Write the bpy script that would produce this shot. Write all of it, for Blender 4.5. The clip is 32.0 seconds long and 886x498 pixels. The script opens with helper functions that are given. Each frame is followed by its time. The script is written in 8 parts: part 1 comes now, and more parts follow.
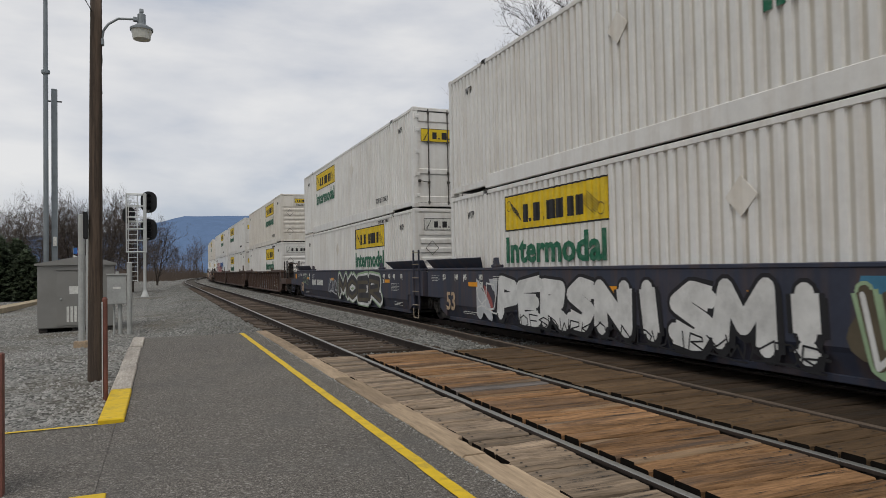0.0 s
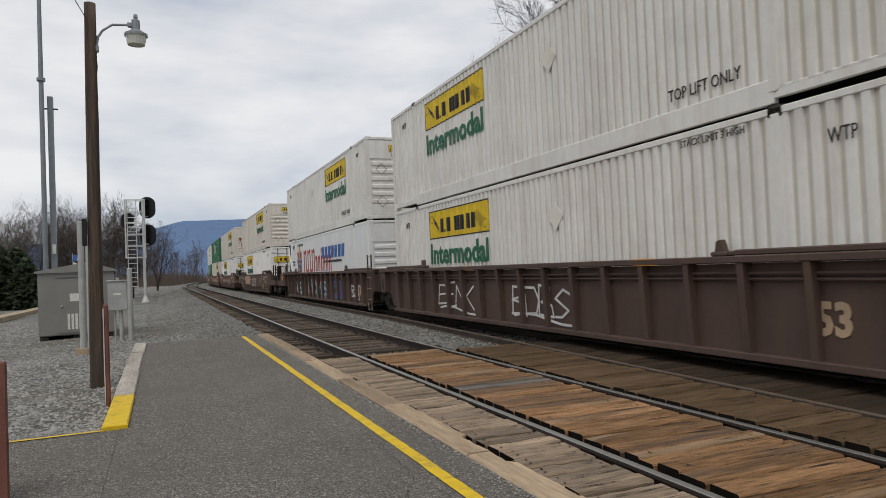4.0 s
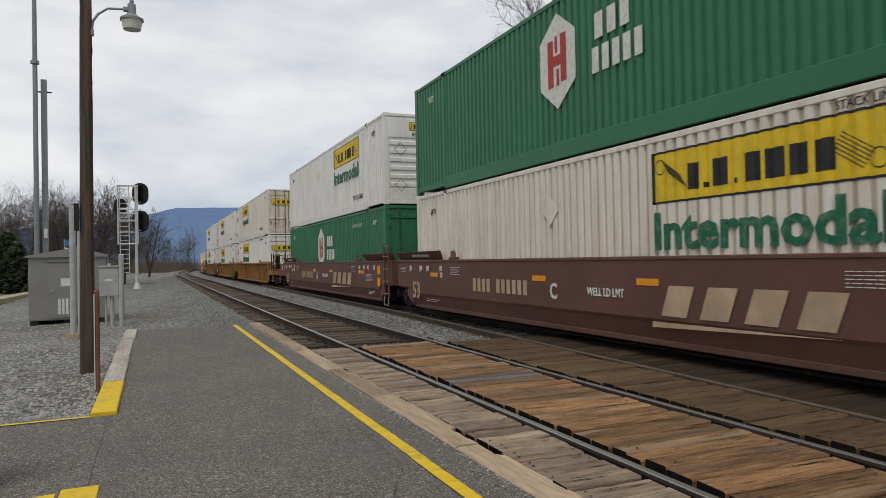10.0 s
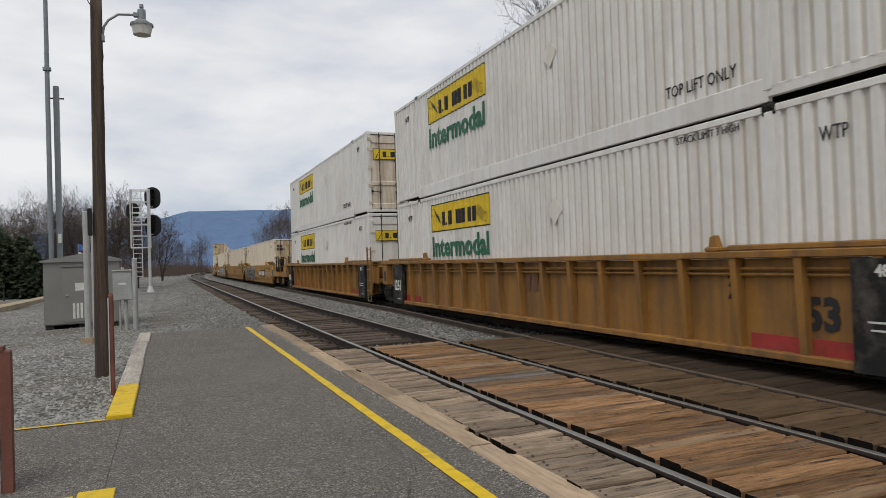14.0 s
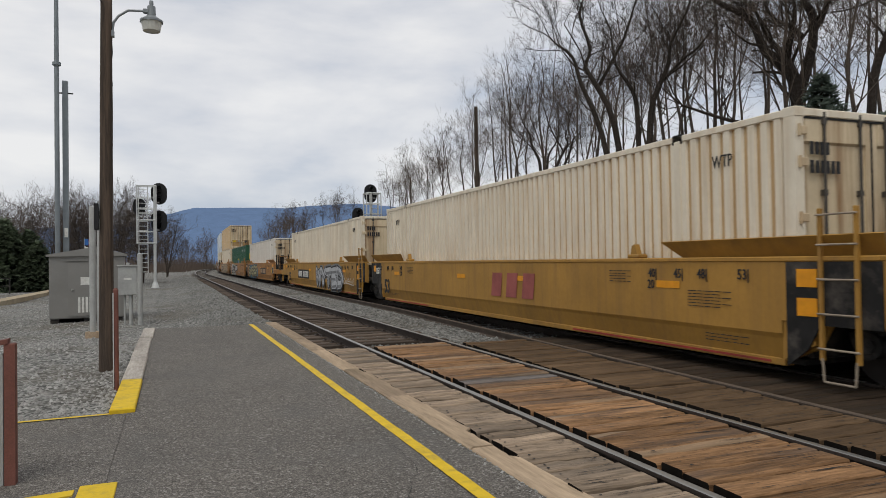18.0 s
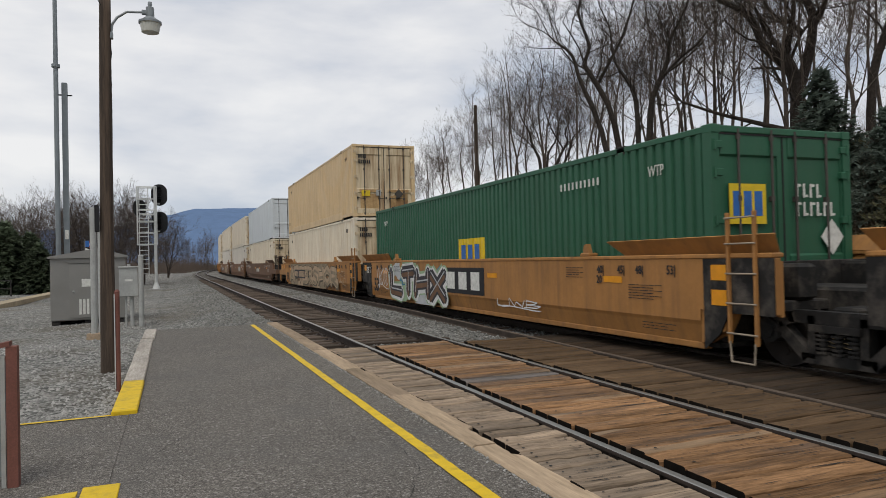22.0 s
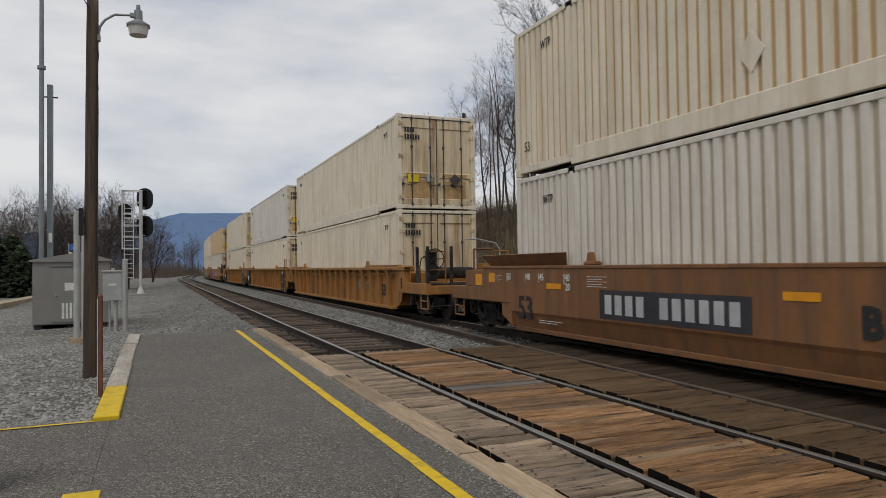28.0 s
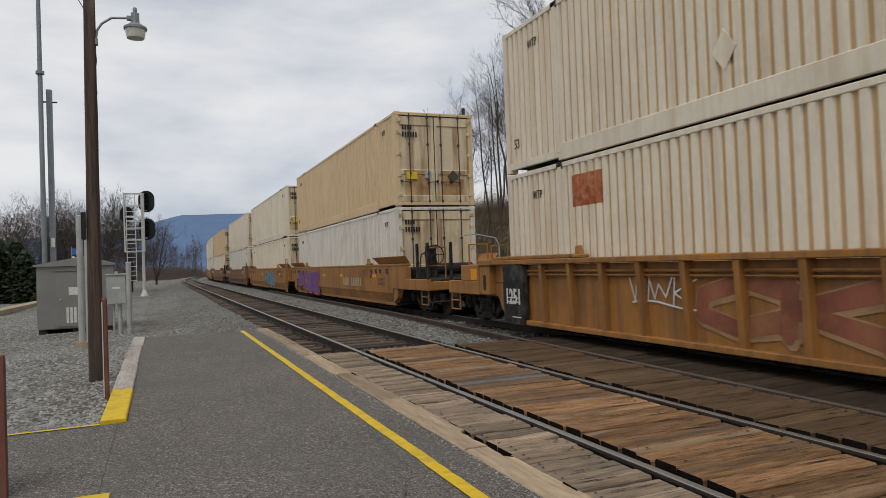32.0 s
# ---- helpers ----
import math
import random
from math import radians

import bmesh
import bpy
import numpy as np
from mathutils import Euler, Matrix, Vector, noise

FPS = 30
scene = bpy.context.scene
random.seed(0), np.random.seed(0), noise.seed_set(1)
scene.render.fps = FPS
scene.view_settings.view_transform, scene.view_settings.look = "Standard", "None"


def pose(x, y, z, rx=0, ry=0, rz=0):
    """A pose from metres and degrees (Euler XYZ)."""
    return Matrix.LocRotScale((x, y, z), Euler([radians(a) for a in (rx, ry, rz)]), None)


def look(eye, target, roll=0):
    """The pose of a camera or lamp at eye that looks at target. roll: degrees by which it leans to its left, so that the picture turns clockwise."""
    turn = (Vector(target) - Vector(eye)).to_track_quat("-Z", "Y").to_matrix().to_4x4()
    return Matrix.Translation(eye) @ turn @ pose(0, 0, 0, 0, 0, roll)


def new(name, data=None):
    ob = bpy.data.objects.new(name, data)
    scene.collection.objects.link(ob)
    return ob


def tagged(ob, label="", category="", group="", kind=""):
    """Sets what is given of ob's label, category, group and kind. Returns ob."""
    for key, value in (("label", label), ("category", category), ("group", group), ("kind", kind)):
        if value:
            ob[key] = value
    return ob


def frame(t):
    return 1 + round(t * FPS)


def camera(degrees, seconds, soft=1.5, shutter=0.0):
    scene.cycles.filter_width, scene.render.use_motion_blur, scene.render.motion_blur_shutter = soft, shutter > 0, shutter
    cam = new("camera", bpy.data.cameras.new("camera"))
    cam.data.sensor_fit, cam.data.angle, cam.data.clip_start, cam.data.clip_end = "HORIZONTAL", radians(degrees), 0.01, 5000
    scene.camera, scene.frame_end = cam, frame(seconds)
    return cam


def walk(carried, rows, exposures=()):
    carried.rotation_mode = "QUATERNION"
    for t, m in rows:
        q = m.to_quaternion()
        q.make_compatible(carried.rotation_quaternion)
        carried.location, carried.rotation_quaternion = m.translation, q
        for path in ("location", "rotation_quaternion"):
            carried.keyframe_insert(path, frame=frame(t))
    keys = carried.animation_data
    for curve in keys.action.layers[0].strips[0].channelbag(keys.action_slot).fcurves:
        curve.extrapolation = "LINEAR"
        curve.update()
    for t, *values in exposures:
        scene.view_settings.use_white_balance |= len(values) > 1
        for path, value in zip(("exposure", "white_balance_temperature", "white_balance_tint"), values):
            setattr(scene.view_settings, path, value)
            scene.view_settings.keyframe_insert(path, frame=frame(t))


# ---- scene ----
cam = camera(65.6, 32.0, soft=0.8, shutter=0.06)
EYE = (0.0, 0.0, 1.443)
# seconds, yaw, pitch, roll of the held camera
TURNS = [
    (0.0, -22.28, 1.54, 1.07),
    (0.5, -22.29, 1.48, 0.73),
    (1.0, -22.20, 1.52, 1.12),
    (1.5, -22.17, 1.46, 1.34),
    (2.0, -22.26, 1.46, 1.20),
    (2.5, -22.36, 1.41, 1.29),
    (3.0, -22.23, 1.42, 1.19),
    (3.5, -22.35, 1.56, 1.89),
    (5.5, -22.18, 1.15, 2.79),
    (6.0, -22.59, 1.09, 2.50),
    (6.5, -22.65, 0.95, 1.50),
    (7.0, -22.90, 0.99, 1.27),
    (7.5, -22.99, 1.01, 1.11),
    (8.0, -23.06, 0.99, 1.03),
    (8.5, -22.98, 0.98, 1.25),
    (9.0, -23.01, 0.91, 1.12),
    (9.5, -22.97, 0.88, 1.16),
    (10.0, -22.85, 0.82, 1.16),
    (10.5, -22.72, 0.89, 1.08),
    (11.0, -22.64, 0.94, 1.09),
    (11.5, -22.61, 0.94, 1.12),
    (12.0, -22.48, 0.98, 1.02),
    (12.5, -22.45, 0.95, 1.14),
    (13.0, -22.18, 0.91, 1.13),
    (13.5, -21.91, 0.92, 1.56),
    (14.0, -21.94, 0.84, 1.88),
    (14.5, -21.84, 0.59, 2.11),
    (16.5, -21.88, 0.61, 1.05),
    (17.0, -21.80, 0.76, 1.02),
    (17.5, -21.79, 0.86, 0.77),
    (18.0, -21.56, 0.91, 0.88),
    (18.5, -21.39, 0.94, 0.88),
    (19.0, -21.20, 0.97, 0.71),
    (19.5, -21.03, 1.47, 0.86),
    (20.0, -21.15, 1.78, 1.78),
    (20.5, -21.13, 1.58, 1.95),
    (21.0, -20.96, 1.33, 1.84),
    (21.5, -21.12, 0.85, 1.81),
    (22.0, -21.50, 0.81, 1.36),
    (22.5, -21.37, 0.85, 0.93),
    (23.0, -21.34, 0.99, 0.73),
    (23.5, -21.36, 0.97, 0.82),
    (24.0, -21.35, 0.99, 0.81),
    (24.5, -21.41, 1.01, 0.70),
    (26.5, -21.84, 1.22, 0.85),
    (27.0, -21.97, 1.33, 0.69),
    (27.5, -22.17, 1.41, 0.84),
    (28.0, -22.58, 1.40, 0.78),
    (28.5, -22.55, 1.56, 0.81),
    (29.0, -21.90, 1.66, 0.60),
    (29.5, -21.57, 1.71, 1.06),
    (30.0, -21.32, 2.24, 1.47),
    (30.5, -21.79, 1.81, 2.10),
    (31.0, -22.07, 1.68, 1.64),
    (31.5, -22.26, 1.45, 1.94),
    (32.0, -22.36, 1.05, 2.10),
]
walk(cam, [(t, pose(*EYE, 90 + pitch, roll, yaw)) for t, yaw, pitch, roll in TURNS],
     exposures=[(0, -0.05), (2, 0.05), (6, 0.08), (8, 0.08), (10, 0.1), (12, 0.1), (14, 0.1), (17, -0.02), (18, 0.06), (19, -0.02), (20, 0.0), (21, 0.1), (23, 0.1), (24, -0.06), (27, 0.0), (28, -0.1), (29, 0.05), (30, 0.08), (31, 0.0), (32, 0.0)])

# ---- light: overcast sky, weak wide sun from behind the camera ----
world = bpy.data.worlds.new("overcast_sky")
scene.world = world
world.use_nodes = True


def sky_nodes():
    nt = world.node_tree
    nt.nodes.clear()
    N = nt.nodes.new
    out, bg = N("ShaderNodeOutputWorld"), N("ShaderNodeBackground")
    sky = N("ShaderNodeTexSky")
    sky.sky_type = "NISHITA"
    sky.sun_disc = False
    sky.sun_elevation, sky.sun_rotation = radians(48), radians(205)
    co, mp, n1, n2 = N("ShaderNodeTexCoord"), N("ShaderNodeMapping"), N("ShaderNodeTexNoise"), N("ShaderNodeTexNoise")
    mp.inputs["Scale"].default_value = (1.0, 1.0, 2.8)
    n1.inputs["Scale"].default_value, n1.inputs["Detail"].default_value, n1.inputs["Roughness"].default_value = 2.1, 6, 0.52
    n2.inputs["Scale"].default_value, n2.inputs["Detail"].default_value = 5.5, 5
    n1.inputs["Distortion"].default_value = 0.35
    mixn = N("ShaderNodeMix")
    mixn.inputs[0].default_value = 0.38
    ramp = N("ShaderNodeValToRGB")
    e = ramp.color_ramp.elements
    e[0].position, e[0].color = 0.37, (0.47, 0.525, 0.62, 1)
    e[1].position, e[1].color = 0.6, (0.87, 0.862, 0.857, 1)
    m = ramp.color_ramp.elements.new(0.47)
    m.color = (0.68, 0.695, 0.735, 1)
    add = N("ShaderNodeMix")
    add.data_type = "RGBA"
    add.inputs[0].default_value = 0.88
    scl = N("ShaderNodeVectorMath")
    scl.operation = "SCALE"
    scl.inputs["Scale"].default_value = 0.08
    L = nt.links.new
    L(co.outputs["Generated"], mp.inputs["Vector"])
    L(mp.outputs[0], n1.inputs["Vector"])
    L(mp.outputs[0], n2.inputs["Vector"])
    L(n1.outputs["Fac"], mixn.inputs[2])
    L(n2.outputs["Fac"], mixn.inputs[3])
    L(mixn.outputs[0], ramp.inputs[0])
    L(sky.outputs[0], scl.inputs[0])
    L(scl.outputs[0], add.inputs[6])
    L(ramp.outputs[0], add.inputs[7])
    L(add.outputs[2], bg.inputs["Color"])
    bg.inputs["Strength"].default_value = 1.0
    L(bg.outputs[0], out.inputs["Surface"])


sky_nodes()
sun = new("sun", bpy.data.lights.new("sun", "SUN"))
sun.data.energy, sun.data.angle, sun.data.color = 1.3, radians(30), (1.0, 0.95, 0.87)
sun.matrix_world = look((-15, -22, 44), (0, 0, 0))
scene.view_settings.exposure = 0.0

# ---- materials ----
MATS = {}


def material(name, col, rough=0.6, metal=0.0, vary=0.12, scale=3.0, dirt=None, dirt_amount=0.0, dirt_scale=1.2, bump=0.0, bump_scale=30.0,
             streak=0.0, streak_col=(0.2, 0.11, 0.05), rand=0.0, fine=0.0, fine_scale=60.0, stretch=(1, 1, 1), island=0.0, spec=0.3, cells=0.0, cell_scale=20.0, speck=None, speck_scale=60.0, speck_amount=0.6, speck_cut=0.8, thin=0.0):
    """Painted or natural surface: base colour, tone variation at two scales, dirt patches, streaks that run down, relief."""
    if name in MATS:
        return MATS[name]
    m = bpy.data.materials.new(name)
    m.use_nodes = True
    nt = m.node_tree
    N, L = nt.nodes.new, nt.links.new
    b = nt.nodes["Principled BSDF"]
    b.inputs["Roughness"].default_value, b.inputs["Metallic"].default_value = rough, metal
    b.inputs["Specular IOR Level"].default_value = spec
    co, mp = N("ShaderNodeTexCoord"), N("ShaderNodeMapping")
    mp.inputs["Scale"].default_value = stretch
    L(co.outputs["Object"], mp.inputs["Vector"])
    info = N("ShaderNodeObjectInfo")
    off = N("ShaderNodeVectorMath")
    off.operation = "MULTIPLY_ADD"
    comb = N("ShaderNodeCombineXYZ")
    for i in range(3):
        L(info.outputs["Random"], comb.inputs[i])
    off.inputs[1].default_value = (37.0, 53.0, 11.0) if rand >= 0 else (0, 0, 0)
    L(comb.outputs[0], off.inputs[0])
    L(mp.outputs[0], off.inputs[2])
    vec = off.outputs[0]

    def noise_fac(sc, detail=5, rough_=0.6, v=vec):
        n = N("ShaderNodeTexNoise")
        n.inputs["Scale"].default_value, n.inputs["Detail"].default_value, n.inputs["Roughness"].default_value = sc, detail, rough_
        L(v, n.inputs["Vector"])
        return n.outputs["Fac"]

    def remap(fac, a, bb, lo, hi):
        r = N("ShaderNodeMapRange")
        r.inputs["From Min"].default_value, r.inputs["From Max"].default_value = a, bb
        r.inputs["To Min"].default_value, r.inputs["To Max"].default_value = lo, hi
        L(fac, r.inputs["Value"])
        return r.outputs[0]

    def times(a, bb):
        t = N("ShaderNodeMath")
        t.operation = "MULTIPLY"
        for i, q in enumerate((a, bb)):
            if isinstance(q, (int, float)):
                t.inputs[i].default_value = q
            else:
                L(q, t.inputs[i])
        return t.outputs[0]

    tone = remap(noise_fac(scale), 0.3, 0.7, 1 - vary, 1 + vary)
    if fine:
        tone = times(tone, remap(noise_fac(fine_scale, 3, 0.7), 0.3, 0.7, 1 - fine, 1 + fine))
    if rand > 0:
        tone = times(tone, remap(info.outputs["Random"], 0, 1, 1 - rand, 1 + rand))
    def cell(sc_):
        v = N("ShaderNodeTexVoronoi")
        v.inputs["Scale"].default_value = sc_
        L(vec, v.inputs["Vector"])
        sp = N("ShaderNodeSeparateColor")
        L(v.outputs["Color"], sp.inputs[0])
        return sp.outputs[0], v.outputs["Distance"]

    relief = None
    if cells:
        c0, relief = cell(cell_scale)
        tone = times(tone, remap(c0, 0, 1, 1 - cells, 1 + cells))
        # Colour darkens from the middle of each cell to its border.
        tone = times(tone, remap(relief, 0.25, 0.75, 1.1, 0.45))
    if island:
        g = N("ShaderNodeNewGeometry")
        tone = times(tone, remap(g.outputs["Random Per Island"], 0, 1, 1 - island, 1 + island))
    sc = N("ShaderNodeVectorMath")
    sc.operation = "SCALE"
    sc.inputs[0].default_value = col
    L(tone, sc.inputs["Scale"])
    colour = sc.outputs[0]

    def blend(fac, c2):
        nonlocal colour
        mx = N("ShaderNodeMix")
        mx.data_type = "RGBA"
        L(fac, mx.inputs[0])
        L(colour, mx.inputs[6])
        mx.inputs[7].default_value = (*c2, 1)
        colour = mx.outputs[2]

    if speck:
        c1 = cell(speck_scale)[0]
        blend(times(remap(c1, speck_cut, min(1.0, speck_cut + 0.06), 0, 1), speck_amount), speck)
    if dirt:
        blend(times(remap(noise_fac(dirt_scale, 8, 0.65), 0.48, 0.72, 0, 1), dirt_amount), dirt)
    if streak:
        m2 = N("ShaderNodeMapping")
        m2.inputs["Scale"].default_value = (2.2, 2.2, 0.16)
        L(vec, m2.inputs["Vector"])
        blend(times(remap(noise_fac(2.0, 6, 0.6, m2.outputs[0]), 0.45, 0.68, 0, 1), streak), streak_col)
    L(colour, b.inputs["Base Color"])
    if bump:
        bn = N("ShaderNodeBump")
        bn.inputs["Strength"].default_value, bn.inputs["Distance"].default_value = 0.6, bump
        L(noise_fac(bump_scale, 4, 0.7), bn.inputs["Height"])
        L(bn.outputs[0], b.inputs["Normal"])
    if thin:
        # thin needles and leaves let some light through
        tr, mx = N("ShaderNodeBsdfTranslucent"), N("ShaderNodeMixShader")
        mx.inputs[0].default_value = thin
        L(colour, tr.inputs["Color"])
        L(b.outputs[0], mx.inputs[1])
        L(tr.outputs[0], mx.inputs[2])
        L(mx.outputs[0], nt.nodes["Material Output"].inputs["Surface"])
    MATS[name] = m
    return m


RUST, GRIME = (0.16, 0.07, 0.03), (0.1, 0.085, 0.07)
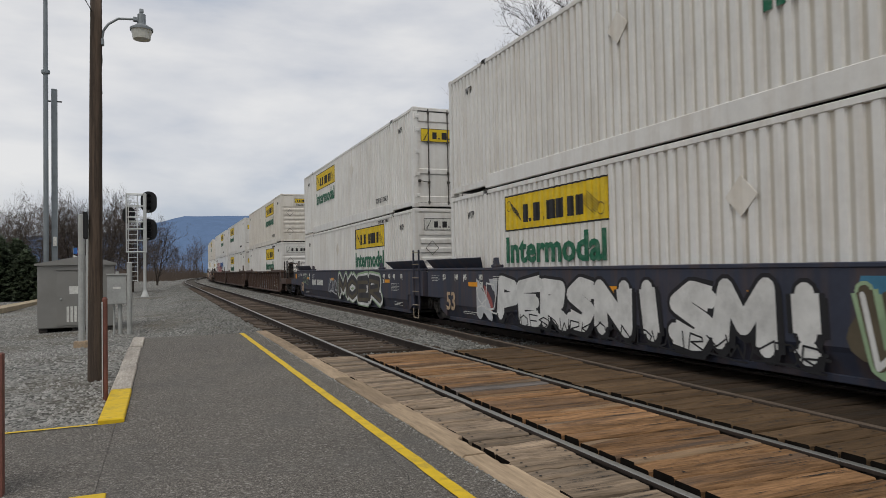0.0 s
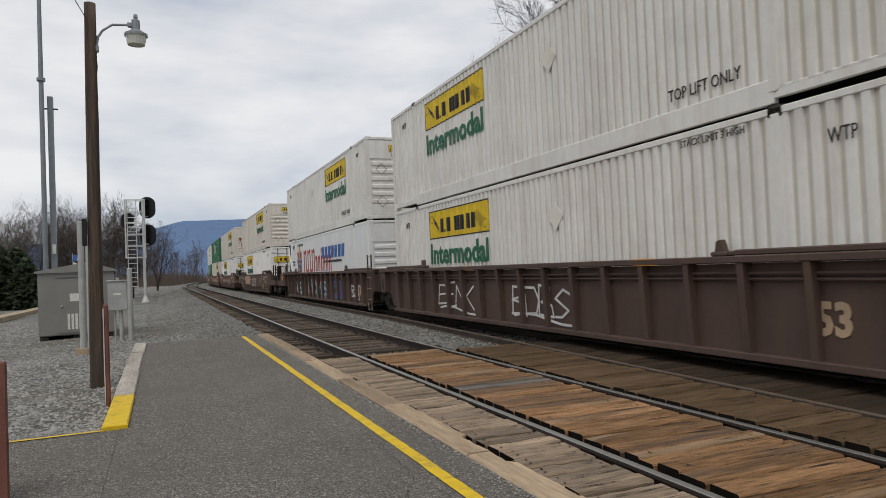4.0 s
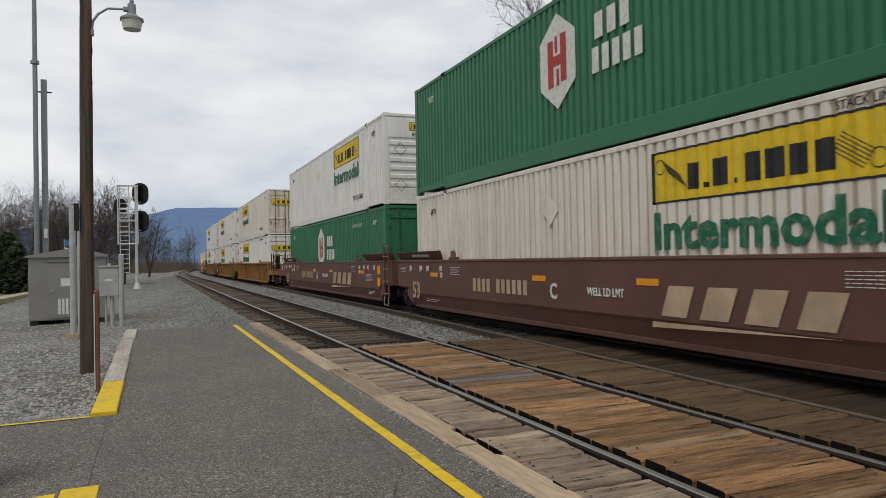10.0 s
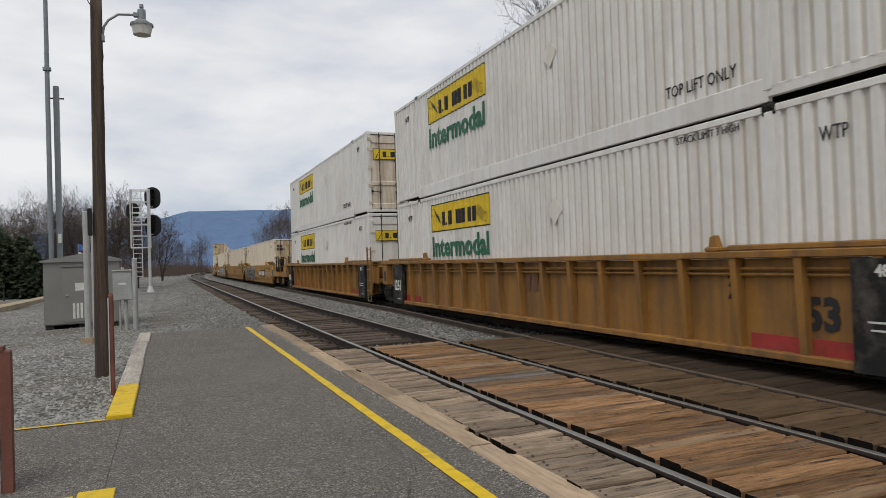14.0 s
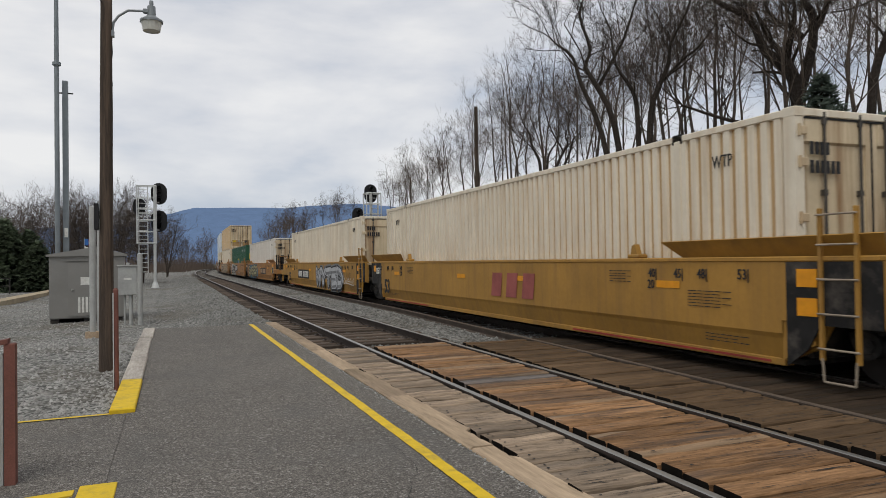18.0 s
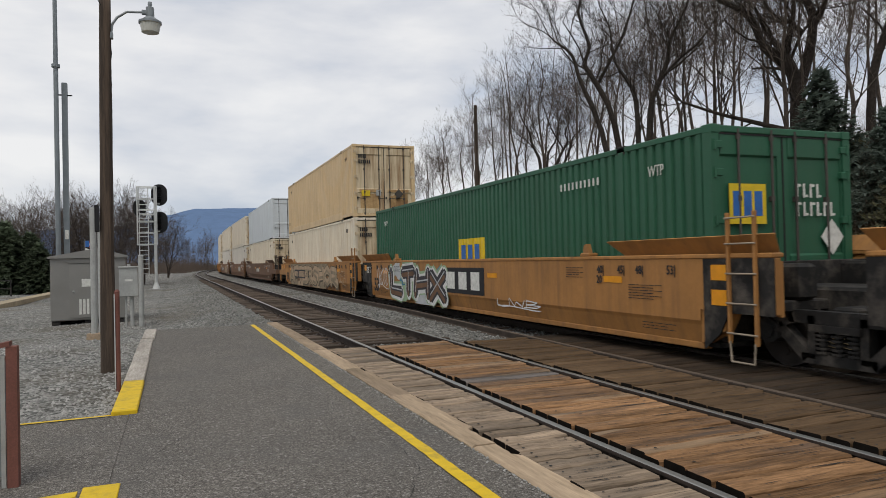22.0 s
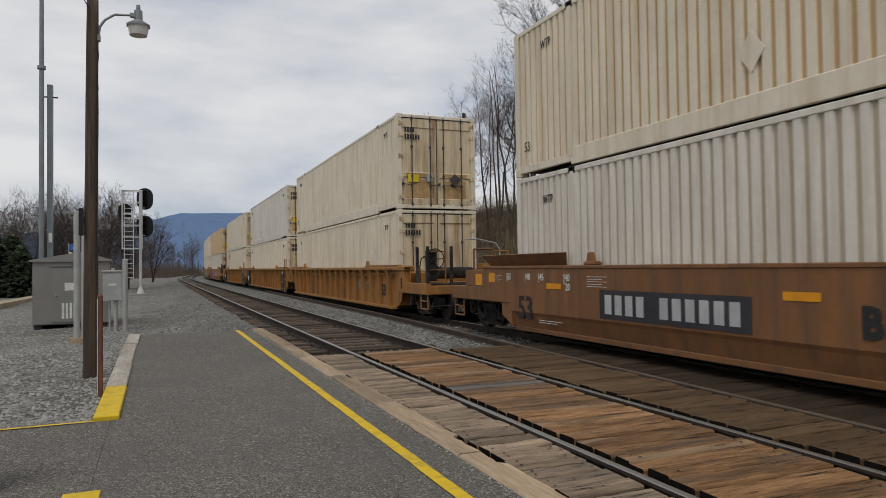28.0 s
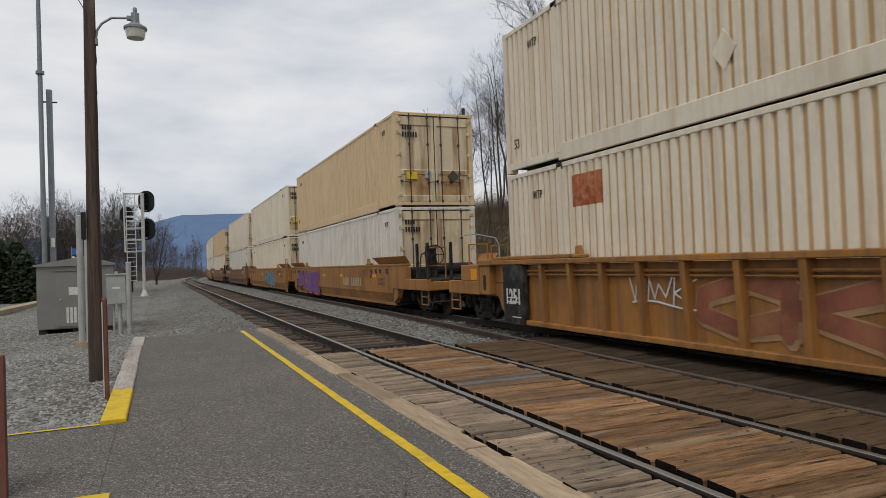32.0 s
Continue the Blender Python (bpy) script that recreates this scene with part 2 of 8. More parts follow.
M = dict(
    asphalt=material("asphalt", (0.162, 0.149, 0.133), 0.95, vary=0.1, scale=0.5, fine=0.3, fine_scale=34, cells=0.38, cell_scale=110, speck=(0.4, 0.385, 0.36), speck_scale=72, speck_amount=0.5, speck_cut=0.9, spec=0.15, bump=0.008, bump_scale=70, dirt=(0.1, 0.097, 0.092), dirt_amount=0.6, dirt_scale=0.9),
    line_yellow=material("line_yellow", (0.62, 0.42, 0.012), 0.7, vary=0.1, scale=8, dirt=(0.2, 0.16, 0.06), dirt_amount=0.55, dirt_scale=9, bump=0.003, bump_scale=90),
    plank=material("weathered_plank", (0.232, 0.13, 0.064), 0.85, spec=0.12, vary=0.5, scale=2.2, rand=0.2, fine=0.45, fine_scale=26, stretch=(0.16, 1.4, 1.4), speck=(0.36, 0.27, 0.18), speck_scale=3.2, speck_amount=0.45, speck_cut=0.8, dirt=(0.07, 0.066, 0.064), dirt_amount=0.95, dirt_scale=1.9, bump=0.014, bump_scale=22),
    plank_pale=material("bleached_plank", (0.25, 0.19, 0.135), 0.88, spec=0.12, vary=0.45, scale=2.2, rand=0.25, fine=0.42, fine_scale=22, stretch=(0.12, 1.4, 1.4), dirt=(0.125, 0.11, 0.094), dirt_amount=0.75, dirt_scale=1.6, bump=0.01, bump_scale=22),
    plank_blue=material("blue_grey_plank", (0.125, 0.112, 0.105), 0.88, spec=0.12, vary=0.4, scale=2.2, rand=0.1, fine=0.3, fine_scale=22, stretch=(0.12, 1.4, 1.4), dirt=(0.16, 0.12, 0.085), dirt_amount=0.7, dirt_scale=1.6, bump=0.01, bump_scale=22),
    # Near-black: shade under the train and in gaps is put into this colour.
    plank_shade_black=material("shade_black_plank", (0.034, 0.026, 0.02), 0.85, spec=0.12, vary=0.25, scale=2.2, rand=0.2, fine=0.25, fine_scale=22, stretch=(0.12, 1.4, 1.4), bump=0.008, bump_scale=22),
    plank_end=material("black_plank_end", (0.013, 0.011, 0.009), 0.95, spec=0.05, vary=0.3, scale=8),
    # Dirty wood, its colour darkened further for the train's shadow on the deck.
    plank_dirty_shaded=material("dirty_shaded_plank", (0.044, 0.031, 0.021), 0.9, spec=0.1, vary=0.3, scale=2.2, rand=0.25, fine=0.3, fine_scale=22, stretch=(0.12, 1.4, 1.4), dirt=(0.03, 0.026, 0.021), dirt_amount=0.9, dirt_scale=1.2, bump=0.01, bump_scale=22),
    plank_dark=material("dark_plank", (0.104, 0.067, 0.038), 0.88, spec=0.12, vary=0.16, scale=2.2, rand=0.2, fine=0.25, fine_scale=22, stretch=(0.12, 1.4, 1.4), bump=0.008, bump_scale=22),
    kerb_timber=material("kerb_timber", (0.3, 0.228, 0.155), 0.88, spec=0.12, vary=0.4, scale=1.4, rand=0.15, fine=0.25, fine_scale=20, stretch=(1.4, 0.15, 1.4), dirt=(0.2, 0.15, 0.11), dirt_amount=0.7, dirt_scale=1.5, bump=0.01, bump_scale=20),
    grey_timber=material("grey_timber", (0.36, 0.33, 0.29), 0.9, spec=0.12, vary=0.2, scale=2, rand=0.1, fine=0.25, fine_scale=24, stretch=(1.5, 0.2, 1.5), dirt=(0.15, 0.12, 0.1), dirt_amount=0.6, bump=0.01, bump_scale=22),
    tie=material("creosote_tie", (0.085, 0.066, 0.052), 0.9, spec=0.12, vary=0.3, rand=0.35, fine=0.3, fine_scale=18, stretch=(0.2, 1.5, 1.5), bump=0.01),
    rail_top=material("polished_rail", (0.31, 0.305, 0.29), 0.42, 0.9, vary=0.15, scale=1.0, stretch=(6, 0.3, 1)),
    rail_brown=material("rusty_rail_head", (0.1, 0.075, 0.055), 0.7, 0.0, vary=0.25, scale=2),
    rail_rust=material("rusted_rail_web", (0.06, 0.045, 0.034), 0.9, 0.0, vary=0.3, scale=3, fine=0.3),
    rail_dark=material("rusty_rail", (0.034, 0.025, 0.02), 0.85, 0.0, vary=0.3, scale=3, fine=0.3),
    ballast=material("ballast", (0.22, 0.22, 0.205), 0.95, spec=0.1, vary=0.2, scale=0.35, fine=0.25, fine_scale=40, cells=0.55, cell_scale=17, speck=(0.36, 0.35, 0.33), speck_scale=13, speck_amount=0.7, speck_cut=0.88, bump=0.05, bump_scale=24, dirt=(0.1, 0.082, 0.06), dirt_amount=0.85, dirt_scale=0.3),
    stone=material("crushed_stone", (0.15, 0.15, 0.14), 0.95, vary=0.2, scale=4, island=0.5, bump=0.01, bump_scale=60),
    stone_warm=material("gravel_stone", (0.26, 0.255, 0.24), 0.95, vary=0.2, scale=4, island=0.35, bump=0.01, bump_scale=60),
    earth=material("bank_earth", (0.15, 0.118, 0.074), 0.95, spec=0.12, vary=0.35, scale=0.4, fine=0.5, fine_scale=8, bump=0.08, bump_scale=6, dirt=(0.085, 0.085, 0.045), dirt_amount=0.7, dirt_scale=0.3),
    pole_wood=material("pole_wood", (0.05, 0.037, 0.028), 0.9, vary=0.3, scale=2, fine=0.35, fine_scale=30, stretch=(3, 3, 0.15), bump=0.012, bump_scale=25, dirt=(0.17, 0.12, 0.085), dirt_amount=0.8, dirt_scale=2.5),
    galv=material("galvanised_steel", (0.36, 0.365, 0.35), 0.6, 0.25, vary=0.12, scale=2, fine=0.08, fine_scale=20),
    galv_pale=material("bright_galvanised_steel", (0.5, 0.51, 0.5), 0.55, 0.2, vary=0.1, scale=2),
    galv_dark=material("weathered_steel_pole", (0.2, 0.225, 0.24), 0.6, 0.4, vary=0.12, scale=2),
    cabinet=material("cabinet_aluminium", (0.23, 0.225, 0.21), 0.5, 0.35, vary=0.08, scale=1.0, dirt=(0.2, 0.19, 0.17), dirt_amount=0.5),
    lamp_grey=material("lamp_housing", (0.22, 0.24, 0.25), 0.5, 0.4, vary=0.1),
    rung_steel=material("worn_rung_steel", (0.27, 0.225, 0.17), 0.7, 0.0, vary=0.3, scale=6),
    rust_light=material("door_rust", (0.47, 0.31, 0.145), 0.8, vary=0.3, scale=2, fine=0.15, fine_scale=14, dirt=(0.2, 0.1, 0.04), dirt_amount=0.75, dirt_scale=1.6, streak=0.6, streak_col=(0.16, 0.08, 0.035)),
    rod_dark=material("lock_rod_steel", (0.075, 0.068, 0.06), 0.6, 0.3, vary=0.25, scale=3),
    lens=material("prismatic_lens", (0.55, 0.55, 0.5), 0.25, 0.0, vary=0.08, scale=20),
    black=material("black_paint", (0.012, 0.012, 0.013), 0.6, vary=0.2),
    rubber=material("dark_gasket", (0.02, 0.02, 0.02), 0.8, vary=0.2),
    red_brown=material("red_brown_post", (0.16, 0.065, 0.05), 0.7, vary=0.2, scale=5, fine=0.15),
    white_paint=material("white_stencil", (0.62, 0.62, 0.58), 0.7, vary=0.12, scale=10, dirt=(0.3, 0.28, 0.25), dirt_amount=0.5, dirt_scale=12),
    black_ink=material("black_stencil", (0.025, 0.025, 0.027), 0.7, vary=0.2, scale=10),
    rust=material("rust_run", (0.2, 0.09, 0.035), 0.9, vary=0.4, scale=6, fine=0.3, fine_scale=30),
    red_ink=material("red_print", (0.36, 0.045, 0.03), 0.6, vary=0.2, scale=6),
    blue_ink=material("blue_print", (0.03, 0.12, 0.36), 0.6, vary=0.2, scale=6),
    green_ink=material("green_print", (0.008, 0.11, 0.055), 0.6, vary=0.2, scale=6, dirt=(0.3, 0.34, 0.3), dirt_amount=0.35, dirt_scale=9),
    sign_yellow=material("sign_yellow", (0.66, 0.47, 0.02), 0.55, vary=0.12, scale=4, dirt=(0.3, 0.22, 0.06), dirt_amount=0.35, dirt_scale=7),
    orange_reflector=material("reflector_tape", (0.68, 0.28, 0.01), 0.45, vary=0.1, scale=8),
    steel_dark=material("grimy_steel", (0.012, 0.0115, 0.011), 0.75, 0.0, vary=0.4, scale=5, dirt=(0.1, 0.086, 0.072), dirt_amount=0.85, dirt_scale=3),
    wheel=material("wheel_steel", (0.03, 0.025, 0.022), 0.65, 0.4, vary=0.25, scale=4),
    graf_white=material("spray_white", (0.6, 0.6, 0.58), 0.7, vary=0.15, scale=2.5, dirt=(0.35, 0.35, 0.34), dirt_amount=0.6, dirt_scale=3),
    graf_silver=material("spray_silver", (0.42, 0.43, 0.44), 0.6, vary=0.2, scale=2),
    graf_grey=material("spray_grey", (0.17, 0.175, 0.18), 0.65, vary=0.25, scale=2),
    graf_black=material("spray_black", (0.016, 0.016, 0.018), 0.7, vary=0.2),
    graf_green=material("spray_green", (0.26, 0.36, 0.22), 0.7, vary=0.25, scale=2),
    graf_yellow=material("spray_yellow_green", (0.37, 0.35, 0.2), 0.7, vary=0.25, scale=2),
    graf_blue=material("spray_blue", (0.05, 0.17, 0.27), 0.7, vary=0.25, scale=2),
    graf_pink=material("spray_pink", (0.3, 0.085, 0.075), 0.7, vary=0.25, scale=2),
    graf_faded=material("faded_red_spray", (0.24, 0.085, 0.05), 0.75, vary=0.35, scale=1.5, dirt=(0.3, 0.15, 0.06), dirt_amount=0.8, dirt_scale=2.5),
    graf_sand=material("faded_sand_spray", (0.33, 0.2, 0.1), 0.75, vary=0.3, scale=2),
    rust_red=material("scratched_red_rust", (0.4, 0.12, 0.045), 0.85, vary=0.4, scale=3, dirt=(0.55, 0.4, 0.25), dirt_amount=0.7, dirt_scale=6, streak=0.6, streak_col=(0.28, 0.08, 0.03)),
    graf_purple=material("spray_purple", (0.14, 0.06, 0.2), 0.7, vary=0.25, scale=2),
    graf_red=material("spray_red", (0.42, 0.06, 0.02), 0.7, vary=0.25, scale=2),
    graf_khaki=material("spray_khaki", (0.24, 0.19, 0.125), 0.7, vary=0.25, scale=2),
    graf_olive=material("spray_olive", (0.085, 0.07, 0.045), 0.7, vary=0.25, scale=2),
    graf_brown=material("spray_brown", (0.14, 0.075, 0.04), 0.7, vary=0.25, scale=2),
    graf_coal=material("spray_charcoal", (0.035, 0.033, 0.038), 0.7, vary=0.3, scale=2),
    graf_tan=material("spray_beige", (0.4, 0.29, 0.19), 0.7, vary=0.2, scale=2),
    old_bark=material("old_bark", (0.034, 0.027, 0.022), 0.95, vary=0.3, scale=1.5, fine=0.4, fine_scale=12),
    bark=material("bark", (0.07, 0.055, 0.044), 0.95, vary=0.3, scale=1.5, fine=0.4, fine_scale=12, rand=0.3),
    twig=material("twig", (0.085, 0.066, 0.054), 0.95, vary=0.2, scale=1, rand=0.3),
    needle=material("conifer_needles", (0.115, 0.145, 0.092), 0.8, thin=0.45, vary=0.35, scale=0.8, island=0.5, rand=0.15),
    needle_light=material("spruce_needles", (0.165, 0.205, 0.17), 0.9, thin=0.45, vary=0.3, scale=0.8, island=0.25, rand=0.15),
    needle_olive=material("olive_pine_needles", (0.19, 0.19, 0.11), 0.9, thin=0.45, vary=0.35, scale=0.7, island=0.3),
    twig_far=material("pale_twig", (0.1, 0.082, 0.072), 0.95, vary=0.2, scale=1, rand=0.2),
    brush=material("dry_brush", (0.17, 0.13, 0.088), 0.95, vary=0.3, scale=1, island=0.5),
    grass=material("winter_grass", (0.11, 0.105, 0.05), 0.95, vary=0.3, scale=0.5, island=0.5),
    # The blue haze of distance is put into the ridge's own colour.
    mountain=material("haze_blue_ridge", (0.115, 0.175, 0.29), 1.0, vary=0.08, scale=0.02, fine=0.06, fine_scale=0.12, spec=0.0),
    house_wall=material("house_siding", (0.1, 0.09, 0.08), 0.8, vary=0.15, scale=1.5, streak=0.2),
    house_roof=material("roof_shingle", (0.075, 0.068, 0.062), 0.9, vary=0.2, scale=2, fine=0.2),
    kerb_stone=material("kerb_stone", (0.33, 0.27, 0.18), 0.9, vary=0.2, scale=1.5, fine=0.2, dirt=(0.2, 0.18, 0.14), dirt_amount=0.6),
    sill_red=material("sill_red", (0.3, 0.035, 0.03), 0.7, vary=0.25, scale=3, dirt=(0.12, 0.05, 0.03), dirt_amount=0.7, dirt_scale=2),
    concrete=material("concrete", (0.32, 0.31, 0.28), 0.9, vary=0.15, scale=2, fine=0.2, bump=0.004),
    road=material("road_tar", (0.12, 0.12, 0.125), 0.9, vary=0.15, scale=0.5, fine=0.25, fine_scale=30),
)


def car_paint(name, col, rust=0.5, grime=0.5):
    return material(name, col, 0.62, vary=0.14, scale=0.8, fine=0.06, fine_scale=14, dirt=tuple(c * 0.45 + 0.008 for c in col), dirt_amount=grime, dirt_scale=0.7,
                    streak=rust, streak_col=(0.1, 0.06, 0.04), bump=0.004, bump_scale=5, rand=0.0)


CAR = dict(navy=car_paint("navy_car_paint", (0.033, 0.039, 0.062)), brown=car_paint("brown_car_paint", (0.078, 0.05, 0.04)), feather=car_paint("rail_brown_paint", (0.085, 0.05, 0.037)),
           maroon=car_paint("maroon_car_paint", (0.112, 0.05, 0.039), 0.25, 0.3), ochre=car_paint("ochre_car_paint", (0.28, 0.138, 0.031), 0.65, 0.75), yellow=car_paint("yellow_car_paint", (0.36, 0.194, 0.039), 0.3, 0.35),
           orange=car_paint("faded_orange_paint", (0.32, 0.145, 0.035), 0.55, 0.65), rusty=car_paint("weathered_brown_paint", (0.208, 0.095, 0.037), 0.7), amber=car_paint("amber_car_paint", (0.365, 0.174, 0.052), 0.4, 0.45), grimy=car_paint("soot_brown_paint", (0.152, 0.082, 0.046), 0.7, 0.7))


def box_paint(name, col, streak=0.3, amount=0.35, streak_col=(0.3, 0.2, 0.1)):
    return material(name, col, 0.5, vary=0.05, scale=0.6, fine=0.035, fine_scale=9, dirt=tuple(c * 0.72 for c in col), dirt_amount=amount, dirt_scale=0.9,
                    streak=streak, streak_col=streak_col, bump=0.004, bump_scale=4)


BOX = dict(staindoor=box_paint("stained_white_door", (0.64, 0.575, 0.47), 0.75, 0.7, (0.3, 0.17, 0.08)), bright=box_paint("container_bright_white", (0.8, 0.79, 0.765), 0.15, 0.2), white=box_paint("container_white", (0.7, 0.69, 0.66), 0.22), offwhite=box_paint("container_offwhite", (0.67, 0.635, 0.57), 0.32), cream=box_paint("container_cream", (0.71, 0.645, 0.52), 0.38, streak_col=(0.42, 0.27, 0.12)),
           tan=box_paint("container_tan", (0.63, 0.465, 0.265), 0.3, streak_col=(0.35, 0.22, 0.1)), deepgreen=box_paint("container_deep_green", (0.024, 0.1, 0.055), 0.2, 0.4, (0.05, 0.09, 0.06)), green=box_paint("container_green", (0.028, 0.15, 0.075), 0.2, 0.4, (0.05, 0.11, 0.07)), reefer=box_paint("reefer_white", (0.72, 0.73, 0.73), 0.12, 0.2),
           bluewhite=box_paint("container_bluewhite", (0.6, 0.64, 0.66), 0.12, 0.25), rustdoor=box_paint("rusty_door_cream", (0.63, 0.52, 0.35), 0.85, 0.85, (0.24, 0.125, 0.05)))
# Recesses are stained; the white one is also darkened for shade between ribs.
RECESS = dict(white=box_paint("stained_shaded_pale_recess", (0.55, 0.525, 0.465), 0.35, 0.4, (0.42, 0.34, 0.22)), cream=box_paint("stained_cream_recess", (0.52, 0.36, 0.185), 0.5, 0.5, (0.36, 0.22, 0.09)), tan=box_paint("stained_tan_recess", (0.5, 0.36, 0.19), 0.4, 0.5, (0.3, 0.18, 0.08)), offwhite=box_paint("stained_white_recess", (0.47, 0.41, 0.32), 0.4, 0.4))


# ---- mesh helpers ----
class Geo:
    """Collects vertices and faces of one part."""

    def __init__(self):
        self.v, self.f = [], []

    def add(self, verts, faces):
        n = len(self.v)
        self.v += [tuple(p) for p in verts]
        self.f += [tuple(n + i for i in q) for q in faces]
        return self

    def box(self, x0, x1, y0, y1, z0, z1, c=0.0):
        """A block; c bevels its four upright and top edges a little."""
        if c <= 0:
            return self.add([(x0, y0, z0), (x1, y0, z0), (x1, y1, z0), (x0, y1, z0), (x0, y0, z1), (x1, y0, z1), (x1, y1, z1), (x0, y1, z1)],
                            [(3, 2, 1, 0), (4, 5, 6, 7), (0, 1, 5, 4), (1, 2, 6, 5), (2, 3, 7, 6), (3, 0, 4, 7)])
        ring = lambda d, z: [(x0 + d, y0 + d, z), (x1 - d, y0 + d, z), (x1 - d, y1 - d, z), (x0 + d, y1 - d, z)]
        vs = ring(c, z0) + ring(0, z0 + c) + ring(0, z1 - c) + ring(c, z1)
        fs = [(3, 2, 1, 0), (12, 13, 14, 15)]
        for k in range(3):
            fs += [(4 * k + i, 4 * k + (i + 1) % 4, 4 * k + 4 + (i + 1) % 4, 4 * k + 4 + i) for i in range(4)]
        return self.add(vs, fs)

    def tube(self, p0, p1, r0, r1=None, n=8, caps=True):
        p0, p1 = Vector(p0), Vector(p1)
        r1 = r0 if r1 is None else r1
        d = (p1 - p0).normalized()
        a = d.cross(Vector((0, 0, 1)) if abs(d.z) < 0.9 else Vector((1, 0, 0))).normalized()
        b = d.cross(a)
        vs = []
        for p, r in ((p0, r0), (p1, r1)):
            vs += [p + a * (r * math.cos(2 * math.pi * i / n)) + b * (r * math.sin(2 * math.pi * i / n)) for i in range(n)]
        fs = [(i, n + i, n + (i + 1) % n, (i + 1) % n) for i in range(n)]
        if caps:
            fs += [tuple(range(n)), tuple(range(2 * n - 1, n - 1, -1))]
        return self.add(vs, fs)

    def path(self, pts, r, n=6):
        for a, b in zip(pts, pts[1:]):
            self.tube(a, b, r, n=n)
        return self

    def prism(self, poly, axis, a, b):
        """A polygon in the plane across axis ('x': points are y, z; 'y': x, z; 'z': x, y), pushed from a to b."""
        put = {"x": lambda u, w, t: (t, u, w), "y": lambda u, w, t: (u, t, w), "z": lambda u, w, t: (u, w, t)}[axis]
        n = len(poly)
        vs = [put(u, w, a) for u, w in poly] + [put(u, w, b) for u, w in poly]
        return self.add(vs, [tuple(range(n - 1, -1, -1)), tuple(range(n, 2 * n))] + [(i, (i + 1) % n, n + (i + 1) % n, n + i) for i in range(n)])

    def mesh(self, name, mat, smooth=False):
        me = bpy.data.meshes.new(name)
        me.from_pydata(self.v, [], self.f)
        me.materials.append(mat)
        if smooth:
            me.polygons.foreach_set("use_smooth", [True] * len(me.polygons))
        me.update()
        bm = bmesh.new()
        bm.from_mesh(me)
        bmesh.ops.recalc_face_normals(bm, faces=bm.faces)
        bm.to_mesh(me)
        bm.free()
        return me


def part(name, geo, mat, parent=None, label="", smooth=False, at=None):
    """Links a Geo or a mesh as one object under its thing."""
    me = geo.mesh(name, mat, smooth) if isinstance(geo, Geo) else geo
    ob = new(name, me)
    if parent is not None:
        ob.parent = parent
    if at is not None:
        ob.matrix_basis = at
    if label:
        ob["label"] = label
    return ob


def thing(name, label, category, at=None, group="", kind=""):
    ob = new(name)
    if at is not None:
        ob.matrix_basis = at
    return tagged(ob, label, category, group, kind)


TEXTS = {}


def letters(body, height, mat, thick=0.0, squeeze=1.0, shear=0.0, depth=0.003):
    """A mesh of upright letters in the plane x = 0 that reads from -x: y runs against the reading direction, origin at the middle."""
    key = (body, height, mat.name, thick, squeeze, shear)
    if key in TEXTS:
        return TEXTS[key]
    cu = bpy.data.curves.new("lettering", "FONT")
    cu.body, cu.size, cu.align_x, cu.align_y, cu.offset, cu.shear, cu.extrude, cu.resolution_u = body, height * 1.38, "CENTER", "CENTER", thick, shear, depth, 2
    tmp = bpy.data.objects.new("lettering", cu)
    me = bpy.data.meshes.new_from_object(tmp)
    bpy.data.objects.remove(tmp)
    me.transform(Matrix(((0, 0, -1, 0), (-squeeze, 0, 0, 0), (0, 1, 0, 0), (0, 0, 0, 1))))
    me.materials.clear()
    me.materials.append(mat)
    TEXTS[key] = me
    return me


# ---- the line of the tracks: straight, then a wide right-hand curve ----
BEND, RADIUS = 90.0, 750.0


def track_point(s, x0):
    if s <= BEND:
        return x0, s, 0.0
    a = (s - BEND) / RADIUS
    r = RADIUS - (x0 - 6.3)
    return 6.3 + RADIUS - r * math.cos(a), BEND + r * math.sin(a), a


def drift(y):
    """How far the line has swung to the right at y."""
    if y <= BEND:
        return 0.0
    a = math.asin(min(0.75, (y - BEND) / RADIUS))
    return RADIUS * (1 - math.cos(a)) + max(0.0, y - BEND - 0.75 * RADIUS) * 1.1


NEAR_TRACK, TRAIN_TRACK = 3.79, 7.995
PLATFORM = -0.041
YARD = -0.32  # the ground by the hut and the road lies this much lower than the platform's


def ease(u):
    u = min(1.0, max(0.0, u))
    return u * u * (3 - 2 * u)


def terrain(off, y):
    """Ground height by the distance from the line x = 6.3 along the tracks, and along the line; rail heads are at 0."""
    n = noise.noise(Vector((off * 0.21, y * 0.13, 0))) * 0.12
    if off < -4.4:
        z = -0.1 + 0.1 * n + YARD * ease((y - 13) / 8) * ease((-off - 4.6) / 2.0)
        if off < -8:
            z += n
    elif off < 4.2:
        z = -0.19 + 0.05 * n if off < -0.9 else -0.15 + 0.04 * n
    else:
        k = off - 4.2
        z = -0.55 + 7.2 * (1 - math.exp(-max(0, k - 1.2) / 7.5)) + max(0, k - 22) * 0.05 + n * min(3.0, k * 0.4)
        z = min(z, 17)
    if -4.3 < off < 4.2 and y < 11.4:
        z = -0.4
    return z


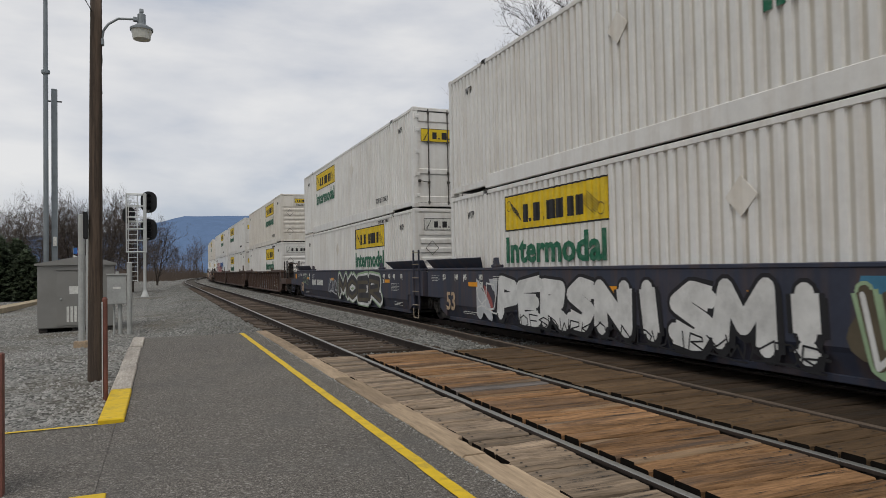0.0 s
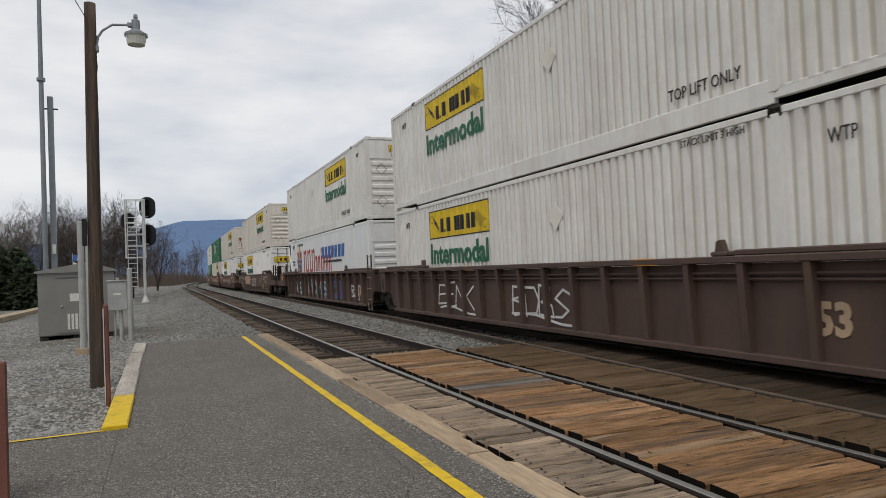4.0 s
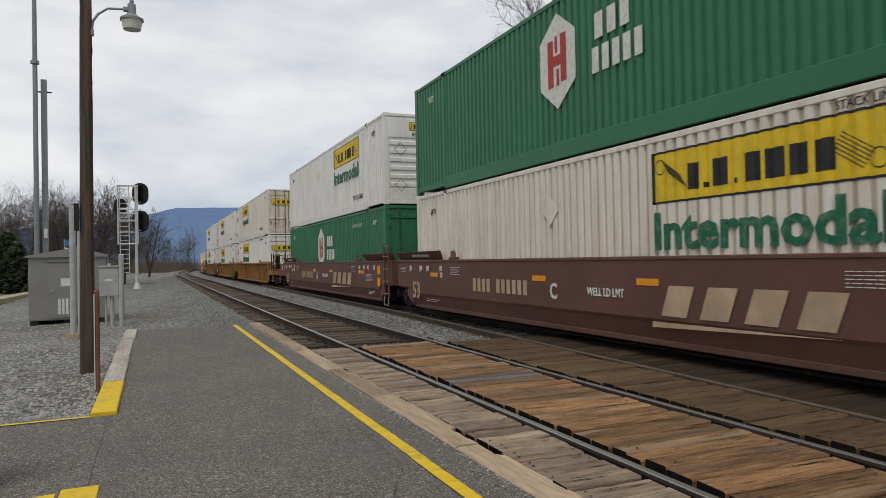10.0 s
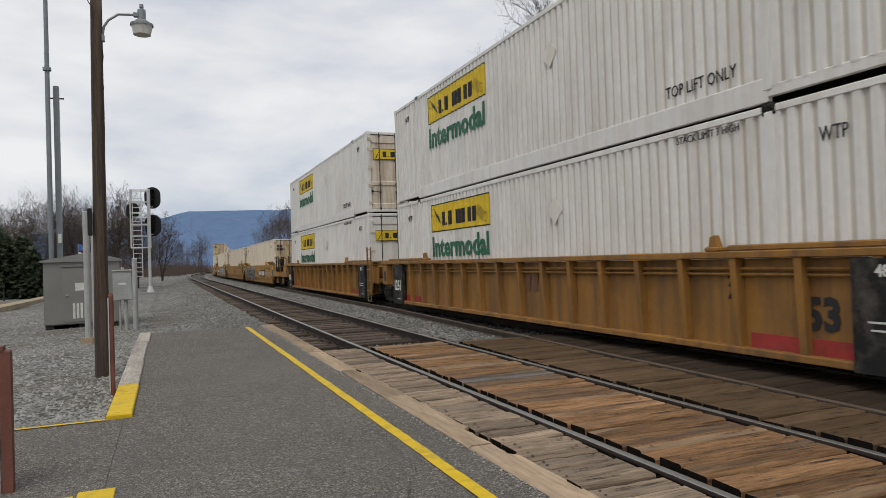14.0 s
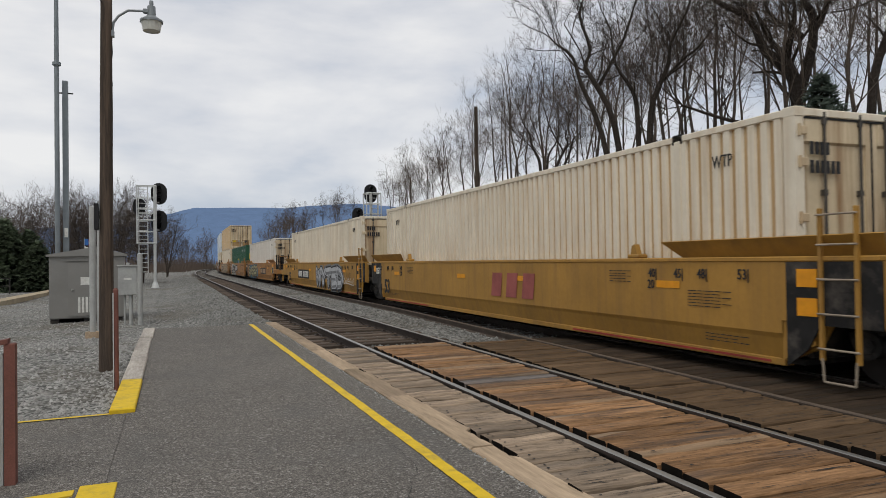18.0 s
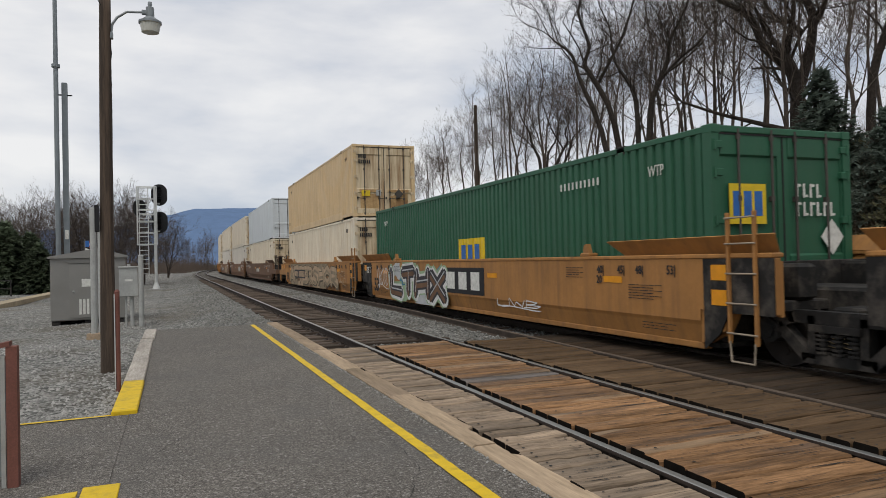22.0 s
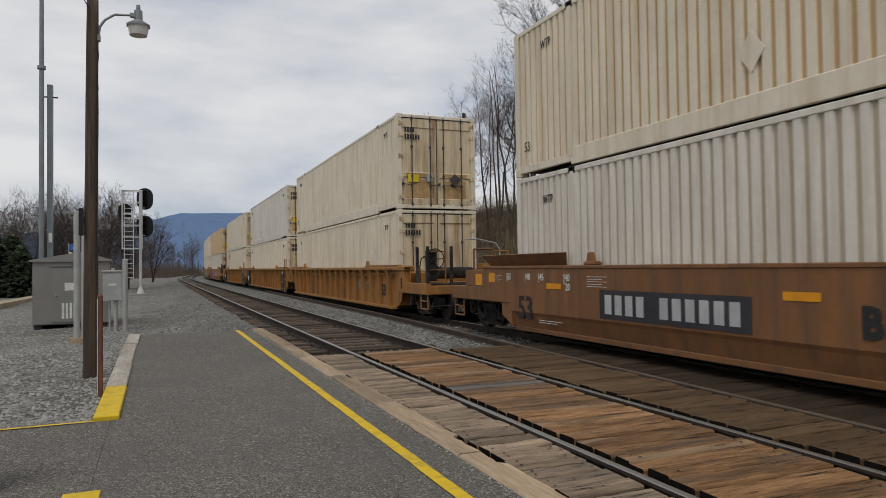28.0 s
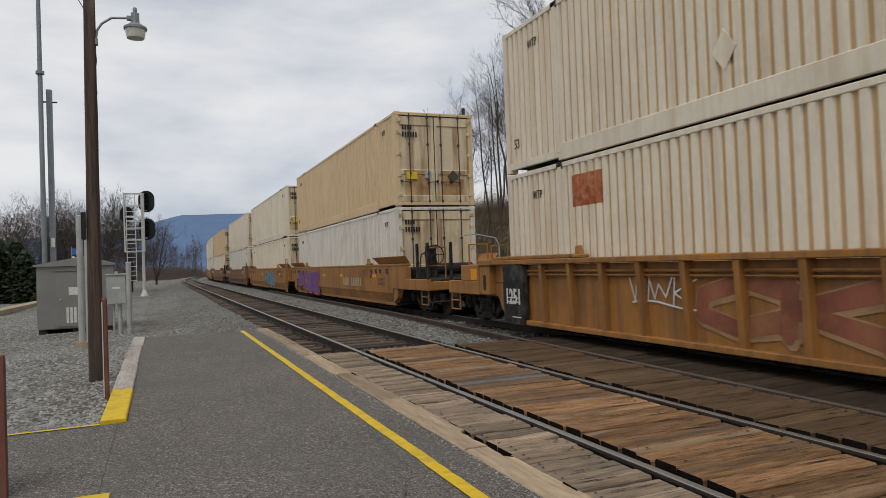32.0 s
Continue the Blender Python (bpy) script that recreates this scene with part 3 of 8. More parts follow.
def ground_sheet():
    offs = [-900, -400, -200, -100, -60, -40, -30, -24, -20, -17, -15, -13.4, -12, -10.8, -9.8, -8.8, -7.8, -6.9, -6.2, -5.5, -4.9, -4.3, -3.7, -3.1, -2, -1, 0, 1, 2, 3, 3.8, 4.4, 5, 5.6, 6.4, 7.2, 8.2, 9.4, 10.8, 12.4, 14, 16, 18.5, 21, 25, 30, 38, 50, 80, 150, 400, 900]
    ys = [-300, -120, -60, -30] + [-20 + 1.5 * i for i in range(60)] + [72 + 4 * i for i in range(40)] + [240, 260, 285, 320, 360, 420, 500, 620, 800, 1200, 1800, 3000]
    g = Geo()
    n = len(offs)
    for y in ys:
        g.v += [(6.3 + o + drift(y), y, terrain(o, y)) for o in offs]
    faces_a = []
    for j in range(len(ys) - 1):
        for i in range(n - 1):
            faces_a.append((j * n + i, j * n + i + 1, (j + 1) * n + i + 1, (j + 1) * n + i))
    g.f = faces_a
    me = g.mesh("ground", M["ballast"], True)
    me.materials.append(M["earth"])
    me.materials.append(M["grass"])
    for p in me.polygons:
        i = min(range(n), key=lambda k: abs(6.3 + offs[k] + drift(p.center.y) - p.center.x))
        if offs[i] > 4.6:
            p.material_index = 1
        elif offs[i] < -21:
            p.material_index = 2
    tagged(part("ground", me, None), "grey crushed-stone ground rising into a brown wooded bank", "ground", kind="structure")


ground_sheet()


def rails():
    def run(name, x, y0, y1, label):
        ob = thing(name, label, "rail", kind="structure")
        prof_top = [(-0.034, -0.004), (0.034, -0.004), (0.026, 0.0), (-0.026, 0.0)]
        prof_low = [(-0.07, -0.17), (0.07, -0.17), (0.07, -0.155), (0.012, -0.135), (0.012, -0.035), (0.036, -0.03), (0.036, -0.009), (0.03, -0.0042), (-0.03, -0.0042), (-0.036, -0.009), (-0.036, -0.03), (-0.012, -0.035), (-0.012, -0.135), (-0.07, -0.155)]
        ss = [y0, BEND] + [BEND + 8 * i for i in range(1, int((y1 - BEND) / 8))]
        for nm, prof, mat in (("rail_head", prof_top, M["rail_top"]), ("rail_web", prof_low, M["rail_dark"])):
            g = Geo()
            k = len(prof)
            for s in ss:
                px, py, a = track_point(s, x)
                g.v += [(px + u * math.cos(a), py - u * math.sin(a), w) for u, w in prof]
            for j in range(len(ss) - 1):
                g.f += [(j * k + i, j * k + (i + 1) % k, (j + 1) * k + (i + 1) % k, (j + 1) * k + i) for i in range(k)]
            g.f += [tuple(range(k))]
            part(nm, g, mat, ob)

    for i, x in enumerate((NEAR_TRACK - 0.7535, NEAR_TRACK + 0.7535, TRAIN_TRACK - 0.7535, TRAIN_TRACK + 0.7535)):
        run("rail_%d" % (i + 1), x, -60, 560, "steel rail with a worn bright head and rusty web")
    # a rusty old rail laid between the tracks, a little askew
    ob = thing("rail_5", "rusty brown old rail laid between the two tracks", "rail", kind="structure")
    for nm, prof, mat in (("rail_head", [(-0.03, -0.012), (0.03, -0.012), (0.024, -0.004), (-0.024, -0.004)], M["rail_brown"]), ("rail_web", [(-0.06, -0.16), (0.06, -0.16), (0.014, -0.12), (0.034, -0.03), (0.034, -0.0125), (-0.034, -0.0125), (-0.034, -0.03), (-0.014, -0.12)], M["rail_rust"])):
        g = Geo()
        k = len(prof)
        ys = [-6, 2, 6, 10, 14, 17, 20, 26, 34, 46]
        for y in ys:
            g.v += [(5.56 + 0.0435 * min(y, 19.5) + 0.006 * max(0, y - 19.5) + u, y, w) for u, w in prof]
        for j in range(len(ys) - 1):
            g.f += [(j * k + i, j * k + (i + 1) % k, (j + 1) * k + (i + 1) % k, (j + 1) * k + i) for i in range(k)]
        g.f += [tuple(range(k)), tuple(range((len(ys) - 1) * k, len(ys) * k))]
        part(nm, g, mat, ob)


rails()


def ties():
    short = Geo().box(-1.28, 1.28, -0.11, 0.11, -0.3, -0.135, 0.012).mesh("tie", M["tie"])
    plate = Geo()
    for sx in (-0.7535, 0.7535):
        plate.box(sx - 0.17, sx + 0.17, -0.09, 0.09, -0.15, -0.128)
        for dx in (-0.11, 0.11):
            plate.box(sx + dx - 0.018, sx + dx + 0.018, -0.05, -0.02, -0.13, -0.1)
            plate.box(sx + dx - 0.018, sx + dx + 0.018, 0.03, 0.06, -0.13, -0.1)
    plate_me = plate.mesh("tie_plate", M["rail_dark"])
    rng = random.Random(5)
    for nm, x, count in (("track_bed_1", NEAR_TRACK, 120), ("track_bed_2", TRAIN_TRACK, 110)):
        bed = thing(nm, "worn timber ties with rusty tie plates in ballast", "railway track", kind="structure")
        far = Geo()
        for i in range(count + 420):
            s = 11.75 + i * 0.53
            px, py, a = track_point(s, x)
            m = pose(px + rng.uniform(-0.05, 0.05), py + rng.uniform(-0.03, 0.03), rng.uniform(-0.012, 0.008), 0, 0, -math.degrees(a) + rng.uniform(-1.5, 1.5))
            if i < count:
                part("tie", short, None, bed, at=m)
                if i < 70:
                    part("tie_plate", plate_me, None, bed, at=m)
            else:
                far.add([m @ Vector(p) for p in ((-1.28, -0.11, -0.14), (1.28, -0.11, -0.14), (1.28, 0.11, -0.14), (-1.28, 0.11, -0.14))], [(0, 1, 2, 3)])
        tagged(part("far_ties", far, M["tie"], bed), kind="stuff")


ties()


def platform():
    """Asphalt platform with yellow lines and timber edges."""
    ob = thing("platform", "grey asphalt station platform with a yellow edge line", "platform", kind="structure")

    def sheet(name, xs, ys, drop):
        g = Geo()
        for y in ys:
            g.v += [(x, y, PLATFORM - drop + 0.006 * noise.noise(Vector((x * 0.9, y * 0.5, 3)))) for x in xs]
        k = len(xs)
        for j in range(len(ys) - 1):
            g.f += [(j * k + i, j * k + i + 1, (j + 1) * k + i + 1, (j + 1) * k + i) for i in range(k - 1)]
        return g

    g = sheet("asphalt", [-0.426, 0, 0.5, 1.0, 1.5, 1.9, 2.15], [-12 + 1.0 * i for i in range(29)] + [17.2], 0.0)
    g.box(-0.426, 2.15, -12, 17.2, -0.4, PLATFORM - 0.02)
    part("asphalt", g, M["asphalt"], ob)
    part("asphalt_apron", sheet("asphalt_apron", [-10, -6.6, -4.1, -2.9, -2.0, -1.3, -0.74, -0.43], [-12 + 1.0 * i for i in range(19)] + [7.05, 7.61], 0.003), M["asphalt"], ob)
    # edge line, a little uneven
    rng = random.Random(2)
    g = Geo()
    n = 240
    for i in range(n + 1):
        y = -10.7 + 27.8 * i / n
        w0, w1 = (0.051 + 0.008 * noise.noise(Vector((y * 9, q, 0))) + 0.004 * noise.noise(Vector((y * 31, q, 2))) for q in (1, 7))
        cx = 1.804 - 0.003 * (y - 4) + 0.007 * noise.noise(Vector((y * 0.85, 5, 0)))
        z = PLATFORM + 0.008
        g.v += [(cx - w0, y, z), (cx + w1, y, z)]
    g.f = [(2 * i, 2 * i + 1, 2 * i + 3, 2 * i + 2) for i in range(n)]
    part("edge_line", g, M["line_yellow"], ob, "worn yellow painted line")
    g = Geo()
    g.add([(-7.4, 7.42, PLATFORM + 0.005), (-0.59, 7.58, PLATFORM + 0.005), (-0.59, 7.635, PLATFORM + 0.005), (-7.4, 7.49, PLATFORM + 0.005)], [(0, 1, 2, 3)])
    part("cross_line", g, M["line_yellow"], ob, "thin yellow painted line")
    part("painted_kerb", Geo().box(-0.59, -0.353, 7.61, 9.53, PLATFORM - 0.2, PLATFORM + 0.045, 0.012), M["line_yellow"], ob, "timber kerb painted yellow")
    for y0, y1, dx in ((9.56, 11.97, 0.0), (12.0, 15.0, -0.012), (15.04, 16.97, 0.008)):
        part("timber_kerb", Geo().box(-0.6 + dx, -0.36 + dx, y0, y1, PLATFORM - 0.2, PLATFORM + 0.037 + dx, 0.014), M["grey_timber"], ob)
    part("yellow_mark", Geo().box(-0.582, -0.353, 3.77, 5.2, PLATFORM - 0.1, PLATFORM + 0.01, 0.005), M["line_yellow"], ob)
    part("yellow_mark", Geo().prism([(-0.607, 5.14), (-0.607, 5.02), (-3.69, 4.51), (-3.69, 4.64)], "z", PLATFORM - 0.1, PLATFORM + 0.007), M["line_yellow"], ob)
    g = Geo()
    crack = random.Random(8)
    for x0, y0, x1, y1 in ((-0.33, 5.4, 0.2, 6.7), (0.2, 6.7, 0.08, 7.9), (0.08, 7.9, -0.33, 8.1), (-0.25, 12.3, 1.72, 12.6), (0.33, 9.5, 1.72, 9.3), (0.9, 3.2, 1.6, 4.6), (1.6, 4.6, 1.7, 6.2)):
        px, py = x0, y0
        for k in range(1, 17):
            u = k / 16
            qx, qy = x0 + (x1 - x0) * u + crack.uniform(-0.025, 0.025), y0 + (y1 - y0) * u + crack.uniform(-0.025, 0.025)
            n = Vector((-(qy - py), qx - px)).normalized() * crack.uniform(0.001, 0.0026)
            g.add([(px - n.x, py - n.y, PLATFORM + 0.0075), (px + n.x, py + n.y, PLATFORM + 0.0075), (qx + n.x, qy + n.y, PLATFORM + 0.0075), (qx - n.x, qy - n.y, PLATFORM + 0.0075)], [(0, 1, 2, 3)])
            px, py = qx, qy
    tagged(part("asphalt_crack", g, M["rubber"], ob), kind="stuff")
    # crumbs of stone and bark along the edge timber
    g = Geo()
    for _ in range(700):
        y, x = crack.uniform(2.0, 17), 2.15 - abs(crack.gauss(0, 0.035))
        r = crack.uniform(0.004, 0.014)
        g.add([(x + r, y, PLATFORM + 0.004), (x, y + r, PLATFORM + 0.004), (x - r, y, PLATFORM + 0.004), (x, y - r, PLATFORM + 0.004), (x, y, PLATFORM + 0.004 + r * 0.8)], [(0, 1, 4), (1, 2, 4), (2, 3, 4), (3, 0, 4)])
    tagged(part("edge_crumbs", g, M["stone_warm"], ob), kind="stuff")
    # worn timbers between asphalt and crossing; splintered where they have rotted
    y = -4.0
    rot = ((4.62, 5.42), (8.9, 9.25))
    while y < 17.3:
        ln = rng.uniform(1.9, 2.6)
        y1 = min(y + ln, 17.4)
        for a, b in rot:
            if y < a - 0.2 < y1:
                y1 = a + 0.3
        dx, dz = rng.uniform(-0.012, 0.006), rng.uniform(-0.008, 0.006)
        g = Geo()
        m = max(4, int((y1 - y) / 0.07))
        for i in range(m + 1):
            yy = y + (y1 - 0.012 - y) * i / m
            bite = 0.012 + 0.012 * noise.noise(Vector((yy * 7, 3, 0)))
            for a, b in rot:
                if a < yy < b:
                    bite += 0.05 + 0.035 * noise.noise(Vector((yy * 9, 8, 0)))
            e = 0.008 * noise.noise(Vector((yy * 8, 11, 0)))
            zt = PLATFORM + 0.024 + dz + 0.006 * noise.noise(Vector((yy * 3, 1, 4)))
            g.v += [(2.155 + dx + e, yy, PLATFORM - 0.2), (2.155 + dx + e, yy, zt - 0.016), (2.175 + dx + e, yy, zt), (2.4 + dx - bite, yy, zt), (2.41 + dx - bite, yy, zt - 0.014), (2.41 + dx - bite, yy, PLATFORM - 0.2)]
        for i in range(m):
            g.f += [(6 * i + q, 6 * i + q + 1, 6 * i + 7 + q, 6 * i + 6 + q) for q in range(5)]
        g.f += [tuple(range(6)), tuple(range(6 * m + 5, 6 * m - 1, -1))]
        part("edge_timber", g, M["kerb_timber"], ob)
        y = y1


platform()


def crossing():
    """Timber decks of the station crossing, plank by plank."""
    rng = random.Random(11)
    meshes = {}

    def plank_mesh(w, ln, mat, v):
        key = (round(w, 2), round(ln, 2), mat.name, v)
        if key not in meshes:
            g = Geo()
            r2 = random.Random(v * 7 + int(ln * 100))
            n = 6
            xs = [-ln / 2 + ln * i / n for i in range(n + 1)]
            xs[0] += r2.uniform(0, 0.014)
            xs[-1] -= r2.uniform(0, 0.008)
            for x in xs:
                dz = r2.uniform(-0.007, 0.004)
                e0, e1 = r2.uniform(0, 0.01), r2.uniform(0, 0.01)
                g.v += [(x, -w / 2 + e0, -0.1), (x, -w / 2 + e0, dz - 0.012), (x, -w / 2 + e0 + 0.01, dz), (x, w / 2 - e1 - 0.01, dz), (x, w / 2 - e1, dz - 0.012), (x, w / 2 - e1, -0.1)]
            for j in range(n):
                g.f += [(6 * j + i, 6 * j + i + 1, 6 * j + 7 + i, 6 * j + 6 + i) for i in range(5)]
            g.f += [(0, 1, 2, 3, 4, 5), tuple(range(6 * n + 5, 6 * n - 1, -1))]
            n0 = len(g.f)
            # checks along the grain
            for _ in range(5 if ln < 1.0 else 9):
                a = r2.uniform(-0.48, 0.3) * ln
                b = min(ln * 0.49, a + r2.uniform(0.1, 0.6) * ln)
                yy = r2.uniform(-0.42, 0.42) * w
                hw = r2.uniform(0.0015, 0.005)
                yb = yy + r2.uniform(-0.012, 0.012)
                g.add([(a, yy, 0.005), ((a + b) / 2, (yy + yb) / 2 - hw, 0.005), (b, yb, 0.005), ((a + b) / 2, (yy + yb) / 2 + hw, 0.005)], [(0, 1, 2, 3)])
            # sunk spike heads in pairs
            for xx in (-0.4 * ln, 0.4 * ln):
                if r2.random() < 0.6:
                    for yy in (-0.2 * w, 0.22 * w):
                        x1, r = xx + r2.uniform(-0.03, 0.03), r2.uniform(0.009, 0.014)
                        g.add([(x1 + r * math.cos(k), yy + r * math.sin(k), 0.0055) for k in (0, 1, 2, 3, 4, 5)], [(0, 1, 2, 3, 4, 5)])
            me = g.mesh("plank", mat)
            me.materials.append(M["rubber"])
            me.materials.append(M["plank_end"])
            for k, q in enumerate(me.polygons):
                q.material_index = int(k >= n0) if k not in (n0 - 1, n0 - 2) else 2
            meshes[key] = me
        return meshes[key]

    strips = (("crossing_deck_1", 2.385, 2.975, "plank_pale", 11.5, -0.022, "bleached timber planks beside the rail"), ("crossing_deck_2", 3.215, 4.495, "plank", 11.45, -0.026, "brown weathered timber planks between the rails"),
              ("crossing_deck_3", 4.75, 5.62, "plank_dark", 11.3, -0.026, "dull brown timber planks between the two tracks"), ("crossing_deck_4", 5.8, 7.15, "plank_dirty_shaded", 11.3, -0.026, "dirty timber planks beside the train's rail, darkened for its shade"), ("crossing_deck_5", 7.37, 8.62, "plank_shade_black", 11.3, -0.03, "timber planks under the train, blackened for its shade"))
    # Bed and flangeway strips are coloured black in place of shade in the gaps.
    tagged(part("crossing_bed", Geo().box(2.3, 9.4, -9, 11.45, -0.36, -0.13), M["plank_shade_black"]), "bed under the crossing planks, blackened for the shade in the gaps", "ground", kind="structure")
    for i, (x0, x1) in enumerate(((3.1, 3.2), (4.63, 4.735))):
        tagged(part("flangeway_%d" % (i + 1), Geo().box(x0, x1, -2, 11.4, -0.128, -0.085), M["plank_shade_black"]), "dark strip in the flangeway standing in for its shade", "ground", kind="structure")
    for nm, x0, x1, mat, yend, z, label in strips:
        deck = thing(nm, label, "crossing deck", kind="structure")
        y = -2.0
        while y < yend - 0.1:
            w = rng.choice((0.19, 0.22, 0.24, 0.26))
            j = rng.uniform(-0.015, 0.015)
            a, b = x0, x1
            if nm == "crossing_deck_3":
                b = 5.52 + 0.0435 * y
            if nm == "crossing_deck_4":
                a = 5.61 + 0.0435 * y
            if nm == "crossing_deck_1" and 4.55 < y < 5.3:
                j = 0.02 + 0.03 * rng.random()
            blue = nm == "crossing_deck_2" and (7.35 < y < 7.62 or 3.55 < y < 3.7)
            part("plank", plank_mesh(w - 0.006, round(b - a, 1) if b - a != x1 - x0 else b - a, M["plank_blue" if blue else mat], rng.randrange(6)), None, deck, at=pose((a + b) / 2 + j, y + w / 2, z + rng.uniform(-0.012, 0.008), rng.uniform(-1.8, 1.8), rng.uniform(-0.4, 0.4), rng.uniform(-0.5, 0.5)))
            y += w + rng.choice((0.004, 0.008, 0.012, 0.02))


crossing()


# ---- the train ----
LEN, HALF, TALL = 16.154, 1.2955, 2.896
POST = 1.981


def corr(y, pitch=0.203, depth=0.036):
    """Depth of the side's ribs at y: 0 on the crests."""
    u = (y % pitch) / pitch
    if u < 0.5:
        return 0.0
    if u < 0.58:
        return depth * (u - 0.5) / 0.08
    if u < 0.92:
        return depth
    return depth * (1 - (u - 0.92) / 0.08)


def corr_ys(y0, y1, pitch=0.203):
    ys = {y0, y1}
    k = math.floor(y0 / pitch)
    while k * pitch < y1:
        ys |= {y for y in (k * pitch, (k + 0.5) * pitch, (k + 0.58) * pitch, (k + 0.92) * pitch) if y0 < y < y1}
        k += 1
    return sorted(ys)


def skin(y0, y1, z0, z1, lift=0.0, x=-HALF + 0.012, smooth=False, top=None):
    """A sheet that follows the ribs of the near side."""
    g = Geo()
    ys = corr_ys(y0, y1)
    for y in ys:
        d = 0.0 if smooth else corr(y)
        g.v += [(x + d - lift, y, z0), (x + d - lift, y, z1)]
    g.f = [(2 * i, 2 * i + 1, 2 * i + 3, 2 * i + 2) for i in range(len(ys) - 1)]
    return g


CACHE = {}


def cached(key, make):
    if key not in CACHE:
        CACHE[key] = make()
    return CACHE[key]


def container_meshes(paint, smooth):
    """Shared meshes of one colour of container."""
    mat = BOX[paint]

    def side(sgn):
        g = Geo()
        deep = []
        for y0, y1 in ((0.12, POST - 0.06), (POST + 0.06, LEN - POST - 0.06), (LEN - POST + 0.06, LEN - 0.12)):
            if smooth:
                g.box(-HALF + 0.02, -HALF + 0.04, y0, y1, 0.16, 2.8)
            else:
                s = skin(y0, y1, 0.16, 2.8)
                g.add(s.v, s.f)
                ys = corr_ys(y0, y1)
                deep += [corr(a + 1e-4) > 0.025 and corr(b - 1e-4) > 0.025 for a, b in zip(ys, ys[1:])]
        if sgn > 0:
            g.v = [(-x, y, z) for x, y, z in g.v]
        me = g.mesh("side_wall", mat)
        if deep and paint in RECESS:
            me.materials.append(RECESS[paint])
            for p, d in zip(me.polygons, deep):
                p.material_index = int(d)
        return me

    ms = dict(side_l=side(-1), side_r=side(1))
    ms["roof"] = Geo().box(-HALF + 0.05, HALF - 0.05, 0.05, LEN - 0.05, 2.84, 2.875).mesh("roof", mat)
    ms["floor"] = Geo().box(-HALF + 0.05, HALF - 0.05, 0.05, LEN - 0.05, 0.1, 0.16).mesh("floor", M["steel_dark"])
    ms["post"] = Geo().box(-0.07, 0.07, -0.08, 0.08, 0.1, TALL - 0.1, 0.012).mesh("corner_post", mat)
    ms["lift_post"] = Geo().box(-0.035, 0.03, -0.06, 0.06, 0.14, TALL - 0.09, 0.01).mesh("lifting_post", mat)
    ms["casting"] = Geo().box(-0.082, 0.082, -0.089, 0.089, -0.06, 0.06, 0.01).mesh("corner_casting", mat)
    ms["lift_casting"] = Geo().box(-0.06, 0.06, -0.1, 0.1, -0.065, 0.075, 0.012).mesh("lifting_casting", M["steel_dark"])
    ms["top_rail"] = Geo().box(-0.04, 0.04, 0.1, LEN - 0.1, 2.79, 2.88, 0.01).mesh("top_rail", mat)
    g = Geo().box(-0.04, 0.04, POST, LEN - POST, 0.0, 0.3, 0.01)
    g.box(-0.03, 0.04, 0.1, POST, 0.06, 0.2, 0.01).box(-0.03, 0.04, LEN - POST, LEN - 0.1, 0.06, 0.2, 0.01)
    ms["bottom_rail"] = g.mesh("bottom_rail", mat)
    ms["rear"] = Geo().box(-HALF + 0.06, HALF - 0.06, LEN - 0.06, LEN - 0.02, 0.1, 2.82).mesh("rear_wall", mat)
    # plain part of the ribbed front wall; its ribs are parts
    g = Geo().box(-HALF + 0.08, HALF - 0.08, 0.04, 0.08, 0.12, 2.8)
    ms["front_wall"] = g.mesh("front_wall", mat)
    ms["wall_band"] = Geo().box(-HALF + 0.09, HALF - 0.09, 0.015, 0.05, 2.12, 2.76, 0.008).mesh("wall_band", mat)
    ms["wall_foot"] = Geo().box(-HALF + 0.09, HALF - 0.09, 0.015, 0.05, 0.14, 0.5, 0.008).mesh("wall_foot", mat)
    ms["wall_rib"] = Geo().prism([(0.05, 0), (0.012, 0.05), (0.012, 0.15), (0.05, 0.2)], "x", -HALF + 0.2, HALF - 0.2).mesh("wall_rib", mat)
    ms["sill"] = Geo().box(-HALF + 0.06, HALF - 0.06, 0.0, 0.12, 0.02, 0.13, 0.01).mesh("end_sill", mat)
    ms["header"] = Geo().box(-HALF + 0.06, HALF - 0.06, 0.0, 0.12, 2.79, 2.885, 0.01).mesh("end_header", mat)
    return ms


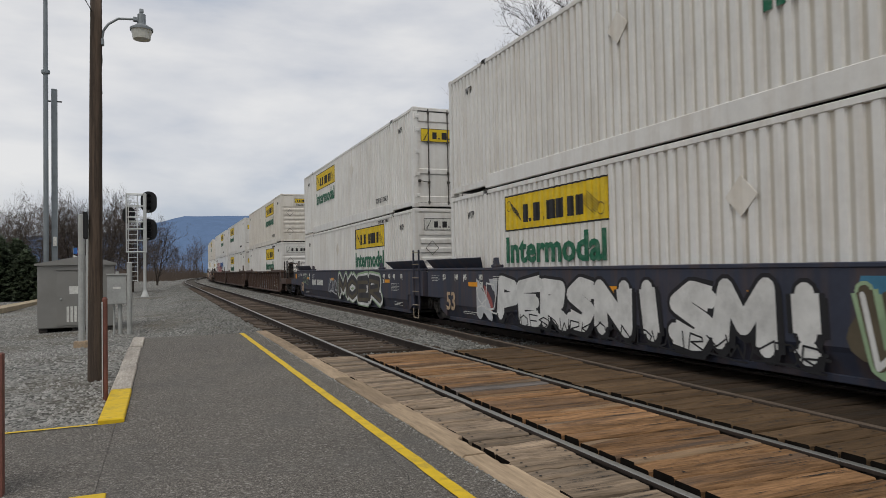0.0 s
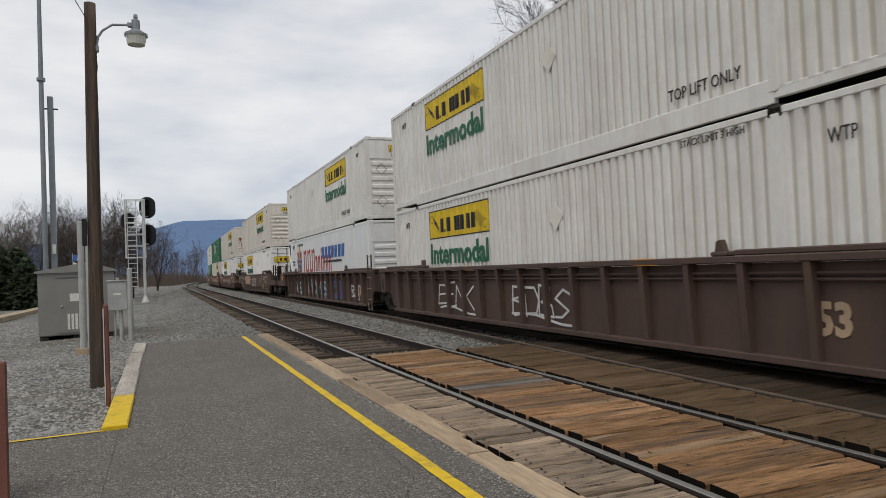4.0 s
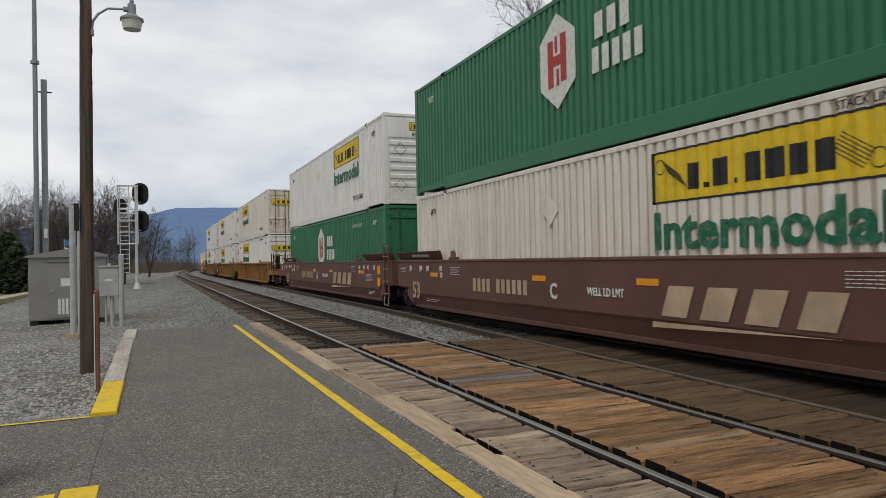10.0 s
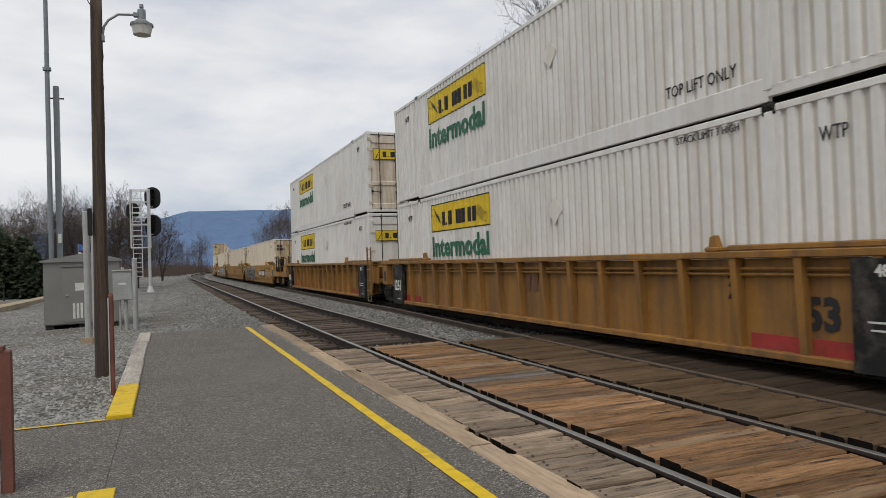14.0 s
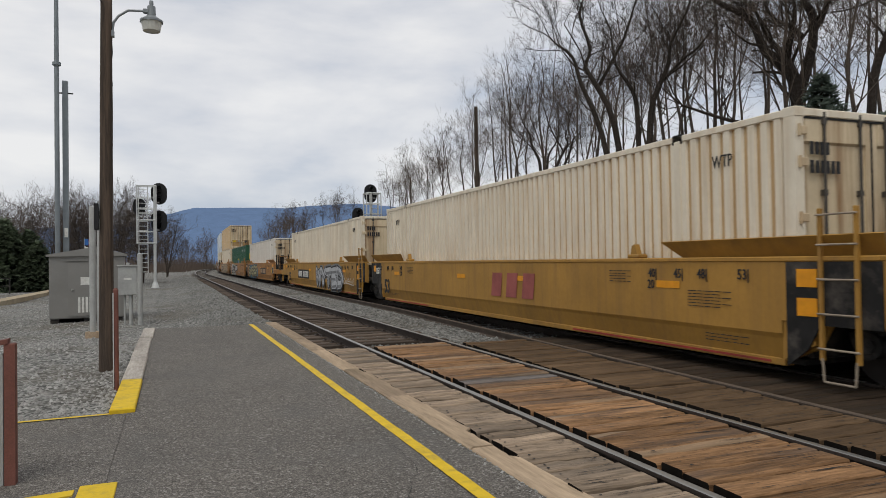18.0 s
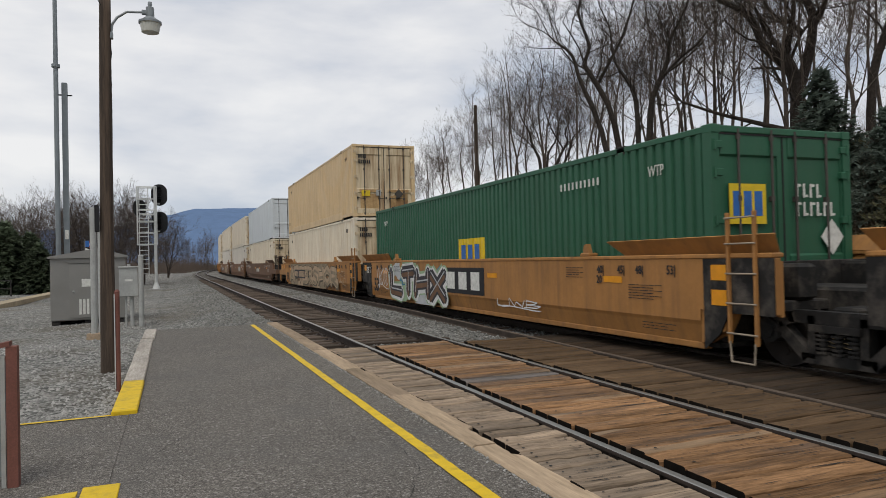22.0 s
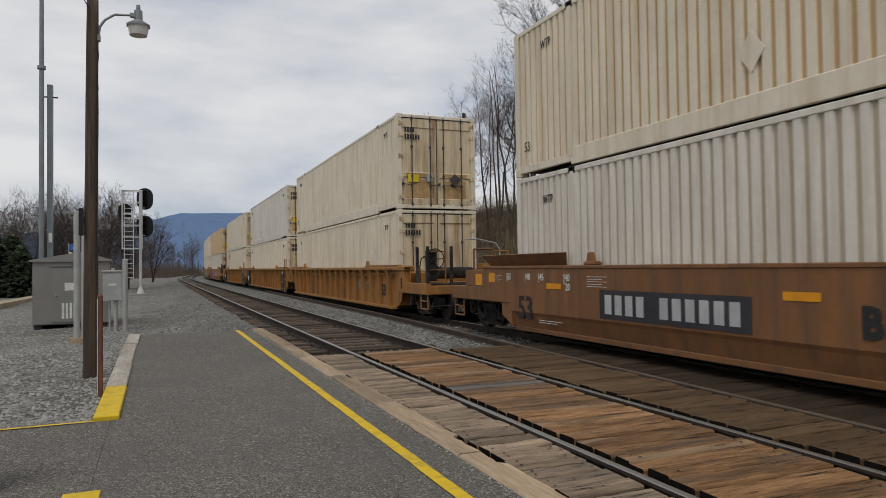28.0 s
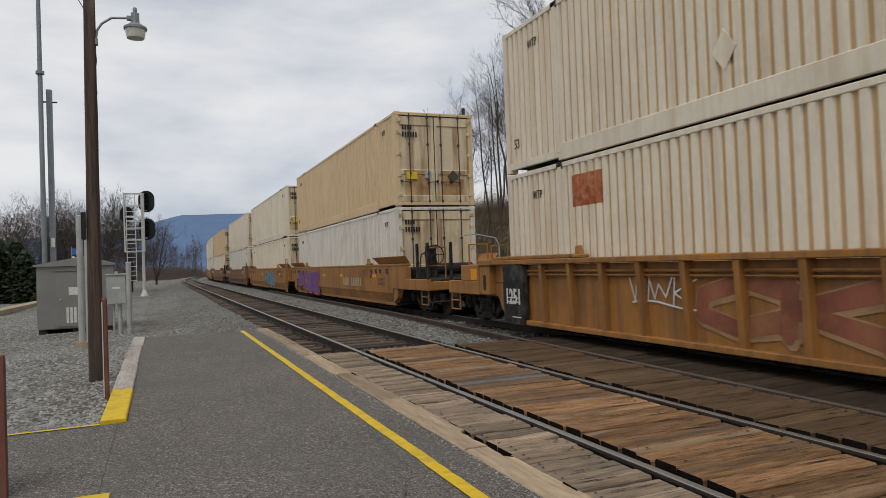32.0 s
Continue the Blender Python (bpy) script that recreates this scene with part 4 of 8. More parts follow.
def door_meshes(paint):
    mat = BOX[paint]
    g = Geo()
    w = HALF - 0.09
    prof = [(0.075, 0.14)]
    for z0, z1 in ((0.14, 0.3), (0.98, 1.1), (2.5, 2.785)):
        prof += ([(0.05, z0 - 0.03), (0.02, z0)] if z0 > 0.2 else [(0.02, z0)]) + ([(0.02, z1), (0.05, z1 + 0.03)] if z1 < 2.7 else [(0.02, z1)])
    prof += [(0.075, 2.785)]
    g.prism(prof, "x", 0.1, w - 0.08)
    g.prism([(0.075, 0.14), (0.03, 0.14), (0.03, 2.785), (0.075, 2.785)], "x", 0.012, 0.1)
    g.prism([(0.075, 0.14), (0.03, 0.14), (0.03, 2.785), (0.075, 2.785)], "x", w - 0.08, w)
    leaf = g.mesh("door", mat)
    rod = Geo().tube((0, 0.0, 0.08), (0, 0.0, 2.85), 0.017, n=7)
    for z in (0.14, 1.0, 1.9, 2.74):
        rod.box(-0.03, 0.03, -0.012, 0.045, z - 0.035, z + 0.035)
    rod_me = rod.mesh("lock_rod", M["rod_dark"])
    handle = Geo().tube((0, -0.02, 0.72), (0.3, -0.03, 0.76), 0.013, n=6).box(-0.03, 0.03, -0.03, 0.04, 0.69, 0.76).box(0.26, 0.32, -0.02, 0.04, 0.72, 0.8).mesh("lock_handle", M["rod_dark"])
    hinge = Geo().box(-0.06, 0.09, -0.012, 0.05, -0.05, 0.05, 0.008).tube((-0.035, -0.01, -0.07), (-0.035, -0.01, 0.07), 0.022, n=7).mesh("hinge", mat)
    seal = Geo().box(-0.012, 0.012, 0.02, 0.07, 0.13, 2.79).box(-HALF + 0.075, HALF - 0.075, 0.03, 0.06, 0.11, 0.135).box(-HALF + 0.075, HALF - 0.075, 0.012, 0.06, 2.765, 2.81).box(-HALF + 0.07, -HALF + 0.105, 0.015, 0.06, 0.13, 2.79).box(HALF - 0.105, HALF - 0.07, 0.015, 0.06, 0.13, 2.79).mesh("door_seal", M["rubber"])
    return dict(leaf=leaf, rod=rod_me, handle=handle, hinge=hinge, seal=seal)


def mirror_x(me):
    return cached(("mirror", me.name), lambda: mirrored(me))


def mirrored(me):
    c = me.copy()
    c.transform(Matrix.Diagonal((-1, 1, 1, 1)))
    c.flip_normals()
    return c


def sign_bars(parent, y0, y1, z0, z1, ground, ink, pattern, name="sign", label="", scroll=True):
    """A painted panel on the ribbed side with dark bars for its lettering and a scroll at both ends."""
    p = part(name, skin(y0, y1, z0, z1, 0.004), ground, parent, label)
    edge = Geo()
    t = 0.03
    for a, b, c, d in ((y0, y1, z0, z0 + t), (y0, y1, z1 - t, z1), (y0, y0 + t, z0, z1), (y1 - t, y1, z0, z1)):
        s = skin(a, b, c, d, 0.007)
        edge.add(s.v, s.f)
    part("sign_border", edge, ink, p)
    w = y1 - y0
    m = 0.2 if scroll else 0.05
    zc0, zc1 = z0 + (z1 - z0) * 0.2, z0 + (z1 - z0) * 0.68
    ya, yb = y1 - w * m, y0 + w * m
    unit = (ya - yb) / sum(pattern)
    y = ya
    for i, k in enumerate(pattern):
        if i % 2 == 0:
            part("sign_bar", skin(y - k * unit, y, zc0, zc1 if k > 0.4 else zc0 + 0.07, 0.007), ink, p)
        y -= k * unit
    if scroll:
        g = Geo()
        x, hh = -HALF + 0.004, z1 - z0
        for ya_, d, zr in ((y1 - w * 0.05, -1, z1 - hh * 0.3), (y0 + w * 0.06, 1, z0 + hh * 0.28)):
            # the rolled end and the slanting edge lines of the scroll
            ring = [(ya_ + w * 0.028 * math.cos(a), zr + hh * 0.14 * math.sin(a)) for a in [2 * math.pi * i / 12 for i in range(13)]]
            lines = list(zip(ring, ring[1:]))
            for k in range(6):
                u = k / 5
                p0 = (ya_ + d * w * (0.01 + 0.035 * u), zr + hh * (0.12 - 0.24 * u))
                lines.append((p0, (p0[0] + d * w * 0.1, p0[1] + (-0.32 if d < 0 else 0.32) * hh)))
            for (ya__, za), (yb_, zb) in lines:
                t_ = 0.008
                g.add([(x, ya__, za - t_), (x, ya__, za + t_), (x, yb_, zb + t_), (x, yb_, zb - t_)], [(0, 1, 2, 3)])
        tagged(part("sign_scroll", g, ink, p), kind="stuff")


BARS = (1.0, 0.35, 0.35, 0.45, 1.2, 0.35, 0.35, 0.45, 1.2, 0.35, 1.2, 0.35, 1.2, 0.35, 1.1)


def front_sign(parent, x0, x1, z0, z1, ground, ink, pattern=BARS, y=0.012):
    """The small sign on the container's end, seen from the front."""
    p = part("sign", Geo().box(x0, x1, y - 0.004, y, z0, z1), ground, parent)
    g = Geo()
    t = 0.014
    for a, b, c, d in ((x0, x1, z0, z0 + t), (x0, x1, z1 - t, z1), (x0, x0 + t, z0, z1), (x1 - t, x1, z0, z1)):
        g.box(a, b, y - 0.007, y - 0.005, c, d)
    w = x1 - x0
    xa = x0 + w * 0.17
    unit = w * 0.66 / sum(pattern)
    for i, k in enumerate(pattern):
        if i % 2 == 0:
            part("sign_bar", Geo().box(xa, xa + k * unit, y - 0.007, y - 0.005, z0 + (z1 - z0) * 0.22, z0 + (z1 - z0) * (0.74 if k > 0.4 else 0.32)), ink, p)
        xa += k * unit
    for xs in (x0 + w * 0.03, x1 - w * 0.13):
        for i in range(3):
            g.add([(xs + i * 0.02, y - 0.006, z0 + 0.04), (xs + i * 0.02 + 0.012, y - 0.006, z0 + 0.04), (xs + w * 0.1 - i * 0.01, y - 0.006, z1 - 0.04), (xs + w * 0.1 - i * 0.01 - 0.012, y - 0.006, z1 - 0.04)], [(0, 1, 2, 3)])
    part("sign_border", g, ink, p)


def stencil(parent, text, y, z, h, ink, squeeze=0.8, thick=0.0, x=-HALF - 0.0, name="lettering"):
    return part(name, letters(text, h, ink, thick, squeeze), None, parent, at=pose(x, y, z))


def code_bars(parent, y, z, w, h, ink, n=8, x=-HALF - 0.0, name="code_mark"):
    """A row of small bars for a reporting number."""
    g = Geo()
    for i in range(n):
        y0 = y + w / 2 - w * (i + 0.1) / n
        g.box(x - 0.002, x, y0 - w / n * 0.42, y0, z - h / 2, z + h / 2)
    return tagged(part(name, g, ink, parent), kind="stuff")


def container(paint, label, end="door", smooth=False, door_paint=None, sign=None, texts=True, ink=None, far=False, category="shipping container", group="containers on the train"):
    """One 53-foot container, its front end at y = 0. sign: (middle of the panel along y, size 0 or 1, ink kind)."""
    c = thing("shipping_container", label, category, group=group)
    ms = cached(("box", paint, smooth), lambda: container_meshes(paint, smooth))
    ink = ink or M["black_ink"]
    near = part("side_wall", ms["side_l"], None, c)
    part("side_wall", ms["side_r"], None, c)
    if smooth:
        for y0, y1 in ((0.12, POST - 0.06), (POST + 0.06, LEN - POST - 0.06), (LEN - POST + 0.06, LEN - 0.12)):
            n = max(1, round((y1 - y0) / 0.61))
            d = (y1 - y0) / n
            for i in range(n):
                part("panel", cached(("panel", paint, round(d, 3)), lambda: Geo().box(-HALF + 0.012, -HALF + 0.05, 0.004, d - 0.004, 0.16, 2.8, 0.006).mesh("panel", BOX[paint])), None, near, at=pose(0, y0 + i * d, 0))
    part("roof", ms["roof"], None, c)
    part("floor", ms["floor"], None, c)
    part("rear_wall", ms["rear"], None, c)
    for sx in (-1, 1):
        for y in (0.08, LEN - 0.08):
            part("corner_post", ms["post"], None, c, at=pose(sx * (HALF - 0.07), y, 0))
            for z in (0.06, TALL - 0.06):
                part("corner_casting", ms["casting"], None, c, at=pose(sx * (HALF - 0.08), y, z))
        for y in (POST, LEN - POST):
            part("lifting_post", ms["lift_post"], None, c, at=pose(sx * (HALF - 0.03), y, 0))
            part("lifting_casting", ms["lift_casting"], None, c, at=pose(sx * (HALF - 0.062), y, TALL - 0.07))
        part("top_rail", ms["top_rail"], None, c, at=pose(sx * (HALF - 0.042), 0, 0))
        rail = ms["bottom_rail"] if sx < 0 else mirror_x(ms["bottom_rail"])
        part("bottom_rail", rail, None, c, at=pose(sx * (HALF - 0.042), 0, 0))
    part("end_sill", ms["sill"], None, c)
    part("end_header", ms["header"], None, c)
    if end == "door":
        dm = cached(("door", door_paint or paint), lambda: door_meshes(door_paint or paint))
        for sx in (-1, 1):
            d = part("door", dm["leaf"] if sx > 0 else mirror_x(dm["leaf"]), None, c)
            for x in (0.22, 0.82):
                part("lock_rod", dm["rod"], None, d, at=pose(sx * x, 0.0, 0))
                part("lock_handle", dm["handle"] if x < 0.5 else mirror_x(dm["handle"]), None, d, at=pose(sx * x, 0, 0) if sx > 0 else pose(sx * x, 0, 0))
            for z in (0.35, 0.95, 1.6, 2.25, 2.62) if not far else ():
                part("hinge", dm["hinge"] if sx < 0 else mirror_x(dm["hinge"]), None, d, at=pose(sx * (HALF - 0.1), 0, z))
        part("door_seal", dm["seal"], None, c)
    else:
        w = part("front_wall", ms["front_wall"], None, c)
        part("wall_band", ms["wall_band"], None, w)
        part("wall_foot", ms["wall_foot"], None, w)
        for k in range(6):
            part("wall_rib", ms["wall_rib"], None, w, at=pose(0, 0, 0.52 + 0.264 * k))
    if sign:
        yc, z0 = sign[0], 1.9
        w, h = 3.62, 0.74
        sign_bars(c, yc - w / 2, yc + w / 2, z0, z0 + h, M["sign_yellow"], M["black_ink"], BARS, label="yellow painted sign with dark bars")
        stencil(c, "Intermodal", yc + 0.02, z0 - 0.42, 0.52, sign[2], 1.12, 0.022)
    if texts:
        stencil(c, "WTP", POST - 0.85, 2.4, 0.17, ink, 0.7, x=-HALF)
        stencil(c, "WTP", LEN - POST + 0.8, 2.38, 0.17, ink, 0.7, x=-HALF)
        if paint in ("green", "deepgreen"):
            code_bars(c, POST + 1.2, 2.42, 1.3, 0.13, ink, 10)
    return c


# ---- well cars ----
def wheelset_mesh():
    g = Geo()
    for sx in (-1, 1):
        x = sx * 0.7535
        g.tube((x - 0.065, 0, 0), (x + 0.065, 0, 0), 0.42, n=26)
        g.tube((x - sx * 0.066, 0, 0), (x - sx * 0.095, 0, 0), 0.45, n=26)
        for k in range(3):
            a = 2 * math.pi * k / 3
            g.tube((x + sx * 0.06, 0.24 * math.cos(a), 0.24 * math.sin(a)), (x + sx * 0.072, 0.24 * math.cos(a), 0.24 * math.sin(a)), 0.05, n=8)
        g.tube((x + sx * 0.06, 0, 0), (x + sx * 0.3, 0, 0), 0.1, n=12)
    g.tube((-0.7, 0, 0), (0.7, 0, 0), 0.085, n=12)
    return g.mesh("wheelset", M["wheel"])


def side_frame_mesh():
    """Cast side frame of the truck: arched, with a window and a spring nest."""
    g = Geo()
    # built from bars so that the windows stay open
    bars = [((-1.1, 0.5), (-0.62, 0.66), 0.09), ((-0.62, 0.66), (0.62, 0.66), 0.075), ((0.62, 0.66), (1.1, 0.5), 0.09), ((-0.78, 0.52), (-0.42, 0.2), 0.07), ((0.78, 0.52), (0.42, 0.2), 0.07), ((-0.45, 0.18), (0.45, 0.18), 0.06), ((-0.33, 0.66), (-0.33, 0.2), 0.05), ((0.33, 0.66), (0.33, 0.2), 0.05)]
    for (a, b), (c, d), w in bars:
        v = Vector((c - a, d - b)).normalized()
        n = Vector((-v.y, v.x)) * w
        g.prism([(a + n.x - v.x * w * 0.4, b + n.y - v.y * w * 0.4), (a - n.x - v.x * w * 0.4, b - n.y - v.y * w * 0.4), (c - n.x + v.x * w * 0.4, d - n.y + v.y * w * 0.4), (c + n.x + v.x * w * 0.4, d + n.y + v.y * w * 0.4)], "x", -0.07, 0.07)
    for y in (-0.9, 0.9):
        g.tube((-0.12, y, 0.46), (0.1, y, 0.46), 0.15, n=12)
        g.tube((-0.15, y, 0.46), (-0.12, y, 0.46), 0.09, n=8)
    return g.mesh("side_frame", M["steel_dark"])


def spring_mesh():
    g = Geo()
    for k in range(5):
        z = 0.25 + 0.05 * k
        g.tube((0, 0, z), (0, 0, z + 0.026), 0.085, n=10)
    g.tube((0, 0, 0.22), (0, 0, 0.5), 0.045, n=8)
    return g.mesh("spring", M["steel_dark"])


TRUCK = dict(wheel=wheelset_mesh(), frame=side_frame_mesh(), spring=spring_mesh(), seat=Geo().box(-0.1, 0.1, -0.32, 0.32, 0.5, 0.58).mesh("spring_seat", M["steel_dark"]), bolster=Geo().box(-0.95, 0.95, -0.16, 0.16, 0.52, 0.78, 0.03).box(-0.3, 0.3, -0.3, 0.3, 0.78, 0.98, 0.03).mesh("bolster", M["steel_dark"]))
WHEELS = []
AXLE = 0.737  # height of the axles in the car's own space


def truck(car, y):
    b = part("truck_bolster", TRUCK["bolster"], None, car, at=pose(0, y, AXLE - 0.42))
    for sx in (-1, 1):
        part("side_frame", TRUCK["frame"], None, b, at=pose(sx * 1.02, 0, 0, 0, 0, 0 if sx < 0 else 180))
        part("spring_seat", TRUCK["seat"], None, b, at=pose(sx * 1.05, 0, 0))
        if sx < 0:
            for dy in (-0.2, 0.0, 0.2):
                part("spring", TRUCK["spring"], None, b, at=pose(sx * 1.05, dy, 0))
    for dy in (-0.9, 0.9):
        WHEELS.append((car, part("wheelset", TRUCK["wheel"], None, car, at=pose(0, y + dy, AXLE)), y + dy))


SIDE_X = 1.5


def car_meshes(paint, ribbed, dark_end):
    mat = CAR[paint]
    ms = {}
    top, bot = 1.74, 0.53
    # near side, seen from outside: full height along the well, cut away over the trucks
    poly = [(0.05, bot), (LEN - 0.05, bot), (LEN + 0.35, 0.72), (LEN + 0.5, 0.98), (LEN + 1.15, 0.98), (LEN + 1.15, top - 0.1), (-1.15, top - 0.1), (-1.15, 0.98), (-0.5, 0.98), (-0.35, 0.72)]
    g = Geo().prism(poly, "x", -SIDE_X + (0.15 if ribbed else 0.02), -SIDE_X + 0.19)
    if not ribbed:
        # lower part leans inwards a little, with a fold line
        g = Geo()
        n = 60
        for i in range(n + 1):
            y = 0.05 + (LEN - 0.1) * i / n
            w = 0.004 * noise.noise(Vector((y * 0.8, 2, 1)))
            g.v += [(-SIDE_X + w, y, top - 0.06), (-SIDE_X + 0.0 + w, y, 0.86), (-SIDE_X + 0.03 + w, y, 0.8), (-SIDE_X + 0.1, y, bot + 0.04), (-SIDE_X + 0.11, y, bot)]
        for i in range(n):
            g.f += [(5 * i + k, 5 * i + k + 1, 5 * i + 6 + k, 5 * i + 5 + k) for k in range(4)]
        g.prism([(-0.0, 0.56), (LEN, 0.56), (LEN + 0.35, 0.74), (LEN + 0.5, 0.98), (LEN + 1.15, 0.98), (LEN + 1.15, top - 0.1), (-1.15, top - 0.1), (-1.15, 0.98), (-0.5, 0.98), (-0.35, 0.72)], "x", -SIDE_X + 0.11, -SIDE_X + 0.16)
        g.box(-SIDE_X + 0.0, -SIDE_X + 0.12, -1.15, 0.05, 1.0, top - 0.06, 0.01).box(-SIDE_X + 0.0, -SIDE_X + 0.12, LEN - 0.05, LEN + 1.15, 1.0, top - 0.06, 0.01)
        for y0, y1 in ((-0.36, 0.06), (LEN - 0.06, LEN + 0.36)):
            a = (0.06 if y0 < 1 else LEN - 0.06)
            b = -0.36 if y0 < 1 else LEN + 0.36
            g.prism([(a, 0.56), (a, 1.0), (b, 1.0), (b, 0.76)], "x", -SIDE_X + 0.02, -SIDE_X + 0.12)
    ms["side"] = g.mesh("side_panel", mat)
    g = Geo().box(-SIDE_X - 0.015, -SIDE_X + 0.17, -1.15, LEN + 1.15, top - 0.09 if ribbed else top - 0.06, top, 0.012)
    ms["chord"] = g.mesh("top_chord", mat)
    g = Geo().box(-SIDE_X + (0.03 if ribbed else 0.09), -SIDE_X + 0.24, 0.1, LEN - 0.1, bot - 0.06, bot + 0.03, 0.012)
    ms["low"] = g.mesh("bottom_sill", mat)
    ms["rib"] = Geo().prism([(-SIDE_X - 0.0, top - 0.09), (-SIDE_X + 0.16, top - 0.09), (-SIDE_X + 0.16, bot), (-SIDE_X + 0.06, bot)], "y", -0.05, 0.05).mesh("rib", mat)
    ms["pipe"] = Geo().tube((-SIDE_X + 0.1, 0.2, 1.52), (-SIDE_X + 0.1, LEN - 0.2, 1.52), 0.024, n=6).tube((-SIDE_X + 0.1, 0.2, 1.45), (-SIDE_X + 0.1, LEN - 0.2, 1.45), 0.02, n=6).mesh("brake_pipe", mat)
    # flared guide over the chord
    g = Geo()
    for y0, y1 in ((-1.2, 1.85),):
        g.add([(-SIDE_X + 0.15, y0 + 0.1, top), (-SIDE_X + 0.15, y1, top), (-SIDE_X - 0.02, y1 + 0.25, top + 0.22), (-SIDE_X - 0.02, y0, top + 0.22),
               (-SIDE_X + 0.17, y0 + 0.1, top), (-SIDE_X + 0.17, y1, top), (-SIDE_X + 0.0, y1 + 0.25, top + 0.23), (-SIDE_X + 0.0, y0, top + 0.23)],
              [(0, 1, 2, 3), (7, 6, 5, 4), (0, 4, 5, 1), (1, 5, 6, 2), (2, 6, 7, 3), (3, 7, 4, 0)])
    ms["guide"] = g.mesh("container_guide", mat)
    ms["low_guide"] = Geo().box(-SIDE_X + 0.0, -SIDE_X + 0.17, -0.4, 2.5, top + 0.002, top + 0.075, 0.015).mesh("container_guide", mat)
    ms["pin"] = Geo().box(-SIDE_X - 0.01, -SIDE_X + 0.16, -0.13, 0.13, top, top + 0.06, 0.015).prism([(-0.08, top + 0.055), (0.08, top + 0.055), (0.05, top + 0.19), (-0.02, top + 0.21)], "x", -SIDE_X + 0.01, -SIDE_X + 0.1).mesh("guide_bracket", mat)
    ms["floor"] = Geo().box(-1.33, 1.33, -0.1, LEN + 0.1, 0.5, 0.56).mesh("well_floor", M["steel_dark"])
    # end structure over the truck
    g = Geo().box(-1.3, 1.3, -1.05, -0.2, 1.02, 1.16, 0.02).box(-0.5, 0.5, -1.7, -0.2, 0.95, 1.3, 0.04).box(-1.36, 1.36, -0.24, -0.16, 0.6, 1.62, 0.01)
    g.box(-1.05, -0.75, -1.1, -0.2, 1.16, 1.6, 0.04).box(0.75, 1.05, -1.1, -0.2, 1.16, 1.6, 0.04)
    ms["end"] = g.mesh("end_platform", mat if ribbed else M["steel_dark"])
    g = Geo()
    for x in (-0.17, 0.17):
        g.box(-0.012, 0.03, x * 1.25 - 0.02, x * 1.25 + 0.02, 0.62, 2.25, 0.006)
    ms["ladder"] = g.mesh("ladder", mat)
    ms["rung"] = Geo().tube((-0.02, -0.24, 0), (-0.02, 0.24, 0), 0.013, n=6).mesh("rung", M["rung_steel"])
    ms["stirrup"] = Geo().path([(-0.01, -0.2, 0.65), (-0.01, -0.18, 0.4), (-0.01, 0.18, 0.4), (-0.01, 0.2, 0.65)], 0.014).mesh("stirrup", M["rung_steel"])
    g = Geo()
    g.tube((0, 0, 1.15), (0, 0, 2.15), 0.022, n=6).tube((0, 0, 2.15), (0.5, 0, 2.15), 0.022, n=6).tube((0.5, 0, 2.15), (0.5, 0, 1.15), 0.022, n=6).tube((0, 0, 1.65), (0.5, 0, 1.65), 0.018, n=6)
    ms["grab"] = g.mesh("grab_iron", mat)
    ms["dark"] = Geo().prism([(-1.16, 0.99), (-1.16, top - 0.06), (-0.02, top - 0.06), (-0.02, 0.5), (-0.3, 0.72), (-0.45, 0.99)], "x", -SIDE_X - 0.006, -SIDE_X + 0.02).mesh("end_plate", M["steel_dark"])
    return ms


COUPLER = Geo().box(-0.1, 0.1, -1.75, -0.2, 0.78, 0.96, 0.02).box(-0.2, 0.16, -1.95, -1.7, 0.7, 1.05, 0.04).mesh("coupler", M["steel_dark"])
BRAKE = Geo()
for k in range(18):
    a0, a1 = 2 * math.pi * k / 18, 2 * math.pi * (k + 1) / 18
    BRAKE.tube((0.27 * math.cos(a0), 0, 0.27 * math.sin(a0)), (0.27 * math.cos(a1), 0, 0.27 * math.sin(a1)), 0.016, n=5)
for k in range(5):
    a0 = 2 * math.pi * k / 5
    BRAKE.tube((0, 0.04, 0), (0.27 * math.cos(a0), 0, 0.27 * math.sin(a0)), 0.012, n=5)
BRAKE_ME = BRAKE.tube((0, 0, 0), (0, 0.25, 0), 0.03, n=6).box(-0.12, 0.12, 0.15, 0.4, -0.6, 0.25, 0.02).mesh("brake_wheel", M["steel_dark"])
RAIL_ME = Geo().path([(0, 0, 1.1), (0, 0, 2.1), (0.0, -0.12, 2.32), (0.0, -0.4, 2.38), (0, -0.48, 2.2), (0, -0.5, 1.1)], 0.017).mesh("handrail", M["steel_dark"])
POST_ME = Geo().path([(0, 0, 1.1), (0, 0, 2.2), (0, -0.06, 2.24)], 0.014).mesh("handrail", M["galv"])
BENT_ME = Geo().path([(0, 0, 1.2), (0, 0, 2.2), (-0.12, 0, 2.4), (-0.75, 0, 2.52), (-1.1, 0, 2.5)], 0.022).mesh("handrail", M["galv"])
TANK_ME = Geo().tube((-0.55, 0, 0), (0.55, 0, 0), 0.17, n=14).tube((-0.62, 0, 0), (-0.55, 0, 0), 0.1, 0.17, 14).tube((0.55, 0, 0), (0.62, 0, 0), 0.17, 0.1, 14).mesh("air_reservoir", M["steel_dark"])
HOSE_ME = Geo().path([(0.2, -0.1, 0.85), (0.22, -0.35, 0.55), (0.2, -0.6, 0.38), (0.12, -0.8, 0.35), (0.05, -0.95, 0.45)], 0.025).mesh("air_hose", M["rubber"])
